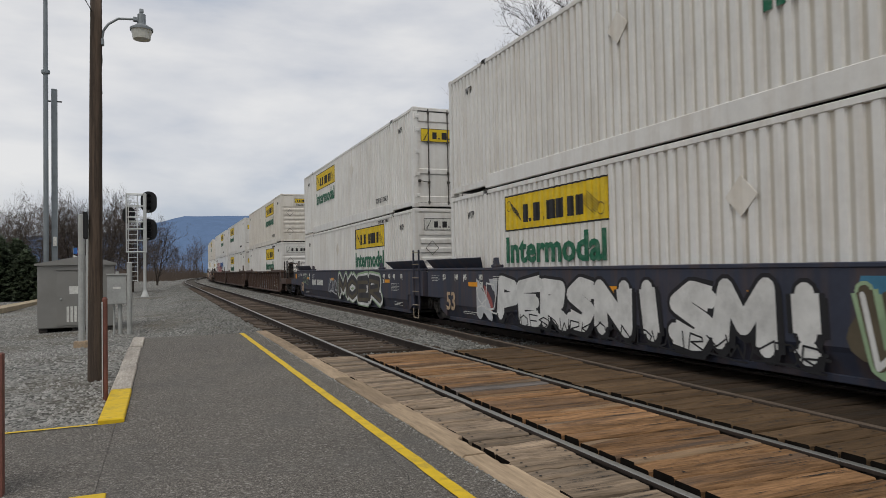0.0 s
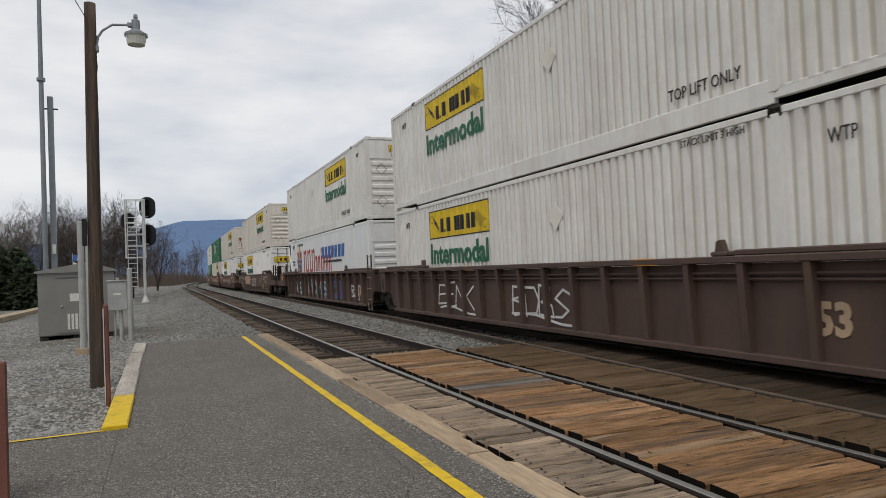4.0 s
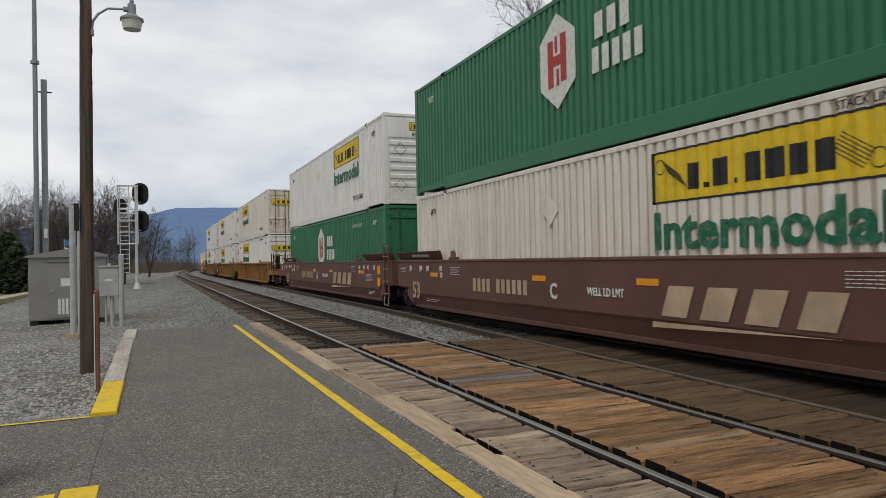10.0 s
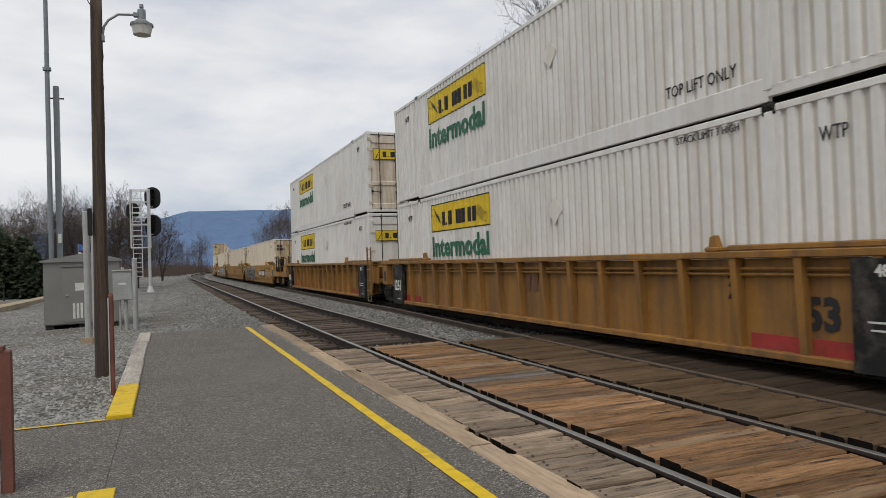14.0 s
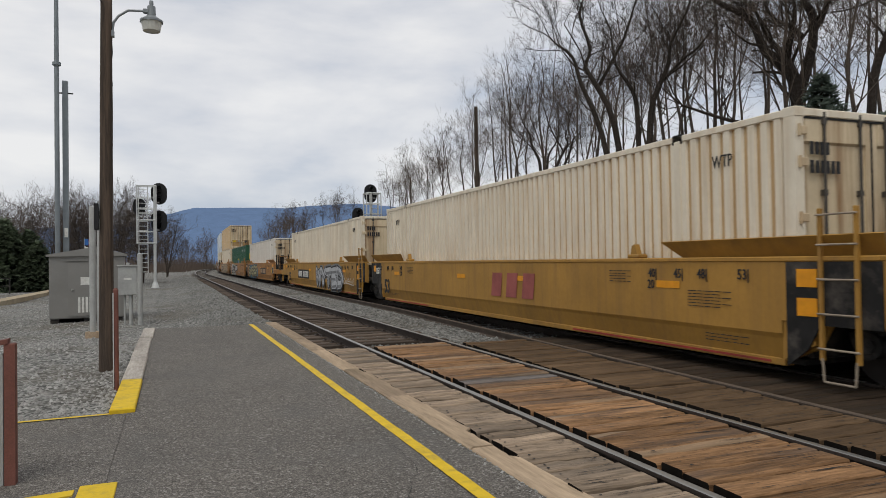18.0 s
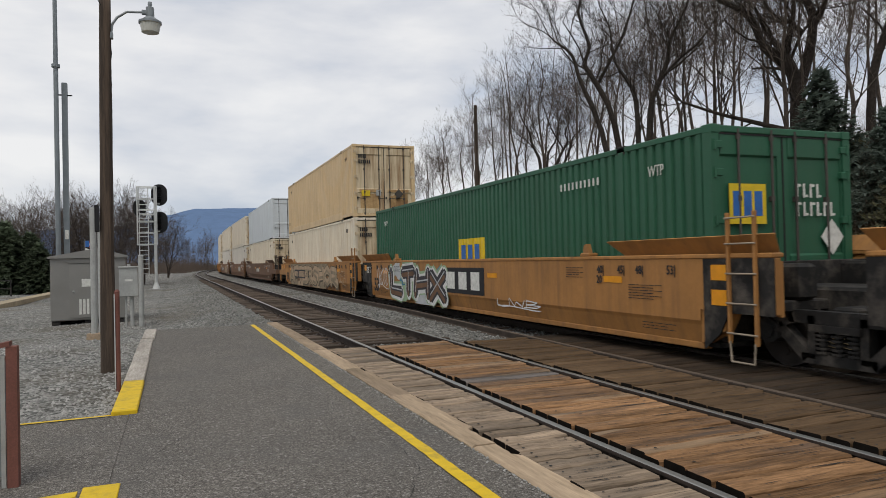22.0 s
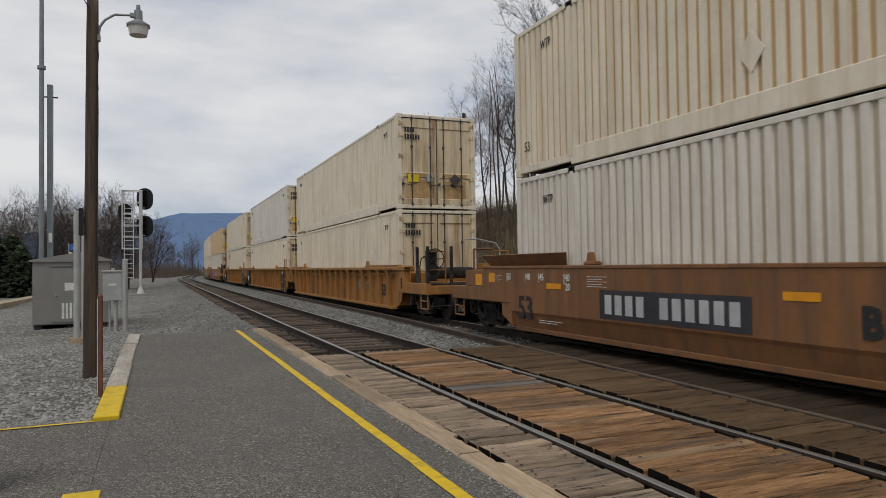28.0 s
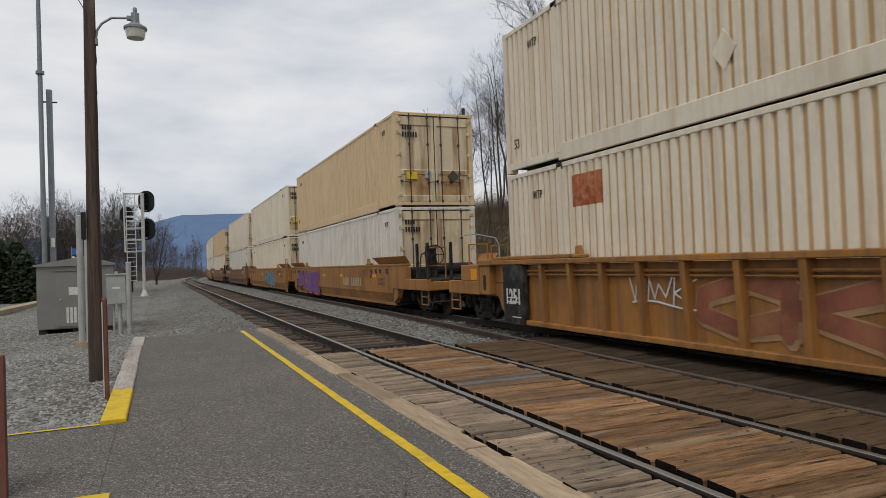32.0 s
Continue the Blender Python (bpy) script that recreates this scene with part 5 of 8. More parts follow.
LEVER_ME = Geo().path([(-1.45, -0.3, 0.95), (-1.45, -0.45, 0.7), (-0.7, -0.5, 0.72), (-0.15, -0.3, 0.95)], 0.016).mesh("uncoupling_lever", M["steel_dark"])
PLATE_ME = Geo().box(-0.7, 0.7, -0.02, 0.55, 1.02, 1.05).mesh("walkway", M["steel_dark"])


def well_car(paint, label, ribbed, first, last, guides=True, marks=None, dark_end=False):
    car = thing("well_car", label, "well car", group="well cars of the train")
    ms = cached(("car", paint, ribbed), lambda: car_meshes(paint, ribbed, dark_end))
    turn = pose(0, LEN, 0, 0, 0, 180)
    for m in (pose(0, 0, 0), turn):
        s = part("side_panel", ms["side"], None, car, at=m)
        part("top_chord", ms["chord"], None, car, at=m)
        part("bottom_sill", ms["low"], None, car, at=m)
        if ribbed:
            for i in range(17):
                part("rib", ms["rib"], None, s, at=pose(0, 0.55 + i * (LEN - 1.1) / 16, 0))
            part("brake_pipe", ms["pipe"], None, s)
        gm = ms["guide"] if guides and not ribbed else ms["low_guide"]
        for mm in (pose(0, 0, 0), pose(0, LEN, 0) @ Matrix.Diagonal((1, -1, 1, 1))):
            if mm[1][1] > 0:
                part("container_guide", gm, None, car, at=m)
            else:
                part("container_guide", cached(("flip", gm.name), lambda: flipped_y(gm)), None, car, at=m)
        for y in (2.75, LEN - 2.75):
            part("guide_bracket", ms["pin"], None, car, at=m @ pose(0, y, 0))
        part("end_platform", ms["end"], None, car, at=m)
        if ribbed:
            # Slot holes are black ovals on the face, their inner shade as colour.
            slot = cached("slot", lambda: Geo().prism([(0.07 * math.cos(a), 1.27 + (0.1 if math.sin(a) > 0 else -0.1) + 0.07 * math.sin(a)) for a in [2 * math.pi * k / 14 + 0.1 for k in range(14)]], "x", -SIDE_X - 0.004, -SIDE_X + 0.001).mesh("slot", M["rubber"]))
            for y in (-0.85, LEN + 0.85):
                part("end_box", cached(("endbox", paint), lambda: Geo().box(-SIDE_X + 0.0, -SIDE_X + 0.2, -0.24, 0.24, 1.0, 1.62, 0.03).box(-SIDE_X - 0.02, -SIDE_X + 0.3, -0.3, 0.3, 1.62, 1.78, 0.03).mesh("end_box", CAR[paint])), None, car, at=m @ pose(0, y, 0))
                part("slot", slot, None, car, at=m @ pose(0, y, 0))
    part("well_floor", ms["floor"], None, car)
    if dark_end and not ribbed:
        square = cached("square", lambda: Geo().box(-0.003, 0, -0.13, 0.13, -0.1, 0.1).mesh("reflector", M["orange_reflector"]))
        if not first:
            part("end_plate", ms["dark"], None, car)
            for z in (1.5, 1.18):
                part("reflector", square, None, car, at=pose(-SIDE_X - 0.012, -0.3, z))
        if not last:
            part("end_plate", cached(("flip", "dark", paint), lambda: flipped_y(ms["dark"])), None, car)
        part("reflector", square, None, car, at=pose(-SIDE_X - 0.012, LEN + 0.75, 1.5))
    if not first:
        lad = part("ladder", ms["ladder"], None, car, "side ladder", at=pose(-SIDE_X - 0.03, -0.7, 0))
        for z in (0.75, 1.12, 1.49, 1.86, 2.18):
            part("rung", ms["rung"], None, lad, at=pose(0, 0, z))
        part("stirrup", ms["stirrup"], None, lad)
    truck(car, -1.62)
    ends = []
    if first:
        ends.append(pose(0, -1.6, 0))
    if last:
        truck(car, LEN + 1.62)
        ends.append(pose(0, LEN + 1.6, 0, 0, 0, 180))
    for m in ends:
        part("coupler", COUPLER, None, car, at=m)
        part("handrail", RAIL_ME, None, car, at=m @ pose(-1.25, -0.1, -0.35))
        if m[0][0] > 0:
            part("handrail", BENT_ME, None, car, at=m @ pose(1.25, -0.1, 0))
        else:
            for px in (-1.3, -0.9):
                part("handrail", POST_ME, None, car, at=m @ pose(px, -0.1, -0.1))
        part("air_reservoir", TANK_ME, None, car, at=m @ pose(0.1, 0.6, 1.55))
        part("air_hose", HOSE_ME, None, car, at=m @ pose(0, -1.0, 0))
        part("uncoupling_lever", LEVER_ME, None, car, at=m @ pose(0, -0.9, 0))
        if m[0][0] < 0:
            part("end_panel", cached(("endpanel", paint), lambda: Geo().box(SIDE_X - 0.12, SIDE_X - 0.001, -0.5, 0.47, 1.3, 1.66, 0.012).mesh("end_panel", CAR[paint])), None, car, at=m)
            part("reflector", cached("end_square", lambda: Geo().box(0, 0.004, -0.16, 0.16, -0.12, 0.12).mesh("reflector", M["orange_reflector"])), None, car, at=m @ pose(SIDE_X, 0.2, 1.45))
        part("end_sill_plate", cached(("sillplate", paint), lambda: Geo().box(-SIDE_X + 0.0, -SIDE_X + 0.12, -1.25, 0.47, 1.0, 1.3, 0.012).box(SIDE_X - 0.12, SIDE_X, -1.25, 0.47, 1.0, 1.3, 0.012).box(-SIDE_X + 0.12, SIDE_X - 0.12, -1.25, -1.1, 1.0, 1.24, 0.02).mesh("end_sill_plate", CAR[paint])), None, car, at=m)
        part("deck_grating", cached("grating", lambda: Geo().box(-1.35, 1.35, -1.15, 1.4, 1.25, 1.28).mesh("deck_grating", M["steel_dark"])), None, car, at=m)
        part("brake_wheel", BRAKE_ME, None, car, at=m @ pose(-1.1, -0.85, 1.95))
        for px, py in ((-1.42, -1.15), (-1.42, -0.35), (-0.75, -1.15)):
            part("end_post", cached("end_post", lambda: Geo().box(-0.03, 0.03, -0.045, 0.045, 1.0, 2.28, 0.006).mesh("end_post", M["steel_dark"])), None, car, at=m @ pose(px, py, 0))
        step = cached(("step", paint), lambda: Geo().path([(0, 0, 1.02), (0, 0, 0.62), (0, 0.5, 0.62), (0, 0.5, 1.02)], 0.02).tube((0, 0, 0.83), (0, 0.5, 0.83), 0.016, n=6).mesh("step", CAR[paint]))
        for px in (-SIDE_X + 0.05, SIDE_X - 0.05):
            part("step", step, None, car, at=m @ pose(px, -1.2, 0))
        part("walkway", PLATE_ME, None, car, at=m @ pose(0, -1.3, -0.1))
        part("grab_iron", ms["grab"], None, car, at=m @ pose(-1.25, -0.75, 0))
        part("grab_iron", ms["grab"], None, car, at=m @ pose(0.5, -1.1, 0))
    return car


def flipped_y(me):
    c = me.copy()
    c.transform(Matrix.Translation((0, LEN, 0)) @ Matrix.Diagonal((1, -1, 1, 1)))
    c.flip_normals()
    return c


def reflectors(car, ys, z=1.42):
    me = cached("reflector", lambda: Geo().box(-0.003, 0.0, -0.24, 0.24, -0.05, 0.05).mesh("reflector", M["orange_reflector"]))
    for y in ys:
        part("reflector", me, None, car, at=pose(-SIDE_X - 0.006, y, z))


def car_marks(car, ink, paint_z=1.6, ribbed=False, big="53"):
    """Stencilled marks along the side."""
    x = -SIDE_X - 0.012
    for txt, y in (("53", 16.15), ("48", 15.4), ("45", 14.9), ("40", 14.05)):
        part("lettering", letters("|" + txt, 0.13, ink, 0.002, 0.85), None, car, at=pose(x, y, 1.52))
    for txt, y in (("53", 0.6), ("48", 1.3), ("45", 1.75), ("40", 2.3)):
        part("lettering", letters(txt + "|", 0.13, ink, 0.002, 0.85), None, car, at=pose(x, y, 1.52))
    for y in (14.02, 2.34):
        part("lettering", letters("20", 0.13, ink, 0.002, 0.85), None, car, at=pose(x, y, 1.36))
    for y, z, w, rows in ((13.2, 1.55, 0.5, 5), (3.1, 1.55, 0.5, 5), (16.75, 1.55, 0.5, 4), (14.6, 0.74, 0.8, 2), (1.2, 1.3, 0.75, 6), (0.9, 0.76, 0.7, 3)):
        g = Geo()
        for k in range(rows):
            a = y + w / 2
            for d in (0.22, 0.1, 0.26, 0.14, 0.2)[k % 2:]:
                g.box(x - 0.001, x + 0.002, a - d * w, a, z - 0.04 * k - 0.005, z - 0.04 * k + 0.005)
                a -= d * w + 0.02
        tagged(part("notice_line", g, ink, car), kind="stuff")


def plain_bars(car, y, z, w, h, ink, n, ground=None, x=None, name="number_bar", slant=0.0):
    """A row of upright bars in place of a reporting number, on an optional plate."""
    x = -SIDE_X - 0.008 if x is None else x
    if ground:
        part("number_plate", Geo().box(x - 0.001, x + 0.004, y - w * 0.54, y + w * 0.54, z - h * 0.75, z + h * 0.75), ground, car)
    for i in range(n):
        y0 = y + w / 2 - w * (i + 0.12) / n
        if n > 7 and i == 4:
            continue
        d = w / n * 0.66
        bar = Geo().prism([(y0, z - h / 2), (y0 - d, z - h / 2), (y0 - d - slant, z + h / 2), (y0 - slant, z + h / 2)], "x", x - 0.006, x - 0.002)
        part(name, bar, ink, car)


GLYPHS = {"A": (((0, 0), (0.45, 1), (1, 0)), ((0.2, 0.36), (0.8, 0.36))), "B": (((0, 0), (0.05, 1), (0.75, 0.92), (0.7, 0.6), (0.1, 0.52), (0.95, 0.4), (0.85, 0.05), (0, 0)),), "C": (((1, 0.8), (0.6, 1), (0.05, 0.7), (0.05, 0.25), (0.5, 0), (1, 0.2)),),
          "D": (((0, 0), (0.05, 1), (0.75, 0.85), (1, 0.45), (0.7, 0.05), (0, 0)),), "E": (((1, 1), (0, 0.95), (0.05, 0), (1, 0.05)), ((0.05, 0.5), (0.8, 0.52))), "F": (((1, 1), (0, 0.95), (0.05, 0)), ((0.05, 0.5), (0.8, 0.55))), "H": (((0, 0), (0.05, 1)), ((1, 0), (0.95, 1)), ((0.05, 0.45), (0.95, 0.55))),
          "I": (((0.5, 0), (0.5, 1)),), "K": (((0, 0), (0.05, 1)), ((1, 1), (0.1, 0.5), (1, 0))), "L": (((0, 1), (0.05, 0.05), (1, 0)),), "M": (((0, 0), (0.1, 1), (0.5, 0.35), (0.9, 1), (1, 0)),), "N": (((0, 0), (0.05, 1), (0.95, 0.05), (1, 1)),),
          "O": (((0.5, 1), (0.05, 0.7), (0.1, 0.2), (0.5, 0), (0.95, 0.25), (0.9, 0.75), (0.5, 1)),), "P": (((0, 0), (0.05, 1), (0.85, 0.9), (0.9, 0.5), (0.05, 0.4)),), "R": (((0, 0), (0.05, 1), (0.85, 0.9), (0.8, 0.55), (0.1, 0.45), (1, 0)),),
          "S": (((1, 0.85), (0.5, 1), (0.05, 0.75), (0.9, 0.35), (0.6, 0), (0, 0.12)),), "T": (((0, 0.92), (1, 1)), ((0.5, 0.95), (0.5, 0))), "U": (((0, 1), (0.1, 0.15), (0.5, 0), (0.9, 0.15), (1, 1)),), "W": (((0, 1), (0.2, 0), (0.5, 0.7), (0.8, 0), (1, 1)),),
          "X": (((0, 0), (1, 1)), ((0, 1), (1, 0))), "Y": (((0, 1), (0.5, 0.5), (1, 1)), ((0.5, 0.5), (0.4, 0))), "!": (((0.5, 0.32), (0.5, 1)), ((0.5, 0.0), (0.5, 0.05)))}


def fat_strokes(strokes, half, base, lift, flare=0.25):
    """A flat sheet for strokes of a fat spray line, wider at its free ends, with rounded joints."""
    g = Geo()
    e = 0.0
    for pts in strokes:
        for k, ((a, b), (c, d)) in enumerate(zip(pts, pts[1:])):
            v = Vector((c - a, d - b))
            if v.length < 1e-4:
                continue
            v.normalize()
            n = Vector((-v.y, v.x))
            h0, h1 = half * (1 + flare * (k == 0)), half * (1 + flare * (k == len(pts) - 2))
            quad = [(a + n.x * h0, b + n.y * h0), (a - n.x * h0, b - n.y * h0), (c - n.x * h1, d - n.y * h1), (c + n.x * h1, d + n.y * h1)]
            g.add([(base - lift - e, y, z) for y, z in quad], [(0, 1, 2, 3)])
            e += 0.00012
        for k, (a, b) in enumerate(pts):
            r = half * (1.0 if 0 < k < len(pts) - 1 else 0.9)
            g.add([(base - lift - e, a + r * math.cos(t), b + r * math.sin(t)) for t in [math.pi * i / 5 for i in range(10)]], [tuple(range(10))])
            e += 0.00012
    return g


def glyph(ch, rng, yc, zc, w, h, wobble=0.07, tilt=0.12):
    """The strokes of one letter in the side's plane, bent by hand; reading runs against y."""
    sh = rng.uniform(-tilt, tilt)
    out = []
    for pts in GLYPHS[ch]:
        out.append([(yc - (u - 0.5) * w - sh * (q - 0.5) * h + rng.uniform(-1, 1) * wobble * w * 0.6, zc + (q - 0.5) * h + rng.uniform(-1, 1) * wobble * h * 0.5) for u, q in pts])
    return out


def wild(car, word, y0, y1, z0, z1, fill, outline, seed, halo=None, x=None, label="", fat=0.12, line=0.035, second=None, shine=None):
    """A graffiti piece: interlocking fat letters with outline, drop shade, inner shading and an optional halo behind."""
    base = -SIDE_X - 0.006 if x is None else x
    rng = random.Random(seed)
    n = len(word)
    w = (y1 - y0) / n
    h = z1 - z0
    for i, ch in enumerate(word):
        half = fat * rng.uniform(0.9, 1.12)
        narrow = 0.2 if ch in "I!" else 1.0
        st = glyph(ch, rng, y1 - w * (i + 0.5), (z0 + z1) / 2 + rng.uniform(-0.04, 0.04), max(0.1, w * 1.12 - 2 * half) * narrow, h - 2 * half)
        e = 0.001 * (i % 2)
        if halo:
            part("graffiti_halo", fat_strokes(st, half + line + 0.06, base, 0.0 + e), halo, car)
        edge = fat_strokes(st, half + line, base, 0.004 + e)
        drop = fat_strokes([[(a - 0.05, b - 0.05) for a, b in p] for p in st], half + line * 0.7, base, 0.0025 + e)
        edge.add(drop.v, drop.f)
        part("graffiti_outline", edge, outline, car)
        let = part("graffiti_letter", fat_strokes(st, half, base, 0.0065 + e), fill, car, label if i == 0 else "")
        if second:
            low = [[(a, b) for a, b in p] for p in st]
            sh = fat_strokes([[(a + 0.02, b - half * 0.45) for a, b in p] for p in low], half * 0.42, base, 0.009 + e, 0.0)
            part("graffiti_shade", sh, second, let)
        if shine:
            part("graffiti_shine", fat_strokes([[(a - 0.01, b + half * 0.45) for a, b in p[:3]] for p in st], half * 0.13, base, 0.011 + e, 0.0), shine, let)


def patches(car, y0, y1, z0, z1, mats, seed, n=9, x=None, rims=()):
    """Broad sprayed colour fields with curved edges, one over another."""
    x = -SIDE_X - 0.004 if x is None else x
    rng = random.Random(seed)
    for i in range(n):
        cy, cz = y0 + (y1 - y0) * (i + rng.uniform(0.2, 0.8)) / n, rng.uniform(z0 + 0.1, z1 - 0.1)
        ry, rz = (y1 - y0) / n * rng.uniform(0.5, 1.25), (z1 - z0) * rng.uniform(0.22, 0.62)
        if rims:
            ry, rz = ry * 0.8, rz * 0.5
        ph, k1, lean_ = rng.uniform(0, 6), rng.choice((2, 3)), rng.uniform(-0.7, 0.7)
        for k, (mat, grow) in enumerate(list(rims) + [(mats[i % len(mats)], 0.0)]):
            pts = []
            for j in range(28):
                t = 2 * math.pi * j / 28
                r = 1 + 0.28 * math.sin(k1 * t + ph) + 0.12 * math.sin(5 * t + 2 * ph)
                zz = cz + (rz * r + grow) * math.sin(t)
                pts.append((x - (i * (len(rims) + 1) + k) * 0.0006, min(y1, max(y0, cy + (ry * r + grow) * math.cos(t) + lean_ * (zz - cz))), min(z1, max(z0, zz))))
            part("graffiti_patch", Geo().add(pts, [tuple(range(28))]), mat, car)


def scrawl(car, y0, y1, z0, z1, ink, seed, n=4, r=0.014, x=None):
    """A thin one-line sprayed tag with an underlining sweep."""
    base = -SIDE_X - 0.01 if x is None else x
    rng = random.Random(seed)
    strokes = []
    w, h = (y1 - y0) / n, z1 - z0
    for i in range(n):
        strokes += glyph(rng.choice("ABDEKMNORSUWY"), rng, y1 - w * (i + 0.5), (z0 + z1) / 2 + rng.uniform(-0.06, 0.06) * h, w * 0.95, h * rng.uniform(0.6, 0.85), 0.16, 0.35)
    strokes.append([(y1 - (y1 - y0) * u, z0 + 0.06 * h + 0.1 * h * math.sin(5 * u)) for u in (0.05, 0.25, 0.45, 0.65, 0.85, 1.0)])
    part("graffiti_tag", fat_strokes(strokes, r, base, 0.0, 0.0), ink, car)


# ---- the consist: place of each unit's front end along the line at the clip's start, set by set ----
FRONTS = (-34.99, -16.15, 7.42, 26.89, 45.96, 69.23, 92.53, 111.86, 130.81, 154.53, 173.97, 193.42, 216.8, 236.28, 255.77, 279.5, 299.12, 318.47, 341.98, 361.51, 381.09, 404.65, 423.74, 443.18, 466.52, 485.97, 505.11, 528.5, 547.9, 567.3)


def run_in(t):
    """Metres that the train has run at t seconds."""
    x = (t - 16) / 16
    return 12.5 * t + 42.357 * x + 8.47 * x ** 2 - 1.695 * x ** 3 - 2.404 * x ** 4


MOVING = []
LOW, HIGH, BODY = 0.268, 3.188, -0.317


def place(ob, unit, z):
    MOVING.append((ob, unit, z))
    return ob


GREEN, FADED = M["green_ink"], M["black_ink"]
JB_LABELS = "white ribbed 53-foot container with a yellow sign"


def jb(unit, level, end, paint="white", rust=False):
    yc = 11.45 if end == "door" else 4.7
    c = container(paint, JB_LABELS + (" and door end" if end == "door" else " and ribbed end wall"), end, sign=(yc, 1, GREEN), door_paint="staindoor" if rust else None)
    if level:
        stencil(c, "TOP LIFT ONLY", 3.1, 0.5, 0.17, M["black_ink"], 0.8)
    else:
        stencil(c, "STACK LIMIT 3 HIGH", 3.0, 2.71, 0.1, M["black_ink"], 0.9)
    if end == "door":
        front_sign(c, -1.05, 1.05, 1.9, 2.28, M["sign_yellow"], M["black_ink"], y=0.01)
        part("warning_placard", Geo().box(0.62, 0.98, 0.006, 0.012, 0.95, 1.35), M["sign_yellow"], c)
    elif level:
        front_sign(c, -0.45, 0.45, 2.36, 2.62, M["sign_yellow"], M["black_ink"])
        part("lettering", cached("end_word", lambda: end_word("Intermodal", 0.13, M["black_ink"])), None, c, at=pose(0, 0.008, 2.24))
    else:
        front_sign(c, -1.0, 0.85, 2.26, 2.6, M["white_paint"], M["black_ink"])
    if end != "door":
        for x, z in ((-0.75, 1.75), (-0.75, 0.62)):
            g = Geo()
            for (a, b), (c_, d) in zip(((-0.2, 0), (0, 0.2), (0.2, 0), (0, -0.2)), ((0, 0.2), (0.2, 0), (0, -0.2), (-0.2, 0))):
                g.tube((x + a, 0.006, z + b), (x + c_, 0.006, z + d), 0.007, n=4)
            part("placard_holder", g, M["rod_dark"], c)
        if unit == 6 and level:
            for x, z0, z1, w in ((-0.75, 1.45, 1.9, 0.12), (-0.68, 0.8, 1.5, 0.035), (0.85, 0.65, 1.35, 0.035), (0.74, 1.0, 1.45, 0.02), (-0.82, 1.1, 1.5, 0.02)):
                part("rust_streak", Geo().prism([(x - w, z1), (x + w * 0.8, z1 - 0.06), (x + w, (z0 + z1) / 2), (x + w * 0.2, z0), (x - w * 0.5, z0 + 0.1)], "y", 0.006, 0.01), M["rust"], c)
    # diamond placard holder on the side
    yd = 6.9 if end == "door" else 9.3
    g = Geo().prism([(yd, 2.0 - 0.26), (yd + 0.26, 2.0), (yd, 2.26), (yd - 0.26, 2.0)], "x", -HALF + 0.0, -HALF + 0.012)
    part("placard_holder", g, BOX["offwhite"], c)
    return place(c, unit, HIGH if level else LOW)


def end_word(body, h, mat):
    me = letters(body, h, mat, 0.003, 0.9).copy()
    me.transform(Matrix.Rotation(radians(90), 4, "Z"))
    return me


def ups(unit, level, paint, rusty=True, patch=False, label=None):
    c = container(paint, label or ("cream ribbed 53-foot container with rust-stained double doors" if rusty else "cream ribbed 53-foot container with double doors"), "door", door_paint="rustdoor", far=unit > 24)
    g = Geo()
    for k, z in enumerate((2.42, 2.2)):
        for i in range(6 - 2 * (1 - k)):
            g.box(-1.05 + i * 0.085, -0.998 + i * 0.085, 0.0, 0.009, z - 0.075, z + 0.075)
    part("code_mark", g, M["black_ink"], c)
    if level:
        part("warning_placard", Geo().box(-0.95, -0.6, 0.002, 0.008, 0.82, 1.05), M["sign_yellow"], c, "faded yellow warning placard")
        part("grey_placard", Geo().box(-0.35, -0.15, 0.002, 0.008, 0.85, 1.08), M["galv"], c)
        part("diamond_placard", Geo().prism([(0.6, 0.72), (0.79, 0.92), (0.6, 1.12), (0.41, 0.92)], "y", 0.0, 0.008), M["rod_dark"], c, "dark diamond placard")
        yd = 10.2
        part("side_diamond", Geo().prism([(yd, 0.55), (yd + 0.2, 0.82), (yd, 1.09), (yd - 0.2, 0.82)], "x", -HALF, -HALF + 0.012), BOX[paint], c)
        stencil(c, "53", 15.7, 0.55, 0.2, M["black_ink"], 0.8)
    if level and rusty:
        rng = random.Random(unit)
        for x0, x1 in ((-1.05, -0.15), (0.15, 1.05)):
            part("rusted_panel", Geo().prism([(x0 + 0.06, 0.33), (x1 - 0.06, 0.33), (x1 - 0.06, 0.9 + rng.uniform(-0.1, 0.04)), ((x0 + x1) / 2, 0.93), (x0 + 0.06, 0.88 + rng.uniform(-0.12, 0.05))], "y", 0.0465, 0.0485), M["rust_light"], c)
            part("rusted_band", Geo().box(x0 + 0.02, x1 - 0.02, 0.0165, 0.0185, 0.985, 1.095), M["rust_light"], c)
    if patch:
        part("rust_patch", skin(12.95, 13.8, 2.05, 2.6, 0.004), M["rust_red"], c, "patch of bare rusty metal")
    return place(c, unit, HIGH if level else LOW)


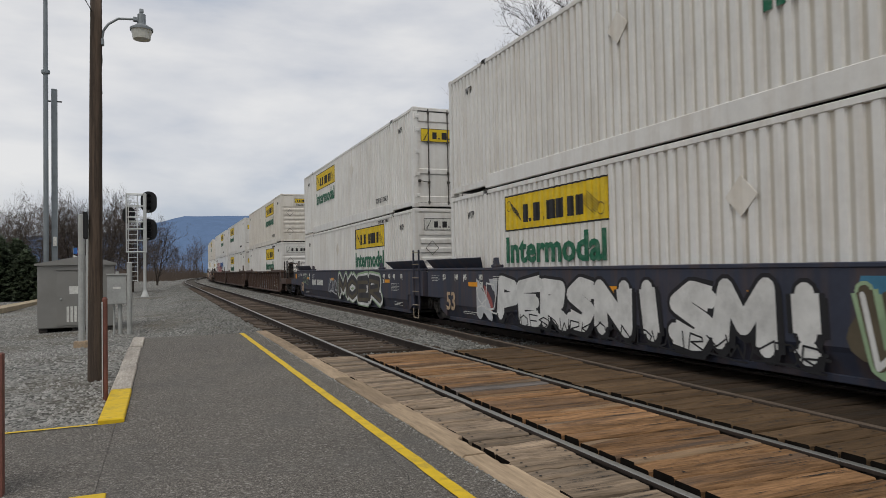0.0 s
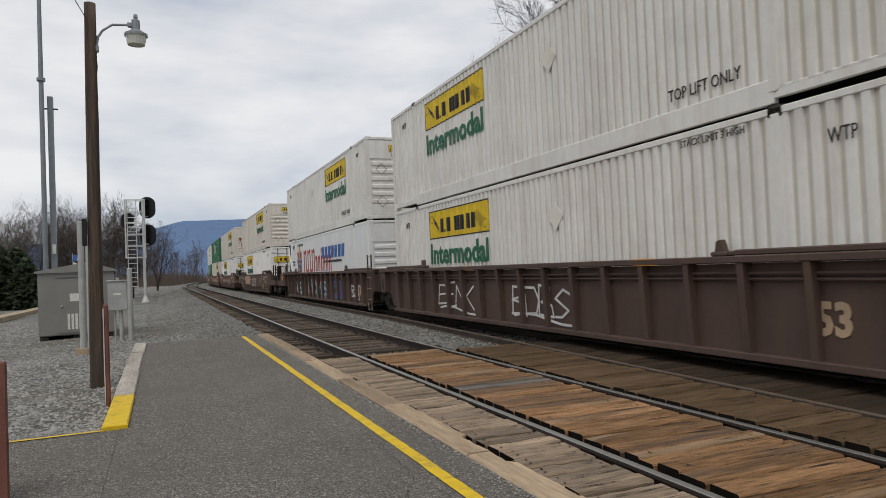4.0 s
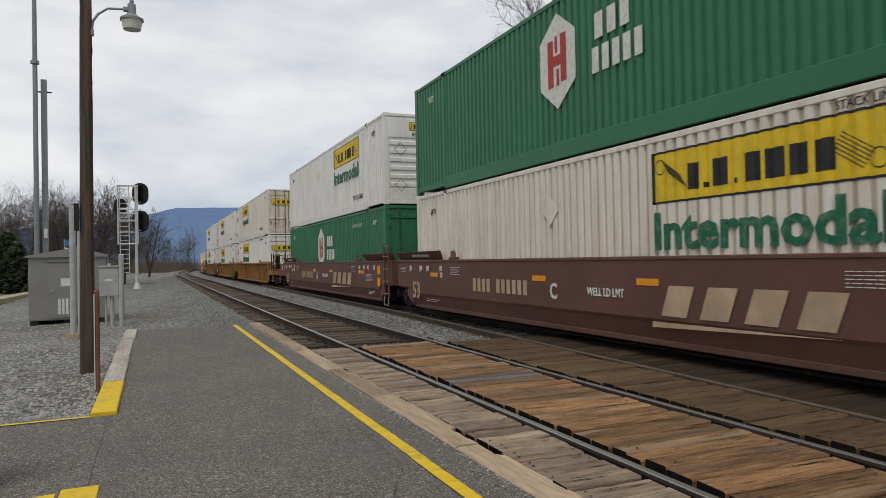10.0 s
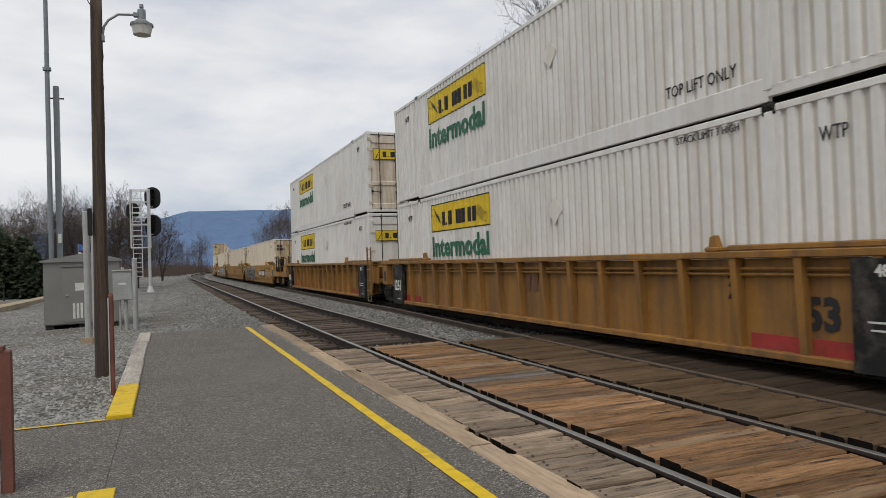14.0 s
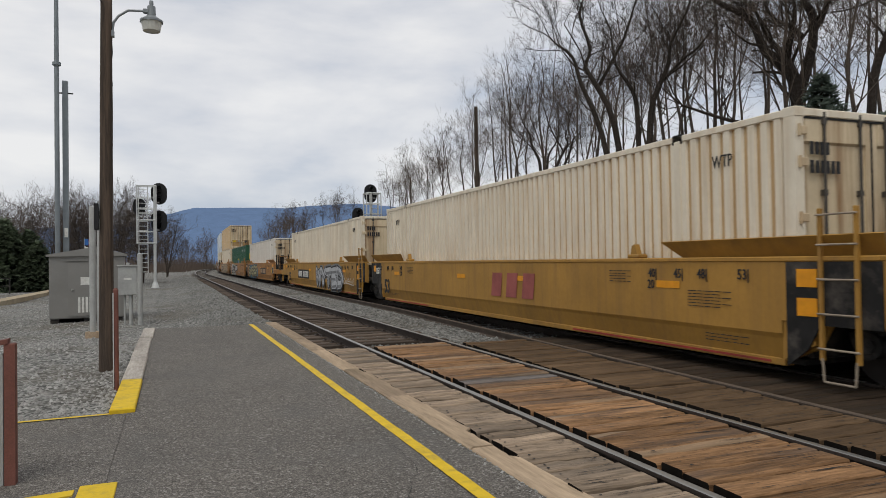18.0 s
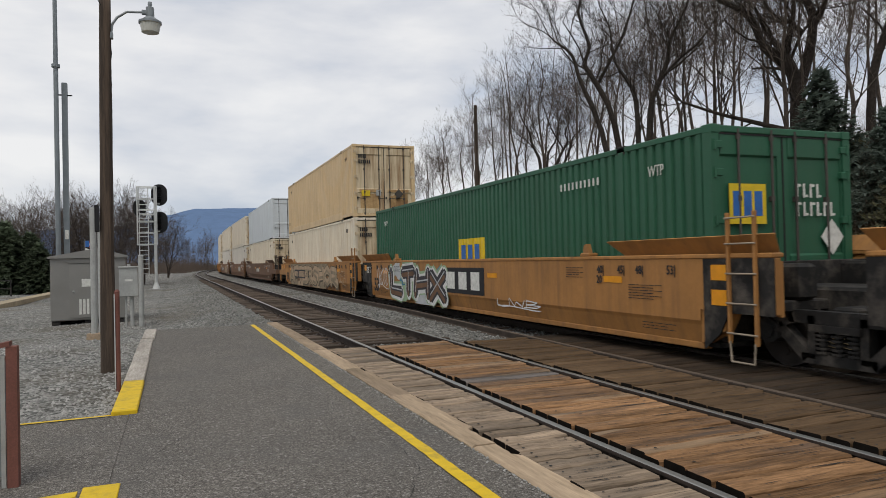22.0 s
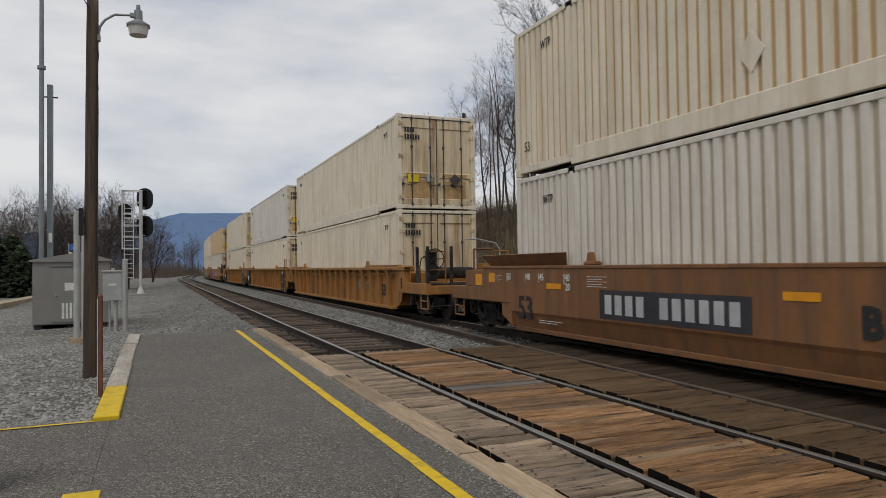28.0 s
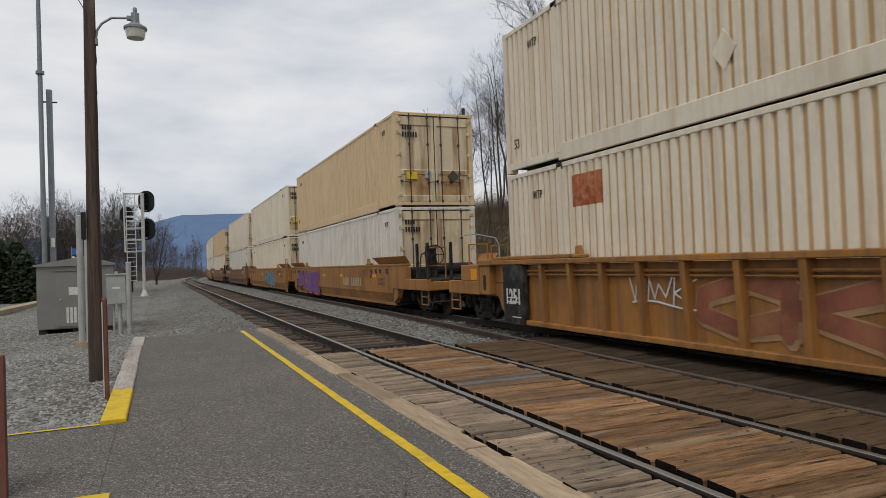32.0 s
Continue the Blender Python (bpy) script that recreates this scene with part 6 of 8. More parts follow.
def hub(unit, level, end):
    c = container("green", "dark green ribbed 53-foot container with a white hexagon mark", end, ink=M["white_paint"])
    yc, zc = 8.95, 1.75
    hexa = [(yc + 0.66 * math.sin(math.pi * k / 3), zc + 0.86 * math.cos(math.pi * k / 3)) for k in range(6)]
    part("hexagon", Geo().prism(hexa, "x", -HALF - 0.004, -HALF + 0.002), M["white_paint"], c)
    g = Geo()
    for a, b, z0, z1 in ((0.3, 0.12, -0.45, 0.4), (-0.12, -0.3, -0.4, 0.45), (0.12, -0.12, -0.08, 0.1), (0.06, -0.02, 0.15, 0.45), (0.02, -0.06, -0.45, -0.15)):
        g.box(-HALF - 0.01, -HALF - 0.005, yc + b, yc + a, zc + z0, zc + z1)
    part("hexagon_mark", g, M["red_ink"], c)
    plain_bars(c, 7.35, 2.0, 1.0, 0.42, M["white_paint"], 3, x=-HALF, name="name_bar")
    plain_bars(c, 7.25, 1.45, 1.35, 0.42, M["white_paint"], 5, x=-HALF, name="name_bar")
    stencil(c, "53'", 1.5, 0.5, 0.34, M["white_paint"], 0.9)
    if end != "door":
        part("hexagon", Geo().prism([(-0.75 + 0.2 * math.sin(math.pi * k / 3), 2.42 + 0.23 * math.cos(math.pi * k / 3)) for k in range(6)], "y", 0.006, 0.012), M["white_paint"], c)
        g = Geo()
        for i in range(5):
            g.box(-0.45 + i * 0.12, -0.36 + i * 0.12, 0.006, 0.012, 2.3, 2.52)
        part("name_mark", g, M["white_paint"], c)
        part("notice", Geo().box(-0.1, 0.55, 0.004, 0.01, 0.52, 0.75), M["white_paint"], c)
    else:
        g = Geo()
        for i in range(5):
            g.box(0.3 + i * 0.13, 0.4 + i * 0.13, 0.004, 0.009, 1.9, 2.12)
        part("code_mark", g, M["white_paint"], c)
    return place(c, unit, HIGH if level else LOW)


# containers, unit by unit
jb(0, 1, "wall")
jb(0, 0, "door")
jb(1, 1, "door")
jb(1, 0, "wall")
jb(2, 1, "wall", "offwhite")
jb(2, 0, "wall")
jb(3, 1, "door")
jb(3, 0, "door", "white")


def reefer(unit):
    c = container("reefer", "smooth white refrigerated container with red script bars and a crest", "wall", smooth=True, texts=False)
    x = -HALF - 0.004

    def upright(y, z0, z1, w):
        """A broad upright stroke with slanted, diamond-shaped ends."""
        return Geo().prism([(y, z0 - w * 0.5), (y - w * 0.55, z0), (y - w * 0.5, z1 - w * 0.3), (y - w * 0.75, z1), (y, z1 + w * 0.5), (y + w * 0.6, z1), (y + w * 0.5, z0 + w * 0.3), (y + w * 0.75, z0)], "x", x, x + 0.004)

    # red black-letter style marks: two tall ones with dots, then a row of lower ones
    y = 11.9
    for k, w in enumerate((0.8, 0.85, 0.8, 0.55, 0.55, 0.4, 0.55, 0.55, 0.6)):
        tall = k < 3
        z1 = 2.2 if tall or k in (5, 8) else 1.85
        for dy in (0.12, w - 0.2):
            part("script_stroke", upright(y - dy, 1.22, z1 if dy < 0.2 or k < 3 else min(z1, 1.85), 0.13 if tall else 0.1), M["red_ink"], c)
        part("script_stroke", Geo().prism([(y - 0.1, z1 - 0.08), (y - w + 0.2, z1 + 0.08), (y - w + 0.12, z1 - 0.04), (y - 0.1, z1 - 0.18)], "x", x - 0.002, x + 0.002), M["red_ink"], c)
        if k < 2:
            part("script_dot", Geo().prism([(y - w - 0.02, 1.12), (y - w + 0.07, 1.22), (y - w - 0.02, 1.32), (y - w - 0.11, 1.22)], "x", x, x + 0.004), M["red_ink"], c)
            y -= 0.12
        y -= w + 0.04
    yc = 13.05
    part("crest_shield", Geo().prism([(yc - 0.36, 1.78), (yc, 1.84), (yc + 0.36, 1.78), (yc + 0.36, 1.38), (yc + 0.2, 1.15), (yc, 1.05), (yc - 0.2, 1.15), (yc - 0.36, 1.38)], "x", x - 0.002, x + 0.003), M["blue_ink"], c, "blue shield")
    for dy, z in ((0.14, 1.6), (-0.14, 1.6), (0.0, 1.3)):
        part("crest_charge", Geo().prism([(yc + dy + 0.11, z - 0.06), (yc + dy + 0.06, z + 0.1), (yc + dy - 0.03, z + 0.06), (yc + dy - 0.1, z + 0.11), (yc + dy - 0.08, z - 0.09), (yc + dy, z - 0.03)], "x", x - 0.005, x - 0.003), M["sign_yellow"], c)
    for sy in (-1, 1):
        part("crest_mantle", Geo().prism([(yc + sy * p, q) for p, q in ((0.38, 1.2), (0.5, 1.1), (0.62, 1.35), (0.52, 1.5), (0.66, 1.75), (0.52, 1.9), (0.6, 2.15), (0.4, 2.3), (0.3, 2.1), (0.2, 2.2), (0.16, 1.9), (0.4, 1.84))], "x", x - 0.002, x + 0.003), M["red_ink"], c, "red and gold mantling")
        part("crest_scroll", Geo().prism([(yc + sy * p, q) for p, q in ((0.42, 1.3), (0.48, 1.25), (0.5, 1.45), (0.44, 1.7), (0.52, 2.05), (0.44, 2.1), (0.38, 1.75))], "x", x - 0.004, x - 0.0025), M["sign_yellow"], c)
    part("crest_helm", Geo().prism([(yc - 0.16, 1.86), (yc + 0.16, 1.86), (yc + 0.18, 2.1), (yc + 0.08, 2.22), (yc - 0.08, 2.22), (yc - 0.18, 2.1)], "x", x - 0.005, x - 0.003), M["galv"], c)
    part("crest_crown", Geo().prism([(yc - 0.13, 2.22), (yc + 0.13, 2.22), (yc + 0.17, 2.4), (yc + 0.08, 2.34), (yc + 0.05, 2.55), (yc - 0.03, 2.6), (yc - 0.08, 2.36), (yc - 0.16, 2.42)], "x", x - 0.005, x - 0.003), M["sign_yellow"], c)
    plain_bars(c, 5.6, 2.0, 4.2, 0.5, M["blue_ink"], 7, x=-HALF - 0.002, name="name_bar", slant=0.12)
    plain_bars(c, 5.6, 1.6, 3.2, 0.1, M["black_ink"], 22, x=-HALF - 0.002, name="name_bar")
    stencil(c, "STACK LIMIT 3 HIGH", 12.8, 2.55, 0.14, M["black_ink"], 0.85, x=-HALF - 0.004)
    stencil(c, "WTP", 14.7, 2.5, 0.18, M["black_ink"], 0.8, x=-HALF - 0.004)
    stencil(c, "(LB) 13230", 14.6, 1.57, 0.1, M["black_ink"], 0.85, x=-HALF - 0.004)
    g = Geo().prism([(14.28, 2.36), (14.24, 2.36), (14.24, 2.56), (14.15, 2.5), (14.26, 2.68), (14.37, 2.5), (14.28, 2.56)], "x", x - 0.002, x + 0.002)
    part("arrow", g, M["black_ink"], c)
    # Dark panel laid on the wall in place of the open bay's shade.
    part("generator_bay", Geo().box(x - 0.004, x + 0.03, LEN - 0.85, LEN - 0.16, 0.25, 2.7), M["rod_dark"], c, "dark panel standing in for the shade of an open end bay")
    part("bay_post", Geo().box(x - 0.03, x + 0.02, LEN - 0.94, LEN - 0.82, 0.15, 2.8, 0.01), BOX["reefer"], c)
    part("bay_brace", Geo().tube((x - 0.02, LEN - 0.2, 2.6), (x - 0.02, LEN - 0.82, 1.35), 0.035, n=8), BOX["reefer"], c)
    for yy in (LEN - POST - 0.12, LEN - POST + 0.12):
        rivet = cached("rivet", lambda: Geo().tube((-0.004, 0, 0), (0.002, 0, 0), 0.012, 0.012, 6).mesh("rivet", M["galv"]))
        for k in range(10):
            part("rivet", rivet, None, c, at=pose(x - 0.006, yy, 0.35 + k * 0.25))
    stencil(c, "TARE WEIGHT", 14.65, 1.72, 0.1, M["black_ink"], 0.85, x=-HALF - 0.004)
    return place(c, unit, LOW)


jb(4, 1, "wall")
reefer(4)
jb(5, 1, "wall", "offwhite")
jb(5, 0, "door", "bright")
jb(6, 1, "wall", "offwhite")
jb(6, 0, "door", "bright")
hub(7, 1, "wall")
jb(7, 0, "wall", "offwhite")
jb(8, 1, "wall")
hub(8, 0, "door")
jb(9, 1, "door", "offwhite", True)
jb(9, 0, "door")
jb(10, 1, "door")
jb(10, 0, "door")
jb(11, 1, "door", "white", True)
jb(11, 0, "door")
ups(12, 0, "cream", False)
ups(13, 0, "cream", False)
ups(14, 0, "cream", False)
ups(15, 0, "offwhite", False)


def emp(unit):
    c = container("deepgreen", "bright green ribbed 53-foot container with a yellow square mark", "door", ink=M["white_paint"])
    yc = 8.0
    part("mark", skin(yc - 0.75, yc + 0.75, 0.75, 1.65, 0.004), M["sign_yellow"], c)
    plain_bars(c, yc, 1.2, 1.2, 0.6, M["blue_ink"], 3, x=-HALF)
    stencil(c, "53'", 1.5, 0.42, 0.34, M["white_paint"], 0.9)
    part("mark", Geo().box(-1.0, -0.35, 0.0, 0.008, 1.55, 2.1), M["sign_yellow"], c)
    g = Geo()
    for i in range(3):
        g.box(-0.94 + i * 0.19, -0.8 + i * 0.19, -0.004, -0.001, 1.66, 2.0)
    part("mark_sign", g, M["blue_ink"], c)
    g = Geo()
    for z, n in ((2.02, 4), (1.76, 6)):
        for i in range(n):
            g.box(0.22 + i * 0.13, 0.255 + i * 0.13, -0.002, 0.006, z - 0.1, z + 0.1).box(0.22 + i * 0.13, 0.31 + i * 0.13, -0.002, 0.006, z + 0.075 * (-1) ** i - 0.018, z + 0.075 * (-1) ** i + 0.018)
    part("code_mark", g, M["white_paint"], c)
    part("diamond_placard", Geo().prism([(0.9, 1.1), (1.12, 1.36), (0.9, 1.62), (0.68, 1.36)], "y", 0.0, 0.008), M["white_paint"], c)
    return place(c, unit, LOW)


emp(16)
ups(17, 1, "tan")
ups(17, 0, "cream", False)
place(container("bluewhite", "smooth pale blue-white 53-foot container with double doors", "door", smooth=True, texts=False), 18, HIGH)
ups(18, 0, "cream", False)
ups(19, 1, "cream")
ups(19, 0, "offwhite", False)
ups(20, 1, "cream")
ups(20, 0, "offwhite", False)
ups(21, 1, "cream")
ups(21, 0, "cream", False)
ups(22, 1, "offwhite")
ups(22, 0, "cream", True)
ups(23, 1, "cream")
ups(23, 0, "cream", False, patch=True)
for u in range(24, 30):
    ups(u, 1, "tan" if u % 3 == 0 else "cream")
    ups(u, 0, "cream" if u % 2 else "offwhite", False)

# ---- cars ----
KINDS = {0: ("navy", False), 1: ("navy", False), 2: ("brown", True), 3: ("brown", True), 4: ("brown", True), 5: ("feather", False), 6: ("maroon", False), 7: ("maroon", False), 8: ("maroon", False), 9: ("ochre", True), 10: ("ochre", True), 11: ("ochre", True),
         12: ("yellow", False), 13: ("yellow", False), 14: ("yellow", False), 15: ("amber", False), 16: ("amber", False), 17: ("amber", False), 18: ("grimy", False), 19: ("rusty", False), 20: ("rusty", False), 21: ("orange", True), 22: ("orange", True), 23: ("orange", True),
         24: ("orange", False), 25: ("orange", False), 26: ("rusty", False), 27: ("rusty", False), 28: ("ochre", False), 29: ("ochre", False)}
FIRST, LAST = {2, 5, 6, 9, 12, 15, 18, 21, 24, 27}, {1, 4, 5, 8, 11, 14, 17, 20, 23, 26, 29}
CAR_WORDS = dict(navy="dark navy smooth-sided well car with graffiti", brown="dark brown ribbed well car with white graffiti", feather="reddish brown smooth-sided well car with a sprayed tag", maroon="maroon smooth-sided well car with white stencils",
                 ochre="ochre yellow well car, dirty and scraped", yellow="mustard yellow smooth-sided well car", amber="faded orange smooth-sided well car with graffiti", grimy="sooty brown well car with faded paint", rusty="weathered red-brown smooth-sided well car", orange="faded orange well car with rust stains")
CARS = {}
for u, (paint, ribbed) in KINDS.items():
    car = well_car(paint, CAR_WORDS[paint], ribbed, u in FIRST, u in LAST, guides=True, dark_end=u in (12, 13, 14, 15, 16, 17, 19, 20))
    ink = M["black_ink"] if paint in ("yellow", "ochre", "orange", "amber") else M["white_paint"]
    if not ribbed:
        car_marks(car, ink)
        pale = paint in ("navy", "maroon", "feather")
        part("lettering", letters("53", 0.44, M["graf_tan"] if pale else M["black_ink"], 0.012, 0.95), None, car, at=pose(-SIDE_X - 0.012, 15.75 if pale else 15.5, 0.92))
        reflectors(car, (1.98, 6.4, 9.4, 14.48), 1.37)
        if paint == "maroon":
            word = part("lettering", letters("S-2054-11 REEFER CLEARANCE", 0.085, M["white_paint"], 0.002, 0.8), None, car, at=pose(-SIDE_X + 0.055, 15.6, 1.845, 0, -37.7, 0))
    else:
        part("lettering", letters("53", 0.36, M["black_ink"] if paint != "brown" else M["graf_tan"], 0.02, 0.92), None, car, at=pose(-SIDE_X + 0.14, 1.3, 1.0))
        reflectors(car, (4.2, 10.4), 1.695)
        if u in (10, 22, 23, 11):
            for y in (0.42, LEN - 0.45):
                part("end_panel", Geo().box(-SIDE_X - 0.008, -SIDE_X + 0.09, y - 0.42, y + 0.42, 0.46, 1.63, 0.008), M["steel_dark"], car, "black stencil panel")
                tagged(part("notice_line", Geo().box(-SIDE_X - 0.012, -SIDE_X - 0.008, y - 0.25, y + 0.25, 0.98, 1.0).box(-SIDE_X - 0.012, -SIDE_X - 0.008, y - 0.22, y + 0.22, 0.9, 0.92).box(-SIDE_X - 0.012, -SIDE_X - 0.008, y - 0.3, y + 0.05, 0.6, 0.62), M["white_paint"], car), kind="stuff")
            part("lettering", letters("48  5", 0.12, M["white_paint"], 0.005, 0.9), None, car, at=pose(-SIDE_X - 0.012, 0.42, 1.5))
            part("lettering", letters("1251", 0.3, M["white_paint"], 0.012, 0.8), None, car, at=pose(-SIDE_X - 0.012, LEN - 0.45, 1.0))
    CARS[u] = place(car, u, BODY)

for u in (12, 13, 15, 16, 19):
    part("lettering", letters("125 T", 0.2, M["white_paint"], 0.008, 0.85), None, CARS[u], at=pose(-SIDE_X - 0.012, LEN + 0.35, 1.42))

for u in (9, 10, 11):
    for y0, y1 in ((0.2, 2.3), (LEN - 2.0, LEN - 0.2)):
        part("red_stripe", Geo().box(-SIDE_X + 0.135, -SIDE_X + 0.149, y0, y1, 0.56, 0.74), M["sill_red"], CARS[u], "red warning stripe")
    part("lettering", letters("20", 0.15, M["black_ink"], 0.006, 0.9), None, CARS[u], at=pose(-SIDE_X + 0.135, 2.55, 1.36))
    part("lettering", letters("40", 0.15, M["black_ink"], 0.006, 0.9), None, CARS[u], at=pose(-SIDE_X + 0.135, 2.55, 1.16))
    plain_bars(CARS[u], 7.6, 1.25, 0.85, 0.34, M["graf_brown"], 3, x=-SIDE_X + 0.142, name="emblem_bar", slant=0.06)
for u in (12, 13, 14):
    for y0, y1 in ((0.3, 4.6), (LEN - 4.2, LEN - 0.3)):
        part("red_stripe", Geo().box(-SIDE_X + 0.078, -SIDE_X + 0.088, y0, y1, 0.5, 0.525), M["sill_red"], CARS[u], "thin dark red stripe")
scrawl(CARS[12], 0.35, 2.9, 1.0, 1.32, M["graf_white"], 43, 9, 0.011)
for u in (12, 15):
    # framed information plate at the leading end
    plate = part("information_plate", Geo().box(-SIDE_X - 0.012, -SIDE_X - 0.004, -1.0, -0.42, 1.06, 1.4, 0.003), M["steel_dark"], CARS[u], "dark information plate in a pale frame")
    for y0, y1, z0, z1 in ((-1.04, -0.38, 1.4, 1.43), (-1.04, -0.38, 1.03, 1.06), (-1.04, -1.0, 1.06, 1.4), (-0.42, -0.38, 1.06, 1.4)):
        part("plate_frame", Geo().box(-SIDE_X - 0.016, -SIDE_X - 0.004, y0, y1, z0, z1), M["galv"], plate)
    for y0, y1, z0, z1 in ((-0.98, -0.44, 1.185, 1.195), (-0.72, -0.71, 1.195, 1.38), (-0.62, -0.46, 1.3, 1.315), (-0.64, -0.46, 1.1, 1.12)):
        part("plate_line", Geo().box(-SIDE_X - 0.0145, -SIDE_X - 0.0125, y0, y1, z0, z1), M["white_paint"], plate)
    part("yellow_placard", Geo().box(-SIDE_X - 0.008, -SIDE_X - 0.002, -0.18, 0.0, 1.05, 1.24), M["sign_yellow"], CARS[u])
    part("reflector", Geo().box(-SIDE_X - 0.012, -SIDE_X - 0.006, -1.02, -0.42, 1.46, 1.64), M["orange_reflector"], CARS[u])
for u in (6, 7, 8):
    for z in (1.45, 1.08):
        part("reflector", cached("tall_square", lambda: Geo().box(-0.003, 0, -0.15, 0.15, -0.13, 0.13).mesh("reflector", M["orange_reflector"])), None, CARS[u], at=pose(-SIDE_X - 0.008, 0.12, z))

# graffiti and plates
INSET = -SIDE_X + 0.14
wild(CARS[0], "PERSNISM!", 5.4, 13.2, 0.62, 1.54, M["graf_white"], M["graf_black"], 1, label="fat white letter with a black outline", fat=0.14, line=0.055)
for k in range(7):
    scrawl(CARS[0], 5.6 + k * 1.06, 6.6 + k * 1.06, 0.56, 0.86, M["graf_black"], 80 + k, 3, 0.012, -SIDE_X - 0.016)
patches(CARS[0], 13.2, 14.3, 0.6, 1.5, (M["graf_silver"], M["graf_pink"], M["graf_silver"]), 8, 3)
scrawl(CARS[0], 13.3, 14.3, 0.8, 1.5, M["graf_white"], 9, 2, 0.018)
patches(CARS[0], 1.0, 5.4, 0.55, 1.6, (M["graf_blue"], M["graf_olive"], M["graf_green"], M["graf_blue"]), 3, 6)
wild(CARS[0], "WKX", 1.2, 5.2, 0.62, 1.5, M["graf_olive"], M["graf_green"], 33, fat=0.07, line=0.045, second=M["graf_white"])
wild(CARS[1], "MOER", 2.6, 8.3, 0.62, 1.54, M["graf_coal"], M["graf_white"], 2, M["graf_green"], label="fat dark letter with a white outline", fat=0.15, line=0.06, second=M["graf_olive"])
plain_bars(CARS[1], 12.3, 1.2, 2.3, 0.24, M["white_paint"], 11)
scrawl(CARS[1], 14.3, 15.7, 1.1, 1.6, M["graf_green"], 3, 4)
scrawl(CARS[1], 8.6, 10.0, 0.8, 1.4, M["graf_silver"], 13, 4, 0.022)
wild(CARS[2], "NLUS", 5.9, 10.6, 0.62, 1.45, M["graf_coal"], M["graf_silver"], 31, x=INSET, fat=0.1, line=0.018, second=M["graf_grey"])
scrawl(CARS[2], 11.6, 13.4, 0.85, 1.4, M["graf_white"], 61, 4, 0.012, -SIDE_X + 0.135)
scrawl(CARS[2], 0.9, 2.6, 0.75, 1.4, M["graf_white"], 62, 4, 0.016, -SIDE_X + 0.135)
plain_bars(CARS[2], 5.0, 1.22, 0.8, 0.32, M["graf_tan"], 2, x=INSET, name="emblem_bar", slant=0.05)
plain_bars(CARS[2], 3.7, 1.22, 0.75, 0.26, M["graf_tan"], 3, x=INSET)
for a, b, sd in ((10.4, 12.6, 3), (6.4, 8.6, 14)):
    scrawl(CARS[3], a, b, 0.65, 1.4, M["graf_white"], sd, 4, 0.024, -SIDE_X + 0.135)
plain_bars(CARS[2], 6.8, 1.69, 0.8, 0.1, M["white_paint"], 9)
wild(CARS[4], "ALEX", 11.9, 13.9, 0.68, 1.32, M["graf_silver"], M["graf_blue"], 5, x=INSET, fat=0.05, line=0.025, shine=M["graf_white"])
wild(CARS[4], "MOMS", 6.5, 10.6, 0.62, 1.4, M["graf_silver"], M["graf_coal"], 6, M["graf_red"], INSET, fat=0.09, line=0.03, second=M["graf_blue"], shine=M["graf_white"])
wild(CARS[4], "OB", 3.9, 5.4, 0.65, 1.35, M["graf_purple"], M["graf_blue"], 16, x=INSET, fat=0.06, line=0.03, shine=M["graf_silver"])
scrawl(CARS[4], 1.3, 2.4, 0.7, 1.3, M["graf_white"], 17, 2, 0.03, -SIDE_X + 0.135)
scrawl(CARS[5], 6.4, 8.6, 0.85, 1.5, M["graf_white"], 5, 6, 0.02)
scrawl(CARS[5], 3.4, 4.6, 1.1, 1.5, M["graf_tan"], 6, 4, 0.01)
part("lettering", letters("53", 0.36, M["graf_tan"], 0.02, 0.92), None, CARS[5], at=pose(-SIDE_X - 0.012, 2.5, 0.85))
part("paint_patch", Geo().prism([(9.9, 1.0), (13.0, 0.96), (13.2, 1.3), (13.1, 1.6), (9.8, 1.62)], "x", -SIDE_X - 0.006, -SIDE_X - 0.002), M["graf_tan"], CARS[5], "pale painted-over patch")
for u in (6, 7, 8):
    plain_bars(CARS[u], 4.75, 1.12, 2.9, 0.42, M["graf_tan"], 4, name="emblem_bar", slant=0.16)
    part("emblem_stroke", Geo().prism([(6.3, 0.82), (6.3, 0.74), (3.4, 0.84)], "x", -SIDE_X - 0.012, -SIDE_X - 0.004), M["graf_tan"], CARS[u])
    plain_bars(CARS[u], 11.0, 1.18, 2.45, 0.28, M["graf_tan"], 11)
    part("lettering", letters({6: "B", 7: "C", 8: "A"}[u], 0.28, M["white_paint"], 0.01, 0.9), None, CARS[u], at=pose(-SIDE_X - 0.012, 8.9, 1.14))
    part("lettering", letters("WELL LD LMT", 0.13, M["white_paint"], 0.004, 0.85), None, CARS[u], at=pose(-SIDE_X - 0.012, 7.4, 1.18))
for u in (12, 14):
    if u == 12:
        plain_bars(CARS[u], 4.8, 1.15, 2.9, 0.3, M["white_paint"], 11, M["graf_black"])
    part("lettering", letters("A", 0.24, M["black_ink"], 0.012, 0.9), None, CARS[u], at=pose(-SIDE_X - 0.012, 7.3, 1.2))
wild(CARS[12], "PBFNK", 8.9, 14.5, 0.62, 1.54, M["graf_grey"], M["graf_black"], 11, M["graf_silver"], label="grey sprayed letter with a black outline", fat=0.14, line=0.04, second=M["graf_coal"], shine=M["graf_green"])
scrawl(CARS[12], 14.0, 14.9, 0.7, 1.2, M["graf_green"], 51, 2, 0.02)
plain_bars(CARS[14], 11.2, 1.14, 2.9, 0.3, M["white_paint"], 11, M["graf_black"])
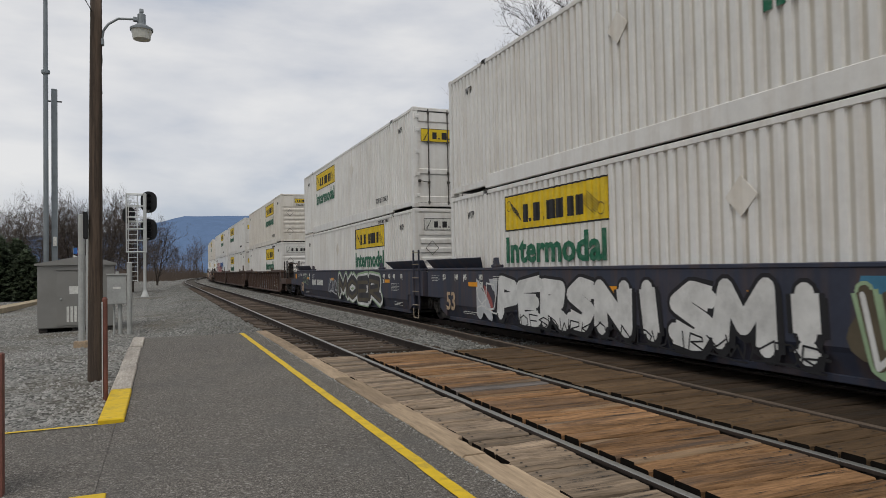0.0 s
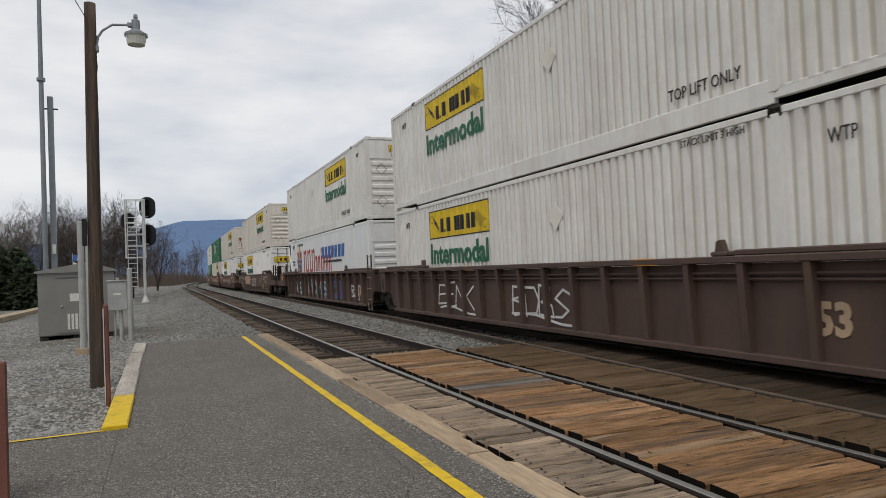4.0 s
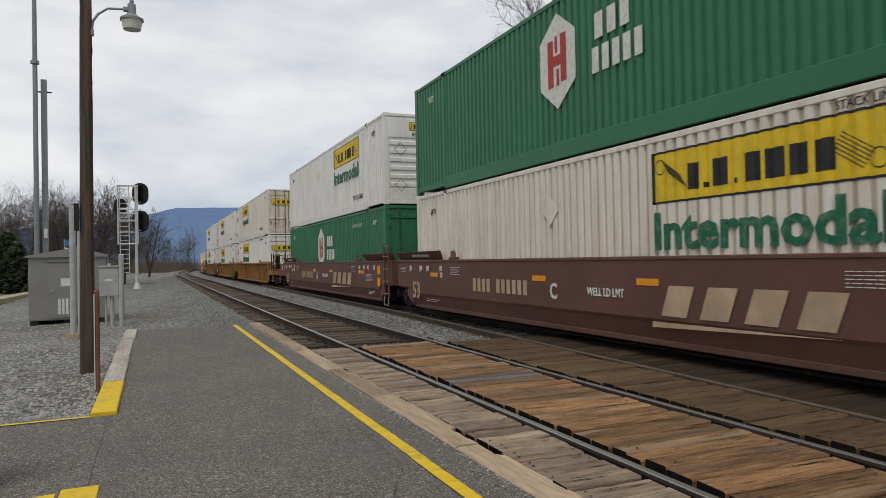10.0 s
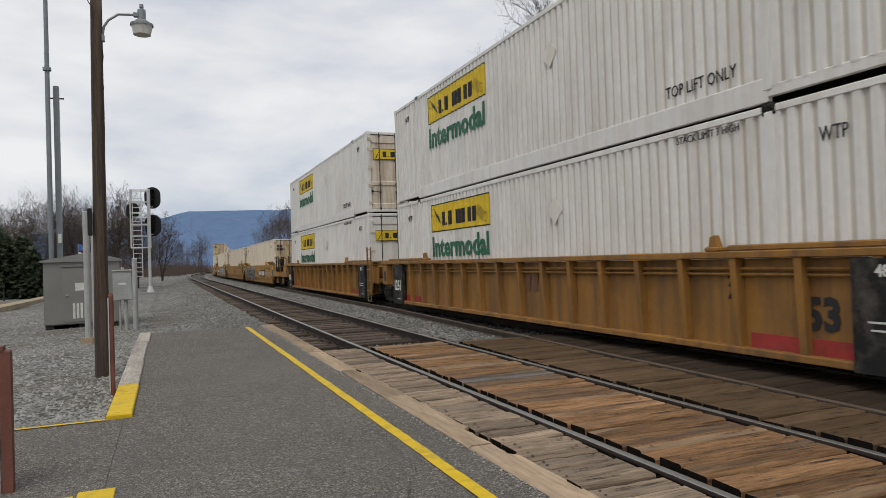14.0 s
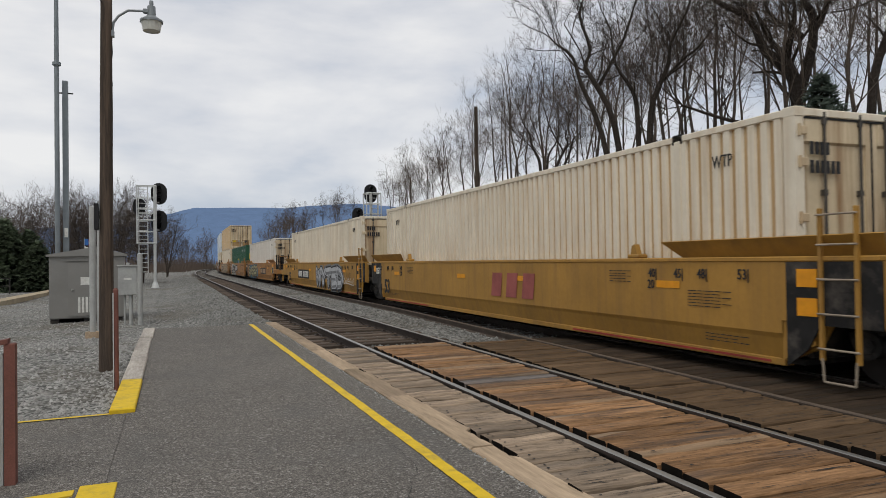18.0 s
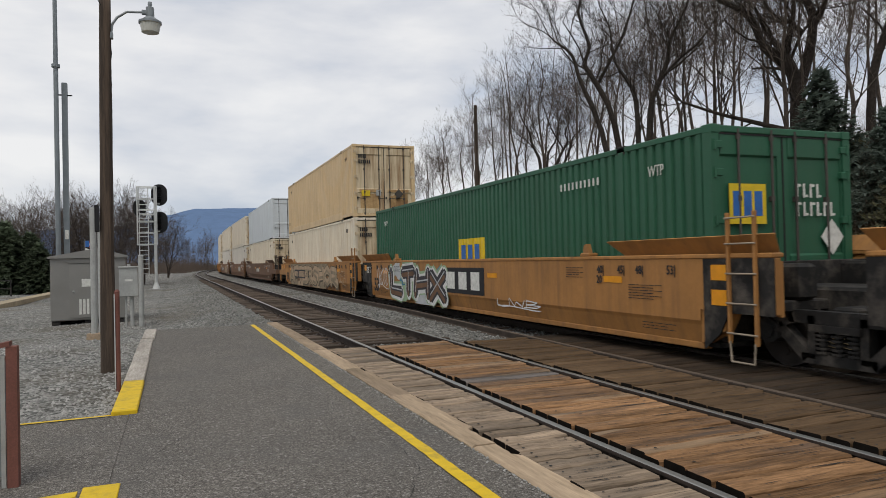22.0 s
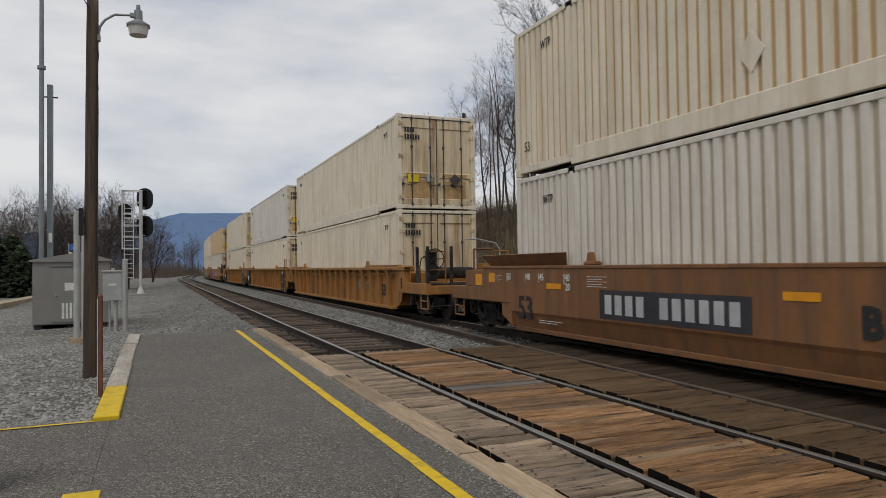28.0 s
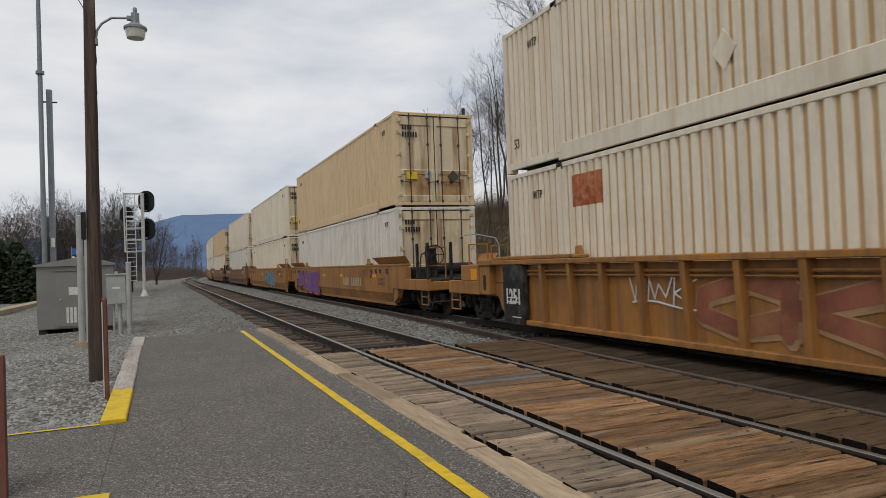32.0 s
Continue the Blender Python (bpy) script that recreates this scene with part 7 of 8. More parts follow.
plain_bars(CARS[13], 6.75, 1.22, 2.1, 0.5, M["graf_pink"], 3, name="emblem_bar", slant=0.08)
wild(CARS[14], "WYTED", 2.2, 7.7, 0.62, 1.54, M["graf_silver"], M["graf_black"], 12, M["graf_grey"], label="grey sprayed letter with a dark outline", fat=0.145, line=0.055, second=M["graf_grey"])
scrawl(CARS[14], 0.4, 2.1, 0.85, 1.15, M["graf_white"], 41, 3, 0.012)
scrawl(CARS[16], 4.3, 6.2, 0.72, 0.92, M["graf_white"], 42, 3, 0.012)
plain_bars(CARS[15], 4.7, 1.14, 2.9, 0.3, M["graf_tan"], 11, M["graf_coal"])
patches(CARS[15], 8.2, 15.0, 0.5, 1.55, (M["graf_blue"],), 66, 6)
wild(CARS[15], "BABES", 8.6, 14.7, 0.62, 1.54, M["graf_yellow"], M["graf_black"], 16, M["graf_blue"], label="yellow-green sprayed letter with a black outline", fat=0.15, line=0.05, second=M["graf_olive"])
scrawl(CARS[15], 6.4, 8.0, 1.2, 1.55, M["graf_tan"], 67, 5, 0.014)
plain_bars(CARS[16], 8.0, 1.22, 2.2, 0.42, M["white_paint"], 3, M["graf_black"])
patches(CARS[16], 9.1, 13.6, 0.5, 1.66, (M["graf_green"], M["graf_blue"], M["graf_silver"]), 28, 6, -SIDE_X - 0.002)
wild(CARS[16], "LTHX", 9.1, 13.9, 0.62, 1.54, M["graf_coal"], M["graf_white"], 18, M["graf_green"], -SIDE_X - 0.01, "dark sprayed letter with a white and mint outline", 0.16, 0.055, M["graf_brown"], M["graf_silver"])
scrawl(CARS[16], 14.1, 15.4, 0.85, 1.6, M["graf_white"], 19, 5)
part("graffiti_ground", Geo().prism([(4.6, 0.5), (14.3, 0.5), (14.6, 0.9), (14.1, 1.2), (14.5, 1.66), (4.2, 1.66)], "x", -SIDE_X - 0.003, -SIDE_X - 0.001), M["graf_khaki"], CARS[17])
patches(CARS[17], 4.8, 14.4, 0.5, 1.64, (M["graf_khaki"], M["graf_tan"], M["graf_brown"], M["graf_khaki"]), 20, 8)
wild(CARS[17], "AFTERSHOR", 2.1, 14.6, 0.62, 1.54, M["graf_tan"], M["graf_olive"], 27, x=-SIDE_X - 0.012, label="beige sprayed letter with a dark olive outline", fat=0.16, line=0.035, second=M["graf_khaki"])
part("lettering", letters("B", 0.34, M["graf_black"], 0.02, 0.9), None, CARS[17], at=pose(-SIDE_X - 0.022, 8.75, 1.12))
part("lettering", letters("B", 0.32, M["black_ink"], 0.02, 0.9), None, CARS[20], at=pose(-SIDE_X - 0.012, 8.6, 1.12))
plain_bars(CARS[17], 11.3, 1.12, 3.0, 0.3, M["graf_tan"], 11, M["graf_coal"], x=-SIDE_X - 0.022)
scrawl(CARS[17], 0.7, 1.9, 0.8, 1.4, M["graf_tan"], 21, 3)
plain_bars(CARS[18], 7.6, 1.2, 1.9, 0.26, M["white_paint"], 9)
plain_bars(CARS[19], 4.7, 1.2, 2.1, 0.36, M["white_paint"], 3, M["graf_khaki"])
wild(CARS[20], "SKER", 2.7, 7.4, 0.6, 1.54, M["graf_tan"], M["graf_brown"], 22, fat=0.1, line=0.03)
plain_bars(CARS[20], 11.6, 1.12, 2.8, 0.3, M["graf_silver"], 11, M["graf_coal"])
plain_bars(CARS[21], 3.6, 1.12, 1.4, 0.26, M["graf_khaki"], 9, x=-SIDE_X + 0.14)
wild(CARS[23], "CKINS", 3.6, 10.8, 0.66, 1.46, M["graf_faded"], M["graf_sand"], 23, x=INSET, fat=0.1, line=0.02)
scrawl(CARS[23], 10.8, 12.2, 1.0, 1.5, M["graf_white"], 24, 3, 0.014, -SIDE_X + 0.135)
wild(CARS[24], "POSE", 10.5, 15.2, 0.6, 1.54, M["graf_purple"], M["graf_pink"], 25, fat=0.14, line=0.04)
plain_bars(CARS[24], 4.8, 1.15, 2.6, 0.3, M["graf_tan"], 11)
wild(CARS[25], "TAR", 4, 8, 0.6, 1.5, M["graf_blue"], M["graf_tan"], 26, fat=0.13, line=0.04)


# ---- things beside the line ----
def light_pole():
    ob = thing("light_pole", "brown weathered wooden pole with a dusk-to-dawn lamp", "light pole", pose(-0.895, 11.17, -0.1))
    ob.scale = (0.82, 0.82, 0.82)
    g = Geo()
    n = 12
    rings = 16
    for j in range(rings + 1):
        z = 6.85 * j / rings
        r = 0.125 - 0.03 * j / rings
        g.v += [((r + 0.006 * noise.noise(Vector((i * 1.7, z * 1.2, 0)))) * math.cos(2 * math.pi * i / n) + 0.0065 * z, (r + 0.006 * noise.noise(Vector((i, z, 3)))) * math.sin(2 * math.pi * i / n), z) for i in range(n)]
    for j in range(rings):
        g.f += [(j * n + i, j * n + (i + 1) % n, (j + 1) * n + (i + 1) % n, (j + 1) * n + i) for i in range(n)]
    g.f += [tuple(range(rings * n, rings * n + n))]
    part("pole", g, M["pole_wood"], ob, smooth=True)
    g = Geo()
    pts = [(0.13, 0, 6.05), (0.16, 0, 6.25), (0.24, 0, 6.38), (0.4, 0, 6.5), (0.66, 0, 6.52)]
    g.path(pts, 0.022, 8)
    g.box(0.05, 0.17, -0.05, 0.05, 5.98, 6.1, 0.01)
    part("bracket_arm", g, M["lamp_grey"], ob)
    g = Geo().tube((0.64, 0, 6.34), (0.64, 0, 6.52), 0.075, 0.07, 12).tube((0.64, 0, 6.52), (0.64, 0, 6.56), 0.035, 0.03, 10).tube((0.64, 0, 6.56), (0.64, 0, 6.62), 0.04, 0.035, 10).box(0.5, 0.6, -0.04, 0.04, 6.38, 6.46, 0.01)
    part("lamp_housing", g, M["lamp_grey"], ob, at=pose(0.15, 0, 0.1))
    g = Geo().tube((0.64, 0, 6.25), (0.64, 0, 6.34), 0.2, 0.08, 18, False).tube((0.64, 0, 6.22), (0.64, 0, 6.26), 0.2, 0.2, 18, False)
    part("reflector_shade", g, M["lamp_grey"], ob, at=pose(0.15, 0, 0.1))
    g = Geo().tube((0.64, 0, 6.06), (0.64, 0, 6.24), 0.15, 0.185, 18)
    part("lens", g, M["lens"], ob, "cloudy prismatic lens", at=pose(0.15, 0, 0.1))
    g = Geo().path([(0.12, -0.02, 6.0), (0.14, -0.03, 5.7), (0.11, -0.02, 5.4), (0.135, -0.02, 5.1)], 0.009, 5)
    part("cable", g, M["black"], ob)
    g = Geo().path([(0.02, 0, 6.5), (-0.25, -0.5, 6.9), (-0.8, -1.7, 7.9), (-1.6, -3.4, 9.4)], 0.008, 5)
    part("overhead_wire", g, M["black"], ob)
    g = Geo().box(-0.17, -0.1, -0.12, 0.0, 2.5, 2.98, 0.01)
    part("meter_box", g, M["black"], ob, "small black box strapped to the pole")


light_pole()


def steel_post(x, y, h, r, mat, label, cap=True, z=-0.12 + YARD):
    ob = thing("steel_post", label, "post", pose(x, y, z), group="posts beside the platform")
    part("tube", Geo().tube((0, 0, 0), (0, 0, h), r, n=12), mat, ob, smooth=False)
    if cap:
        part("cap", Geo().tube((0, 0, h), (0, 0, h + 0.03), r * 1.15, r * 0.5, 12), mat, ob)
    return ob


steel_post(-1.84, 19.3, 3.35, 0.075, M["galv"], "tall grey galvanised steel post in a concrete footing")
steel_post(-1.83, 21.1, 3.1, 0.075, M["galv"], "tall grey galvanised steel post")
steel_post(-0.9, 23.1, 2.2, 0.075, M["galv"], "grey galvanised steel post")
steel_post(-0.64, 9.35, 1.23, 0.03, M["red_brown"], "thin red-brown steel post beside the timber kerb", z=-0.1)
part("reflective_strip", Geo().box(-0.034, -0.022, -0.036, -0.018, 0.05, 1.2), M["galv_pale"], bpy.data.objects["steel_post.003"], "pale reflective strip")
tagged(part("concrete_footing", Geo().tube((-1.84, 19.3, -0.55), (-1.84, 19.3, 0.1 + YARD), 0.2, 0.18, 14), M["kerb_timber"]), "round stained concrete footing of the post", "footing")


def relay_hut():
    ob = thing("relay_cabinet", "grey aluminium signal relay hut with a door and louvres", "equipment hut", pose(-2.5, 26.1, -0.12 + YARD, 0, 0, 3))
    g = Geo().box(-1.2, 1.0, -0.9, 2.2, 0.16, 2.2, 0.03)
    part("body", g, M["cabinet"], ob)
    g = Geo().prism([(-1.28, 2.18), (1.08, 2.18), (1.08, 2.24), (0.2, 2.5), (-1.28, 2.24)], "y", -0.98, 2.28)
    part("roof", g, M["cabinet"], ob)
    d = part("door", Geo().box(-0.66, 0.26, -0.93, -0.9, 0.24, 2.0, 0.01), M["cabinet"], ob)
    part("door_handle", Geo().tube((-0.56, -0.96, 1.1), (-0.52, -0.93, 1.1), 0.03, n=8), M["galv"], d)
    part("notice", Geo().box(-0.3, -0.03, -0.937, -0.931, 1.25, 1.5), M["white_paint"], d, "small white notice")
    for i in range(4):
        part("louvre", Geo().box(-0.38 + i * 0.11, -0.31 + i * 0.11, -0.94, -0.931, 0.35, 0.85), M["white_paint"], d)
    part("drip_edge", Geo().box(-0.7, 0.3, -0.96, -0.9, 2.03, 2.07), M["cabinet"], ob)
    for x in (-1.05, -0.1, 0.8):
        part("skid", Geo().box(x - 0.12, x + 0.12, -0.85, 2.1, 0, 0.16), M["steel_dark"], ob)


relay_hut()


def junction_box():
    ob = thing("junction_box", "pale grey metal junction box on a post", "electrical box", pose(-1.22, 23.3, -0.12 + YARD))
    part("box", Geo().box(-0.3, 0.22, -0.15, 0.15, 0.95, 1.85, 0.02), M["galv"], ob)
    part("lid", Geo().box(-0.32, 0.24, -0.19, 0.15, 1.83, 1.88, 0.01), M["galv"], ob)
    part("label_plate", Geo().box(-0.14, 0.08, -0.156, -0.15, 1.42, 1.48), M["white_paint"], ob)
    part("post", Geo().tube((0.05, 0, 0), (0.05, 0, 0.96), 0.06, n=10), M["galv"], ob)
    part("conduit", Geo().tube((-0.12, 0.02, 0), (-0.12, 0.02, 0.96), 0.03, n=8), M["galv"], ob)
    part("eye_bolt", Geo().tube((-0.03, 0, 1.88), (-0.03, 0, 1.95), 0.05, n=8), M["galv"], ob)


junction_box()


def signal_mast(x, y, h, heads, label, cage, ladder, z=-0.12 + YARD):
    """A mast with a caged ladder; cage and ladder are spans along x, heads stand behind the cage."""
    ob = thing("signal_mast", label, "railway signal", pose(x, y, z), group="signals")
    part("mast", Geo().tube((0, 0, 0), (0, 0, h), 0.12, 0.1, 12), M["galv_pale"], ob)
    part("base", Geo().tube((0, 0, 0), (0, 0, 0.5), 0.32, 0.14, 10), M["galv_pale"], ob)
    rail_me = Geo().tube((0, 0, 1.2), (0, 0, h), 0.035, n=6).mesh("ladder_rail", M["galv_pale"])
    for dx in ladder:
        part("ladder_rail", rail_me, None, ob, at=pose(dx, -0.45, 0))
    rung = Geo().tube((ladder[0], -0.45, 0), (ladder[1], -0.45, 0), 0.022, n=5).mesh("rung", M["galv_pale"])
    i = 0
    while 1.3 + i * 0.36 < h:
        part("rung", rung, None, ob, at=pose(0, 0, 1.3 + i * 0.36))
        i += 1
    c0, c1 = cage
    for k in range(6):
        zz = h * (0.44 + 0.112 * k)
        g = Geo()
        for a, b in (((c0, -0.5), (c1, -0.5)), ((c0, -0.5), (c0, 0.4)), ((c0, 0.4), (c1, 0.4)), ((c1, -0.5), (c1, 0.4))):
            g.tube((a[0], a[1], zz), (b[0], b[1], zz), 0.045 if k in (0, 2, 5) else 0.028, n=5)
        part("platform_frame", g, M["galv_pale"], ob)
    bar = Geo().tube((0, 0, h * 0.44), (0, 0, h), 0.04, n=6).mesh("cage_bar", M["galv_pale"])
    for dx, dy in ((c0, -0.5), (c0, 0.4), (c1, -0.5), (c1, 0.4)):
        part("cage_bar", bar, None, ob, at=pose(dx, dy, 0))
    for hx_, hz_, r in heads:
        poly = [(hx_ + r * math.cos(a), hz_ + 0.45 * r + r * math.sin(a)) for a in [math.pi * i / 10 for i in range(11)]] + [(hx_ + r * math.cos(a), hz_ - 0.45 * r + r * math.sin(a)) for a in [math.pi + math.pi * i / 10 for i in range(11)]]
        hd = part("signal_head", Geo().prism(poly, "y", 0.42, 0.47), M["black"], ob, "black oval target with hooded lenses")
        for k in range(3):
            part("hood", Geo().tube((hx_, 0.42, hz_ + r * 0.8 - k * r * 0.8), (hx_, 0.1, hz_ + r * 0.8 - k * r * 0.8), r * 0.3, r * 0.28, 10, False), M["black"], hd)
        part("bracket", Geo().tube((hx_, 0.45, hz_ - r * 1.2), (0, 0.1, hz_ - r * 1.2), 0.05, n=6), M["galv_pale"], hd)
    return ob


signal_mast(-1.2, 59.3, 8.1, ((0.32, 7.55, 0.6), (0.32, 5.35, 0.6), (-1.15, 6.5, 0.46)), "grey steel signal mast with black oval signal heads", (-1.3, 0.12), (-1.15, -0.5))
signal_mast(13.3, 47.5, 6.7, ((0.1, 6.75, 0.46), (-0.85, 5.1, 0.42)), "grey caged signal mast behind the train", (-0.45, 0.6), (-0.2, 0.4))


def tall_poles():
    ob = thing("radio_tower", "tall blue-grey steel monopole tower", "radio mast", pose(-6.76, 50, -0.3 + YARD))
    part("lower_mast", Geo().tube((0, 0, 0), (0, 0, 15), 0.155, 0.14, 12), M["galv_dark"], ob)
    part("upper_mast", Geo().tube((0, 0, 15), (0, 0, 26), 0.14, 0.1, 12), M["galv_dark"], ob)
    part("collar", Geo().tube((0, 0, 14.95), (0, 0, 15.15), 0.25, n=12), M["galv_dark"], ob)
    ob = thing("steel_mast", "tall blue-grey square steel mast", "mast", pose(-6.3, 50.5, -0.3 + YARD))
    part("mast", Geo().box(-0.2, 0.12, -0.16, 0.16, 0, 14.1, 0.03), M["galv_dark"], ob)
    part("cap_bar", Geo().tube((-0.55, 0, 13.3), (0.4, 0, 13.3), 0.05, n=6), M["steel_dark"], ob)
    part("notice", Geo().box(-0.1, 0.1, -0.27, -0.255, 3.9, 4.5), M["white_paint"], ob)


tall_poles()


def brown_frame():
    """The red-brown posted frame at the platform's left edge."""
    ob = thing("sign_frame", "red-brown steel frame post with a grey panel on the platform", "sign frame", pose(-1.04, 5.49, -0.05))
    ob.scale = (0.82, 0.82, 0.82)
    part("post", Geo().box(-0.03, 0.05, -0.05, 0.05, 0, 1.18, 0.008), M["red_brown"], ob)
    part("cap_rail", Geo().prism([(-0.9, 1.02), (0.0, 1.18), (0.0, 1.22), (-0.9, 1.06)], "y", -0.06, 0.06), M["red_brown"], ob)
    part("panel", Geo().box(-0.9, -0.035, -0.02, 0.02, 0.1, 1.05), M["galv_dark"], ob)
    part("panel_edge", Geo().box(-0.075, -0.04, -0.03, 0.03, 0.0, 1.1), M["galv"], ob)


brown_frame()


def road_side():
    """Road, kerbs and rail fence beyond the hut."""
    tagged(part("road", Geo().add([(-14, 14, -0.06 + YARD), (-8.6, 20, -0.06 + YARD), (-7.6, 62, -0.06 + YARD), (-11, 140, -0.05 + YARD), (-16.2, 140, -0.05 + YARD), (-12.4, 50, -0.05 + YARD)], [(0, 1, 2, 3, 4, 5)]), M["road"]), "grey tar road beyond the gravel", "road", kind="structure")
    for nm, x0, y0, x1, y1 in (("kerb_1", -8.5, 22, -7.3, 62), ("kerb_2", -12.4, 46, -15.6, 112)):
        d = Vector((x1 - x0, y1 - y0, 0)).normalized()
        n = Vector((-d.y, d.x, 0)) * 0.42
        g = Geo().add([(x0 + n.x, y0 + n.y, -0.15 + YARD), (x0 - n.x, y0 - n.y, -0.15 + YARD), (x1 - n.x, y1 - n.y, -0.15 + YARD), (x1 + n.x, y1 + n.y, -0.15 + YARD), (x0 + n.x, y0 + n.y, 0.1 + YARD), (x0 - n.x, y0 - n.y, 0.1 + YARD), (x1 - n.x, y1 - n.y, 0.1 + YARD), (x1 + n.x, y1 + n.y, 0.1 + YARD)],
                      [(0, 1, 2, 3), (4, 5, 6, 7), (0, 1, 5, 4), (1, 2, 6, 5), (2, 3, 7, 6), (3, 0, 4, 7)])
        tagged(part(nm, g, M["kerb_stone"]), "pale stained kerb along the road", "kerb", kind="structure")
    fence = thing("rail_fence", "dark steel two-rail fence beside the road", "fence", pose(-9.8, 52, -0.1 + YARD))
    for i in range(9):
        part("fence_post", Geo().tube((-i * 2.6, -i * 0.5, 0), (-i * 2.6, -i * 0.5, 1.15), 0.05, n=6), M["steel_dark"], fence)
    for z in (0.6, 1.1):
        part("fence_rail", Geo().tube((0, 0, z), (-8 * 2.6, -4, z), 0.035, n=6), M["steel_dark"], fence)


road_side()


def street_lamps():
    for x, y, h in ((-11.6, 47, 3.4), (-3.2, 43, 3.6)):
        ob = thing("street_lamp", "slim dark street lamp with a pale globe beside the road", "street lamp", pose(x, y, -0.12 + YARD), group="street lamps")
        part("post", Geo().tube((0, 0, 0), (0, 0, h), 0.06, 0.04, 8), M["steel_dark"], ob)
        part("collar", Geo().tube((0, 0, h), (0, 0, h + 0.08), 0.1, 0.08, 8), M["steel_dark"], ob)
        part("globe", Geo().tube((0, 0, h + 0.08), (0, 0, h + 0.24), 0.12, 0.19, 10).tube((0, 0, h + 0.24), (0, 0, h + 0.4), 0.19, 0.07, 10), M["lens"], ob)
    ob = thing("flag", "small red and white striped flag on a thin staff", "flag", pose(-4.3, 41, YARD))
    ob.scale = (0.6, 0.6, 0.88)
    part("staff", Geo().tube((0, 0, 0), (0, 0, 3.7), 0.025, n=6), M["galv"], ob)
    part("canton", Geo().box(0.03, 0.34, -0.01, 0.01, 3.22, 3.6), M["blue_ink"], ob)
    for k in range(6):
        z = 3.6 - 0.14 * (k + 1)
        part("stripe", Geo().prism([(0.03 if k > 2 else 0.35, z), (0.9, z - 0.28), (0.9, z - 0.14), (0.03 if k > 2 else 0.35, z + 0.13)], "y", -0.008, 0.008), M["red_ink" if k % 2 == 0 else "white_paint"], ob)


street_lamps()


# ---- trees ----
class Wood:
    """Grows the wood and the fine twigs of one leafless tree."""

    def __init__(self, seed, twig=1.0):
        self.rng, self.wood, self.fine, self.twig, self.count = random.Random(seed), Geo(), Geo(), twig, 0

    def away(self, d, lean, up):
        """A direction that leaves d at the side."""
        r = self.rng
        side = Vector((r.uniform(-1, 1), r.uniform(-1, 1), r.uniform(-0.25, 0.25)))
        side = (side - d * side.dot(d)).normalized()
        return (d * math.cos(lean) + side * math.sin(lean) + Vector((0, 0, up))).normalized()

    def spray(self, p, d, ln):
        """A twig with twiglets, each a thin blade."""
        r = self.rng
        self.count += 1
        leave = 2 if self.count % 3 else 1
        for k in range(2):
            d = (d + Vector((r.uniform(-1, 1), r.uniform(-1, 1), r.uniform(-0.5, 0.8))) * 0.22).normalized()
            q = p + d * ln / 2
            w = 0.0075 * self.twig * (1 - 0.3 * k)
            e = Vector((r.uniform(-1, 1), r.uniform(-1, 1), 0.2)).normalized() * w
            self.fine.add([p - e, p + e, q + e * 0.7, q - e * 0.7], [(0, 1, 2, 3)])
            for j in range(2 + k):
                dd = self.away(d, r.uniform(0.5, 1.0), 0.12)
                e = Vector((r.uniform(-1, 1), r.uniform(-1, 1), 0.2)).normalized() * 0.005 * self.twig
                end = q + dd * ln * r.uniform(0.25, 0.6)
                if j < leave:
                    self.fine.add([q - e, q + e, end], [(0, 1, 2)])
            p = q

    def limb(self, p, d, ln, r0, lv, gnarl, up=0.06):
        """A branch of level lv (1 to 3) that bends, forks and ends in twigs."""
        r = self.rng
        n = (0, 5, 3, 2)[lv]
        rr = r0
        for k in range(n):
            d = (d + Vector((r.uniform(-1, 1), r.uniform(-1, 1), r.uniform(-0.8, 0.8))) * gnarl * (0.16 + 0.06 * lv) + Vector((0, 0, up))).normalized()
            q = p + d * ln / n
            r1 = max(0.006, rr * 0.8)
            if lv < 3:
                self.wood.tube(p, q, rr, r1, (0, 5, 3)[lv], False)
            else:
                e = Vector((r.uniform(-1, 1), r.uniform(-1, 1), 0.2)).normalized()
                self.fine.add([p - e * rr, p + e * rr, q + e * r1, q - e * r1], [(0, 1, 2, 3)])
            p, rr = q, r1
            if lv < 3:
                if k > 0 or lv == 2:
                    for _ in range(r.choice((1, 1, 2)) if lv == 1 else 1):
                        self.limb(p, self.away(d, r.uniform(0.5, 1.05), 0.1), ln * r.uniform(0.32, 0.6), rr * r.uniform(0.4, 0.65), lv + 1, gnarl, up)
            else:
                for _ in range(2):
                    self.spray(p, self.away(d, r.uniform(0.4, 1.1), 0.15), ln * r.uniform(0.6, 1.1))
        if lv > 1:
            self.spray(p, d, ln * 0.7)

    def stem(self, pts, r0, r1, n=9):
        """A thick limb along given bends; returns its joints."""
        pts = [Vector(q) for q in pts]
        fine = [pts[0]]
        for k in range(len(pts) - 1):
            a, b, c, e = pts[max(0, k - 1)], pts[k], pts[k + 1], pts[min(len(pts) - 1, k + 2)]
            for t in (0.34, 0.67, 1.0):
                fine.append(0.5 * (2 * b + (c - a) * t + (2 * a - 5 * b + 4 * c - e) * t * t + (3 * b - a - 3 * c + e) * t ** 3))
        out = []
        for k, (a, b) in enumerate(zip(fine, fine[1:])):
            u, v = k / (len(fine) - 1), (k + 1) / (len(fine) - 1)
            ra, rb = r0 + (r1 - r0) * u, r0 + (r1 - r0) * v
            self.wood.tube(a, b + (b - a) * 0.12, ra, rb, n, False)
            out.append((b, (b - a).normalized(), rb, v))
        return out

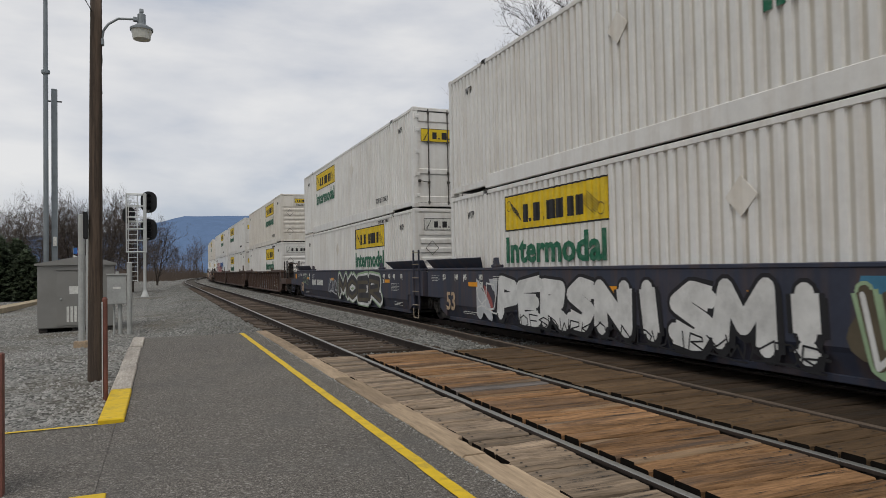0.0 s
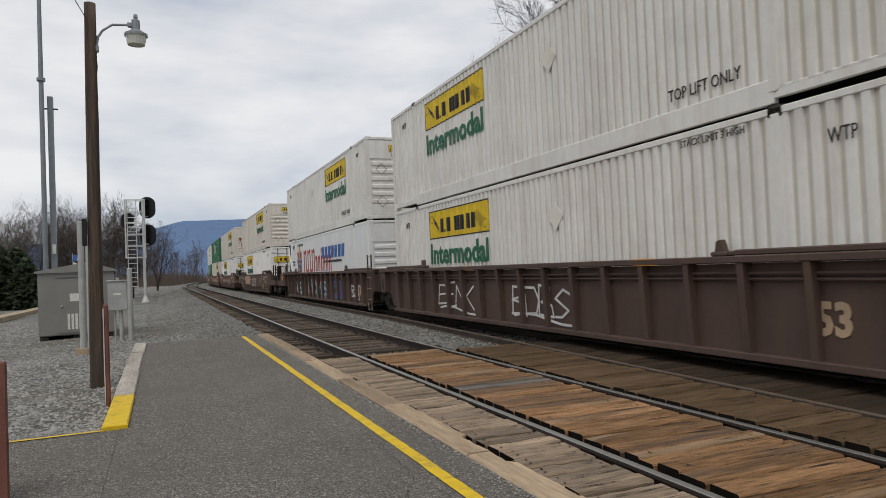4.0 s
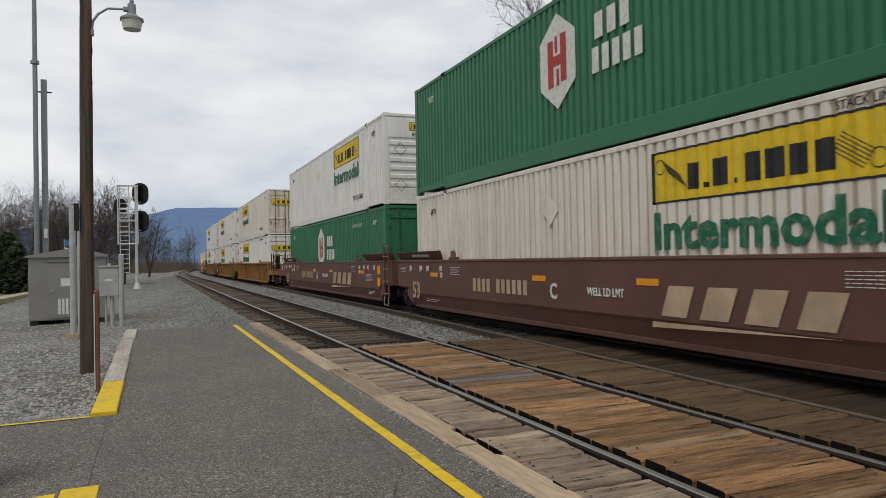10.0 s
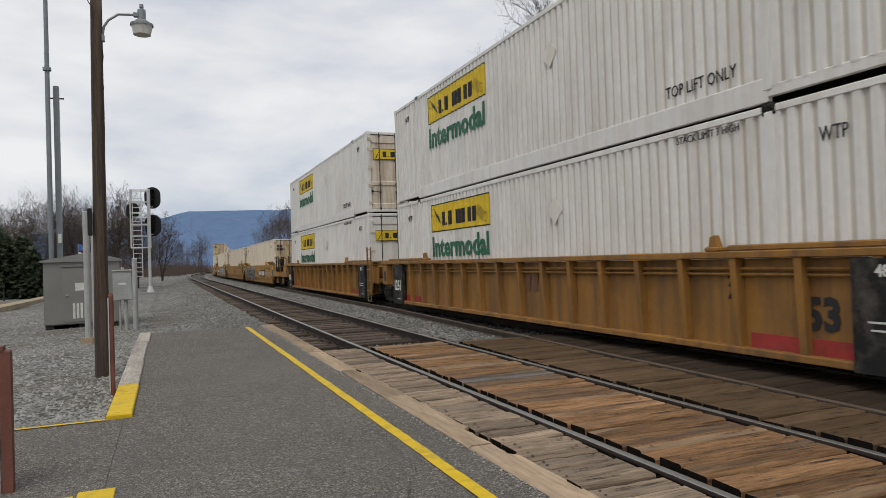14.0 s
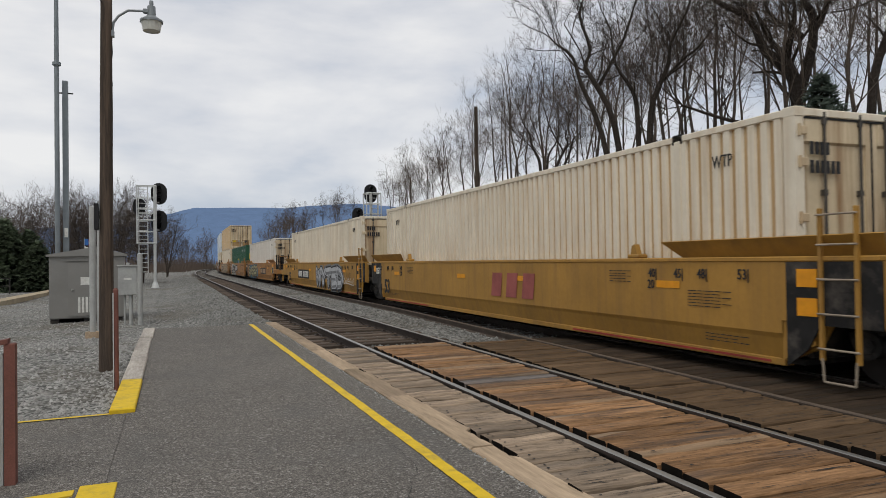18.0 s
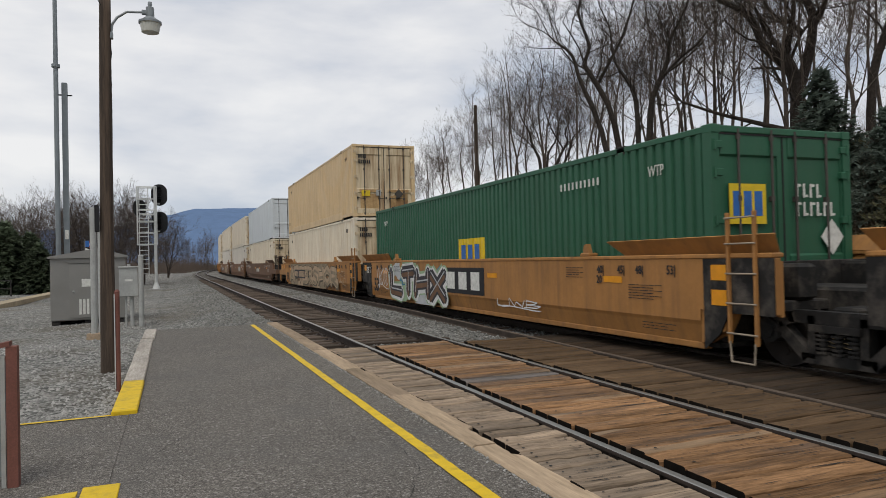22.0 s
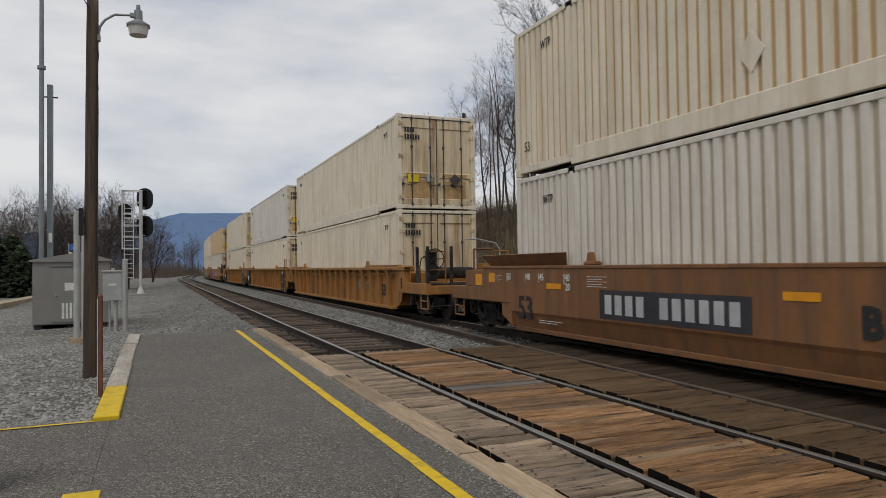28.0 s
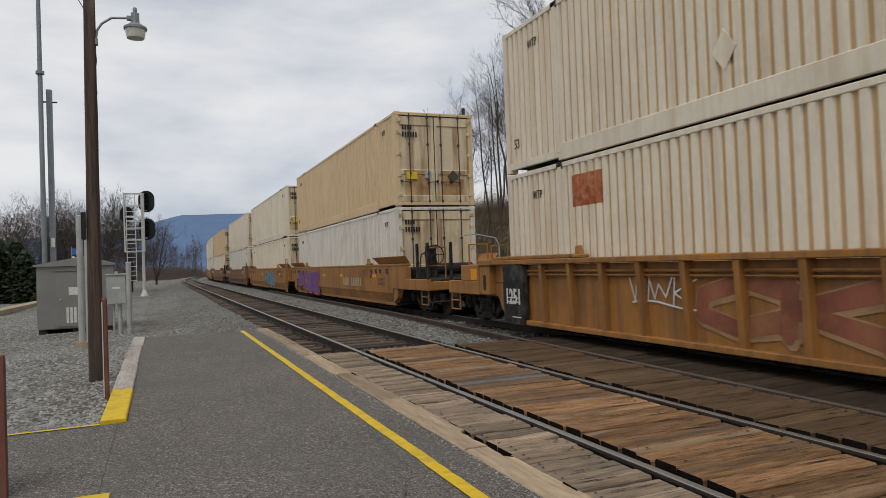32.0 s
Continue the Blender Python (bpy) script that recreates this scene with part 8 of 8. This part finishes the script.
    def meshes(self, bark, twig):
        return self.wood.mesh("trunk", M[bark]), self.fine.mesh("crown", M[twig])


def slim_tree(seed, h, r, reach=0.3, start=0.32, gnarl=0.8, forks=1, twig=1.3, boughs=(0, 1, 1), twigs="twig"):
    """A forest tree: a long bending trunk, or two, and branches that reach up round it."""
    w = Wood(seed, twig)
    rng = w.rng
    for f in range(forks):
        lean = Vector((rng.uniform(-0.12, 0.12), rng.uniform(-0.12, 0.12), 0)) + (Vector((0.16 if f else -0.16, 0.05, 0)) if forks > 1 else Vector())
        pts = [Vector((0, 0, -0.4))]
        for k in range(1, 7):
            pts.append(Vector((0, 0, h * k / 6)) + lean * h * k / 6 + Vector((rng.uniform(-1, 1), rng.uniform(-1, 1), 0)) * 0.025 * h * gnarl * (k / 6 + 0.2))
        for p, d, rr, u in w.stem(pts, r * (1 if forks == 1 else 0.8), 0.02, 7):
            if u > start:
                for _ in range(rng.choice(boughs)):
                    w.limb(p, w.away(d, rng.uniform(0.5, 1.0), 0.12), h * reach * (1.15 - 0.75 * u) * rng.uniform(0.6, 1.15), max(0.02, rr * rng.uniform(0.35, 0.55)), 1 if u < 0.75 else 2, gnarl)
            elif rng.random() < 0.25:
                w.limb(p, w.away(d, 1.1, 0.1), h * 0.1, 0.018, 3, gnarl)
    return w.meshes("bark", twigs)


def old_tree(seed, stems, reach=2.6, gnarl=1.3):
    """A gnarled old tree from its main stems: bends, foot and tip radius."""
    w = Wood(seed, 1.15)
    rng = w.rng
    for pts, r0, r1 in stems:
        depth = rng.uniform(-0.5, 0.5)
        joints = w.stem([(x, depth * z * 0.15, z) for x, z in pts], r0 * 0.78, r1 * 0.85, 10)
        for p, d, rr, u in joints:
            if u > 0.3:
                w.limb(p, w.away(d, rng.uniform(0.6, 1.2), 0.1), reach * rng.uniform(0.5, 1.2), max(0.02, min(0.07, rr * rng.uniform(0.3, 0.5))), rng.choice((1, 2, 2)), gnarl, 0.05)
        p, d, rr, u = joints[-1]
        for _ in range(2):
            w.limb(p, w.away(d, 0.45, 0.2), reach * rng.uniform(0.9, 1.3), rr * 0.8, 1, gnarl, 0.05)
    return w.meshes("old_bark", "old_bark")


def plant_tree(kind, x, y, z, s, turn, label="leafless deciduous tree on the wooded bank", group="trees on the bank"):
    ob = thing("bare_tree", label, "tree", pose(x, y, z, 0, 0, turn), group=group)
    ob.scale = (s, s, s * random.uniform(0.92, 1.1))
    a, b = kind
    part("trunk", a, None, ob)
    part("crown", b, None, ob)
    return ob


def conifer_mesh(seed, h, r, mat, bulk=1.0):
    rng = random.Random(seed)
    g, t = Geo(), Geo()
    t.tube((0, 0, 0), (0, 0, h * 0.95), 0.14, 0.03, 8)
    z = 0.5
    while z < h * 0.98:
        k = 1 - z / h
        n = max(6, int(17 * k + 7))
        for _ in range(n):
            a = rng.uniform(0, 2 * math.pi)
            rr = r * (k ** 0.8) * rng.uniform(0.65, 1.12)
            tip = Vector((rr * math.cos(a), rr * math.sin(a), z - rr * rng.uniform(0.05, 0.3)))
            base = Vector((0, 0, z + 0.1))
            t.tube(base, tip, 0.02, 0.006, 3, False)
            side = Vector((-math.sin(a), math.cos(a), 0))
            m = max(3, int(rr / 0.16))
            for j in range(1, m + 1):
                c = base.lerp(tip, j / m)
                w = 0.11 * (1 + 0.35 * bulk) * (1.25 - 0.4 * j / m)
                for _ in range(4):
                    d = (side * rng.uniform(-1, 1) + Vector((math.cos(a), math.sin(a), 0)) * rng.uniform(0.1, 0.9) + Vector((0, 0, rng.uniform(-0.6, 0.7)))).normalized()
                    e = d.cross(Vector((0, 0, 1))).normalized() * 0.035 * bulk
                    g.add([c - e, c + e, c + d * w * rng.uniform(0.9, 1.8)], [(0, 1, 2)])
        z += h * 0.02 + 0.03
    return t.mesh("trunk", M["bark"]), g.mesh("crown", mat)


def plant_conifer(kind, x, y, z, turn, label="bushy evergreen tree on the brown bank", s=1.0, wide=1.0):
    ob = thing("conifer", label, "conifer tree", pose(x, y, z, 0, 0, turn), group="conifers")
    ob.scale = (s * wide, s * wide, s)
    part("trunk", kind[0], None, ob)
    part("crown", kind[1], None, ob)


def woods():
    rng = random.Random(21)
    tall = [slim_tree(51 + i, 13.5, 0.12, 0.32, 0.3, 0.9, 1 + i % 2) for i in range(5)]
    round_ = [slim_tree(31 + i, 11, 0.13, 0.42, 0.2, 1.1, 1, 2.0) for i in range(4)]

    # the wood's top line: bearing from the station and rise, in degrees
    line = ((-90, 4), (2, 3.6), (5, 4.2), (10.4, 5.2), (14.2, 6.4), (17.3, 8.3), (19.7, 10.6), (23.5, 13.4), (26, 17.5), (31.6, 20.5), (40, 25), (90, 28))

    def tree_top(x, y):
        a = math.degrees(math.atan2(x, y))
        for (a0, e0), (a1, e1) in zip(line, line[1:]):
            if a0 <= a <= a1:
                return 1.443 + math.hypot(x, y) * math.tan(radians(e0 + (e1 - e0) * (a - a0) / (a1 - a0)))
        return 15.0

    crest = {k[1].name: max(v.co.z for v in k[1].vertices) for k in tall + round_}

    def grown(kind, x, y, z, s, label="leafless deciduous tree on the wooded bank", group="trees on the bank"):
        """Plants a tree no taller than the wood's top line."""
        tall_ = crest[kind[1].name]
        plant_tree(kind, x, y, z, min(s, max(0.25, (tree_top(x, y) * rng.uniform(0.86, 1.03) - z) / tall_)), rng.uniform(0, 360), label, group)

    def put(kind, ang, dist, s=1.0):
        x, y = dist * math.sin(radians(ang)), dist * math.cos(radians(ang))
        off = x - drift(y) - 6.3
        grown(kind, x, y, terrain(off, y) - 0.1, s)

    # large old trees on the bank, seen broadside from the platform
    spread = old_tree(71, ((((-0.3, -0.5), (-1.1, 3.4), (-1.9, 5.4), (-2.2, 6.4), (-2.9, 7.0)), 0.17, 0.04), (((0, -0.5), (-0.6, 3.7), (-1.3, 5.3), (-1.7, 6.0), (-1.5, 6.7), (-1.9, 8.0), (-1.5, 9.0)), 0.18, 0.03), (((-1.2, 5.3), (-0.6, 6.3), (-0.1, 7.2), (0.3, 8.4), (0.6, 9.3)), 0.1, 0.025),
                           (((0.3, -0.5), (0.3, 3.9), (0.1, 5.1), (-0.5, 6.1), (-0.7, 7.5)), 0.16, 0.04), (((0.5, -0.5), (0.8, 4.0), (1.1, 5.0), (1.5, 5.9), (1.6, 6.6), (2.2, 7.7), (2.5, 8.6)), 0.19, 0.03), (((1.2, 5.2), (2.0, 6.0), (2.7, 6.5), (3.4, 7.4)), 0.08, 0.025)), 2.0)
    veteran = old_tree(73, ((((0, -0.6), (-0.1, 1.5), (-0.1, 2.9), (-0.4, 3.8)), 0.34, 0.22), (((-0.35, 3.6), (-1.0, 4.3), (-1.3, 5.1), (-1.7, 5.6), (-2.4, 6.1), (-3.2, 6.9)), 0.2, 0.07), (((0, 2.9), (0.35, 4.2), (0.38, 5.1), (0.15, 5.7), (0.6, 6.7), (0.8, 8.0)), 0.22, 0.07), (((0.36, 4.5), (0.75, 5.2), (0.95, 6.4)), 0.12, 0.05),
                            (((0.1, 4.5), (-0.3, 4.9), (-0.75, 5.2), (-1.0, 5.8)), 0.1, 0.04), (((-0.3, 1.6), (-1.4, 2.0), (-2.5, 2.4), (-3.6, 2.9)), 0.11, 0.04)), 2.0, 1.6)
    leaning = old_tree(77, ((((0, -0.6), (0.1, 2.7), (0.6, 4.4), (0.5, 5.3), (-0.6, 5.8), (-1.5, 6.1)), 0.19, 0.06), (((0.55, 4.7), (1.3, 5.6), (1.6, 7.2)), 0.11, 0.04)), 2.0, 1.5)
    for kind, ang, dist, s_ in ((spread, 37.0, 27, 0.95), (veteran, 49.3, 24.5, 1.0), (leaning, 53.6, 24, 1.0), (spread, 30.5, 40, 0.7)):
        x, y = dist * math.sin(radians(ang)), dist * math.cos(radians(ang))
        plant_tree(kind, x, y, terrain(x - drift(y) - 6.3, y) - 0.1, s_, -ang if dist < 30 else -ang + 200, "gnarled old leafless tree with crooked dark limbs")
    for i in range(66):
        ang = 57 - 40 * (i + rng.uniform(0, 0.9)) / 66
        off = rng.uniform(9.5, 32) if i % 3 else rng.uniform(16, 40)
        dist = (6.3 + off) / math.sin(radians(ang))
        if dist > 130 or (ang > 45 and i % 3 == 0):
            continue
        put(rng.choice(tall + tall + round_), ang, dist, rng.uniform(0.75, 1.05))
    for i in range(46):
        y = 56 + 5.0 * i + rng.uniform(-2, 2)
        off = rng.uniform(7.5, 22)
        x = 6.3 + off + drift(y)
        grown(rng.choice(round_ + round_ + tall), x, y, terrain(off, y) - 0.1, rng.uniform(0.6, 0.95))
    # far wood across the end of the view
    for i in range(60):
        y = rng.uniform(150, 290)
        x = rng.uniform(-30, 14)
        if abs(x - 6.3 - drift(y)) < 7 or x > drift(y) or (y < 200 and x > -6):
            continue
        grown(rng.choice(round_ + tall), x, y, -0.3 + YARD, rng.uniform(0.6, 1.0), "leafless tree in the far wood", "trees of the far wood")
    # trees behind the hut
    yard = [slim_tree(171 + i, 9.5, 0.17, 0.46, 0.12, 1.3, 2, 2.0, (1, 1, 2), "twig_far") for i in range(2)]
    for x, y, s in ((-6.6, 66, 0.62), (-4.6, 70, 0.7), (-8.6, 68, 0.66), (-2.6, 74, 0.6), (-10.6, 70, 0.6), (-5.6, 78, 0.72), (-12.5, 74, 0.62), (-15, 80, 0.66), (-3.4, 88, 0.72), (-9.6, 84, 0.75), (-0.6, 110, 0.7), (-17.5, 84, 0.7), (-21, 88, 0.75)):
        plant_tree(rng.choice(yard), x, y, -0.3 + YARD, s * 1.2, rng.uniform(0, 360), "leafless tree beyond the relay hut", "trees beyond the hut")
    spruce = [cached(("con", i), lambda i=i: conifer_mesh(90 + i, 6.0, 1.9, M["needle_light"], 2.2)) for i in range(2)]
    pine = [cached(("pine", i), lambda i=i: conifer_mesh(190 + i, 5.2, 2.3, M["needle"], 3.6)) for i in range(2)]

    def fir(kind, ang, dist, s):
        x, y = dist * math.sin(radians(ang)), dist * math.cos(radians(ang))
        plant_conifer(kind, x, y, terrain(x - 6.3, y) - 0.1, rng.uniform(0, 360), s=s, wide=1.3)

    fir(spruce[0], 44.8, 21.0, 0.52)
    fir(spruce[1], 50.7, 20.5, 0.64)
    fir(spruce[0], 54.6, 18.5, 0.46)
    olive = [cached(("olive", i), lambda i=i: conifer_mesh(290 + i, 5.0, 2.4, M["needle_olive"], 2.6)) for i in range(2)]
    for k, (ang, dist, s) in enumerate(((56.8, 17.5, 0.42), (52.9, 21.5, 0.3), (59.5, 18, 0.6), (47.4, 22, 0.32), (42.6, 23.5, 0.3))):
        fir(olive[k % 2], ang, dist, s)
    fir(spruce[1], 41.0, 23.0, 0.42)
    fir(spruce[0], 58.5, 20.0, 0.75)
    fir(spruce[1], 39.0, 25.0, 0.42)
    for x, y, s in ((-9.0, 57, 0.72), (-10.0, 60, 0.9), (-11.2, 58, 0.95), (-12.4, 64, 1.1), (-13.6, 60, 1.05), (-15.8, 62, 0.9), (-18, 60, 1.0), (-21, 62, 1.0)):
        plant_conifer(pine[int(s * 100) % 2], x, y, -0.2 + YARD, rng.uniform(0, 360), "dark evergreen beside the road", s, 1.35)


woods()


def hill_house():
    """House at the top of the bank, its eaves and wall just seen between the trunks."""
    x, y = 56 * math.sin(radians(41)), 56 * math.cos(radians(41))
    ob = thing("house", "grey house with a low shingled roof behind the trees", "house", pose(x, y, terrain(x - 6.3, y) - 3.2, 0, 0, -48))
    part("wall", Geo().box(-5, 5, -3, 3, 0, 3.1), M["house_wall"], ob)
    part("roof", Geo().prism([(-3.5, 3.05), (3.5, 3.05), (3.5, 3.2), (0, 4.7), (-3.5, 3.2)], "x", -5.4, 5.4), M["house_roof"], ob)
    for wx in (-3.2, 0.2, 3.1):
        w = part("window", Geo().box(wx - 0.55, wx + 0.55, -3.04, -3.0, 1.2, 2.5), M["galv"], ob)
        part("pane", Geo().box(wx - 0.48, wx + 0.48, -3.05, -3.041, 1.27, 2.43), M["black"], w)


hill_house()


def utility_poles():
    for x, y, h, r in ((18.0, 39.5, 11.2, 0.13), (18.9, 55, 8.6, 0.07)):
        ob = thing("utility_pole", "old wooden utility pole standing among the trees", "utility pole", pose(x, y, terrain(x - 6.3, y) - 0.1), group="poles on the bank")
        part("pole", Geo().tube((0, 0, 0), (0, 0, h - terrain(x - 6.3, y)), r * 1.1, r * 0.85, 10), M["pole_wood"], ob)


utility_poles()


def ridge():
    g = Geo()
    pts = [(-70, 1.2), (-45, 1.8), (-25, 2.4), (-12, 2.6), (-4, 3.0), (-0.4, 3.86), (2.1, 4.4), (5, 4.42), (8.5, 4.4), (11, 4.6), (14, 4.75), (20, 4.3), (30, 3.9), (45, 3.0), (70, 1.5)]
    d0 = 2600
    n = 160
    for i in range(n + 1):
        a = -70 + 140 * i / n
        for (a0, e0), (a1, e1) in zip(pts, pts[1:]):
            if a0 <= a <= a1:
                u = (a - a0) / (a1 - a0)
                e = e0 + (e1 - e0) * (u * u * (3 - 2 * u))
        e += 0.07 * noise.noise(Vector((a * 0.5, 0, 0))) + 0.03 * noise.noise(Vector((a * 2.3, 0, 4)))
        for k, f in enumerate((0.0, 0.35, 0.7, 1.0)):
            d = d0 + 900 * f + 60 * noise.noise(Vector((a * 0.6, f * 3, 0)))
            z = -5 + (1.443 + d * math.tan(radians(e)) + 5) * math.sin(f * math.pi / 2)
            g.v.append((d * math.sin(radians(a)), d * math.cos(radians(a)), z))
    for i in range(n):
        g.f += [(4 * i + k, 4 * i + 4 + k, 4 * i + 5 + k, 4 * i + 1 + k) for k in range(3)]
    tagged(part("mountain_ridge", g, M["mountain"], smooth=True), "long wooded mountain ridge painted in haze blue", "mountain", kind="structure")


ridge()


def loose_stone():
    """Crushed stone on the ballast and the gravel, one joined mesh each."""
    def scatter(name, area, count, size, mat, label, seed):
        rng = random.Random(seed)
        g = Geo()
        base = [(1, 0, 0), (0, 1, 0), (-1, 0, 0), (0, -1, 0), (0, 0, 1)]
        for _ in range(count):
            x, y, z = area(rng)
            s = size * rng.uniform(0.5, 1.35)
            a = rng.uniform(0, 6.3)
            c, sn = math.cos(a), math.sin(a)
            pts = []
            for p in base:
                u, v, w = (q * rng.uniform(0.6, 1.3) for q in p)
                pts.append((x + s * (u * c - v * sn), y + s * (u * sn + v * c), z - 0.3 * s + s * 0.85 * w))
            g.add(pts, [(0, 1, 4), (1, 2, 4), (2, 3, 4), (3, 0, 4)])
        tagged(part(name, g, mat), label, "stones", kind="stuff")

    def ballast(rng):
        y = 11.6 + 70 * rng.random() ** 2.2
        x = rng.uniform(2.1, 10.8)
        return x + drift(y), y, terrain(x - 6.3, y) + 0.012

    def shoulder(rng):
        y = 17.3 + 75 * rng.random() ** 2
        x = rng.uniform(-0.7, 2.6)
        return x, y, terrain(x - 6.3, y) + 0.005

    def gravel(rng):
        y = 7.7 + 32 * rng.random() ** 1.6
        x = -0.64 - 8 * rng.random() ** 1.2 * (y / 10)
        return x, y, terrain(x - 6.3, y) + 0.005

    scatter("ballast_stones", ballast, 17000, 0.036, M["stone"], "grey crushed ballast between the ties", 1)
    scatter("shoulder_stones", shoulder, 10000, 0.036, M["stone"], "grey-green crushed stone beside the track", 2)
    scatter("gravel_stones", gravel, 17000, 0.03, M["stone_warm"], "loose mixed gravel beside the platform", 3)


loose_stone()


def bank_brush():
    """Dry stems and saplings over the bank."""
    rng = random.Random(9)
    g = Geo()
    for _ in range(26000):
        y = 6 + 100 * rng.random() ** 1.7
        off = 5.4 + 19 * rng.random() ** 1.2
        x = 6.3 + off + drift(y)
        z = terrain(off, y)
        for _ in range(3):
            d = Vector((rng.uniform(-0.6, 0.6), rng.uniform(-0.6, 0.6), 1)).normalized()
            ln = rng.uniform(0.4, 1.2) * rng.choice((1, 1, 1.6, 2.4))
            p = Vector((x + rng.uniform(-0.3, 0.3), y + rng.uniform(-0.3, 0.3), z - 0.05))
            e = Vector((0.012, 0.012, 0))
            g.add([p - e, p + e, p + d * ln], [(0, 1, 2)])
    tagged(part("bank_undergrowth", g, M["brush"]), "dry brown undergrowth on the bank", "undergrowth", kind="stuff")
    g = Geo()
    for _ in range(16000):
        y = rng.uniform(150, 290)
        x = rng.uniform(-45, 14)
        if abs(x - 6.3 - drift(y)) < 6:
            continue
        p = Vector((x, y, -0.3))
        d = Vector((rng.uniform(-0.4, 0.4), rng.uniform(-0.4, 0.4), 1)).normalized()
        e = Vector((0.03, 0.0, 0))
        g.add([p - e, p + e, p + d * rng.uniform(1.0, 7.0) * rng.uniform(0.4, 1)], [(0, 1, 2)])
    tagged(part("far_undergrowth", g, M["twig"]), "dry brown thicket at the far curve", "undergrowth", kind="stuff")


bank_brush()


# ---- what moves ----
def motions():
    def unit_pose(unit, t, z):
        s = FRONTS[unit] - run_in(t)
        x0, y0, _ = track_point(s, TRAIN_TRACK)
        x1, y1, _ = track_point(s + LEN, TRAIN_TRACK)
        return pose(x0, y0, z, 0, 0, math.degrees(-math.atan2(x1 - x0, y1 - y0)))

    for ob, unit, z in MOVING:
        walk(ob, [(float(t), unit_pose(unit, t, z)) for t in range(33)])
    # wheels turn while they pass near; further off they stand at rest on their car
    unit_of = {ob: unit for ob, unit, _ in MOVING}
    for car, wheel, y in WHEELS:
        unit = unit_of[car]
        times = [k / 30 for k in range(0, 961, 3)]
        near = [t for t in times if -8 < FRONTS[unit] + y - run_in(t) < 24]
        if len(near) < 2:
            continue
        fine = []
        for t in sorted({k / 30 for k in range(round(near[0] * 30), round(near[-1] * 30) + 1)}):
            fine.append((t, pose(0, y, AXLE, math.degrees((run_in(t) - run_in(near[0])) / 0.42), 0, 0)))
        if near[0] > 0:
            fine.insert(0, (0.0, fine[0][1]))
        if near[-1] < 32:
            fine.append((32.0, fine[-1][1]))
        walk(wheel, fine)


motions()
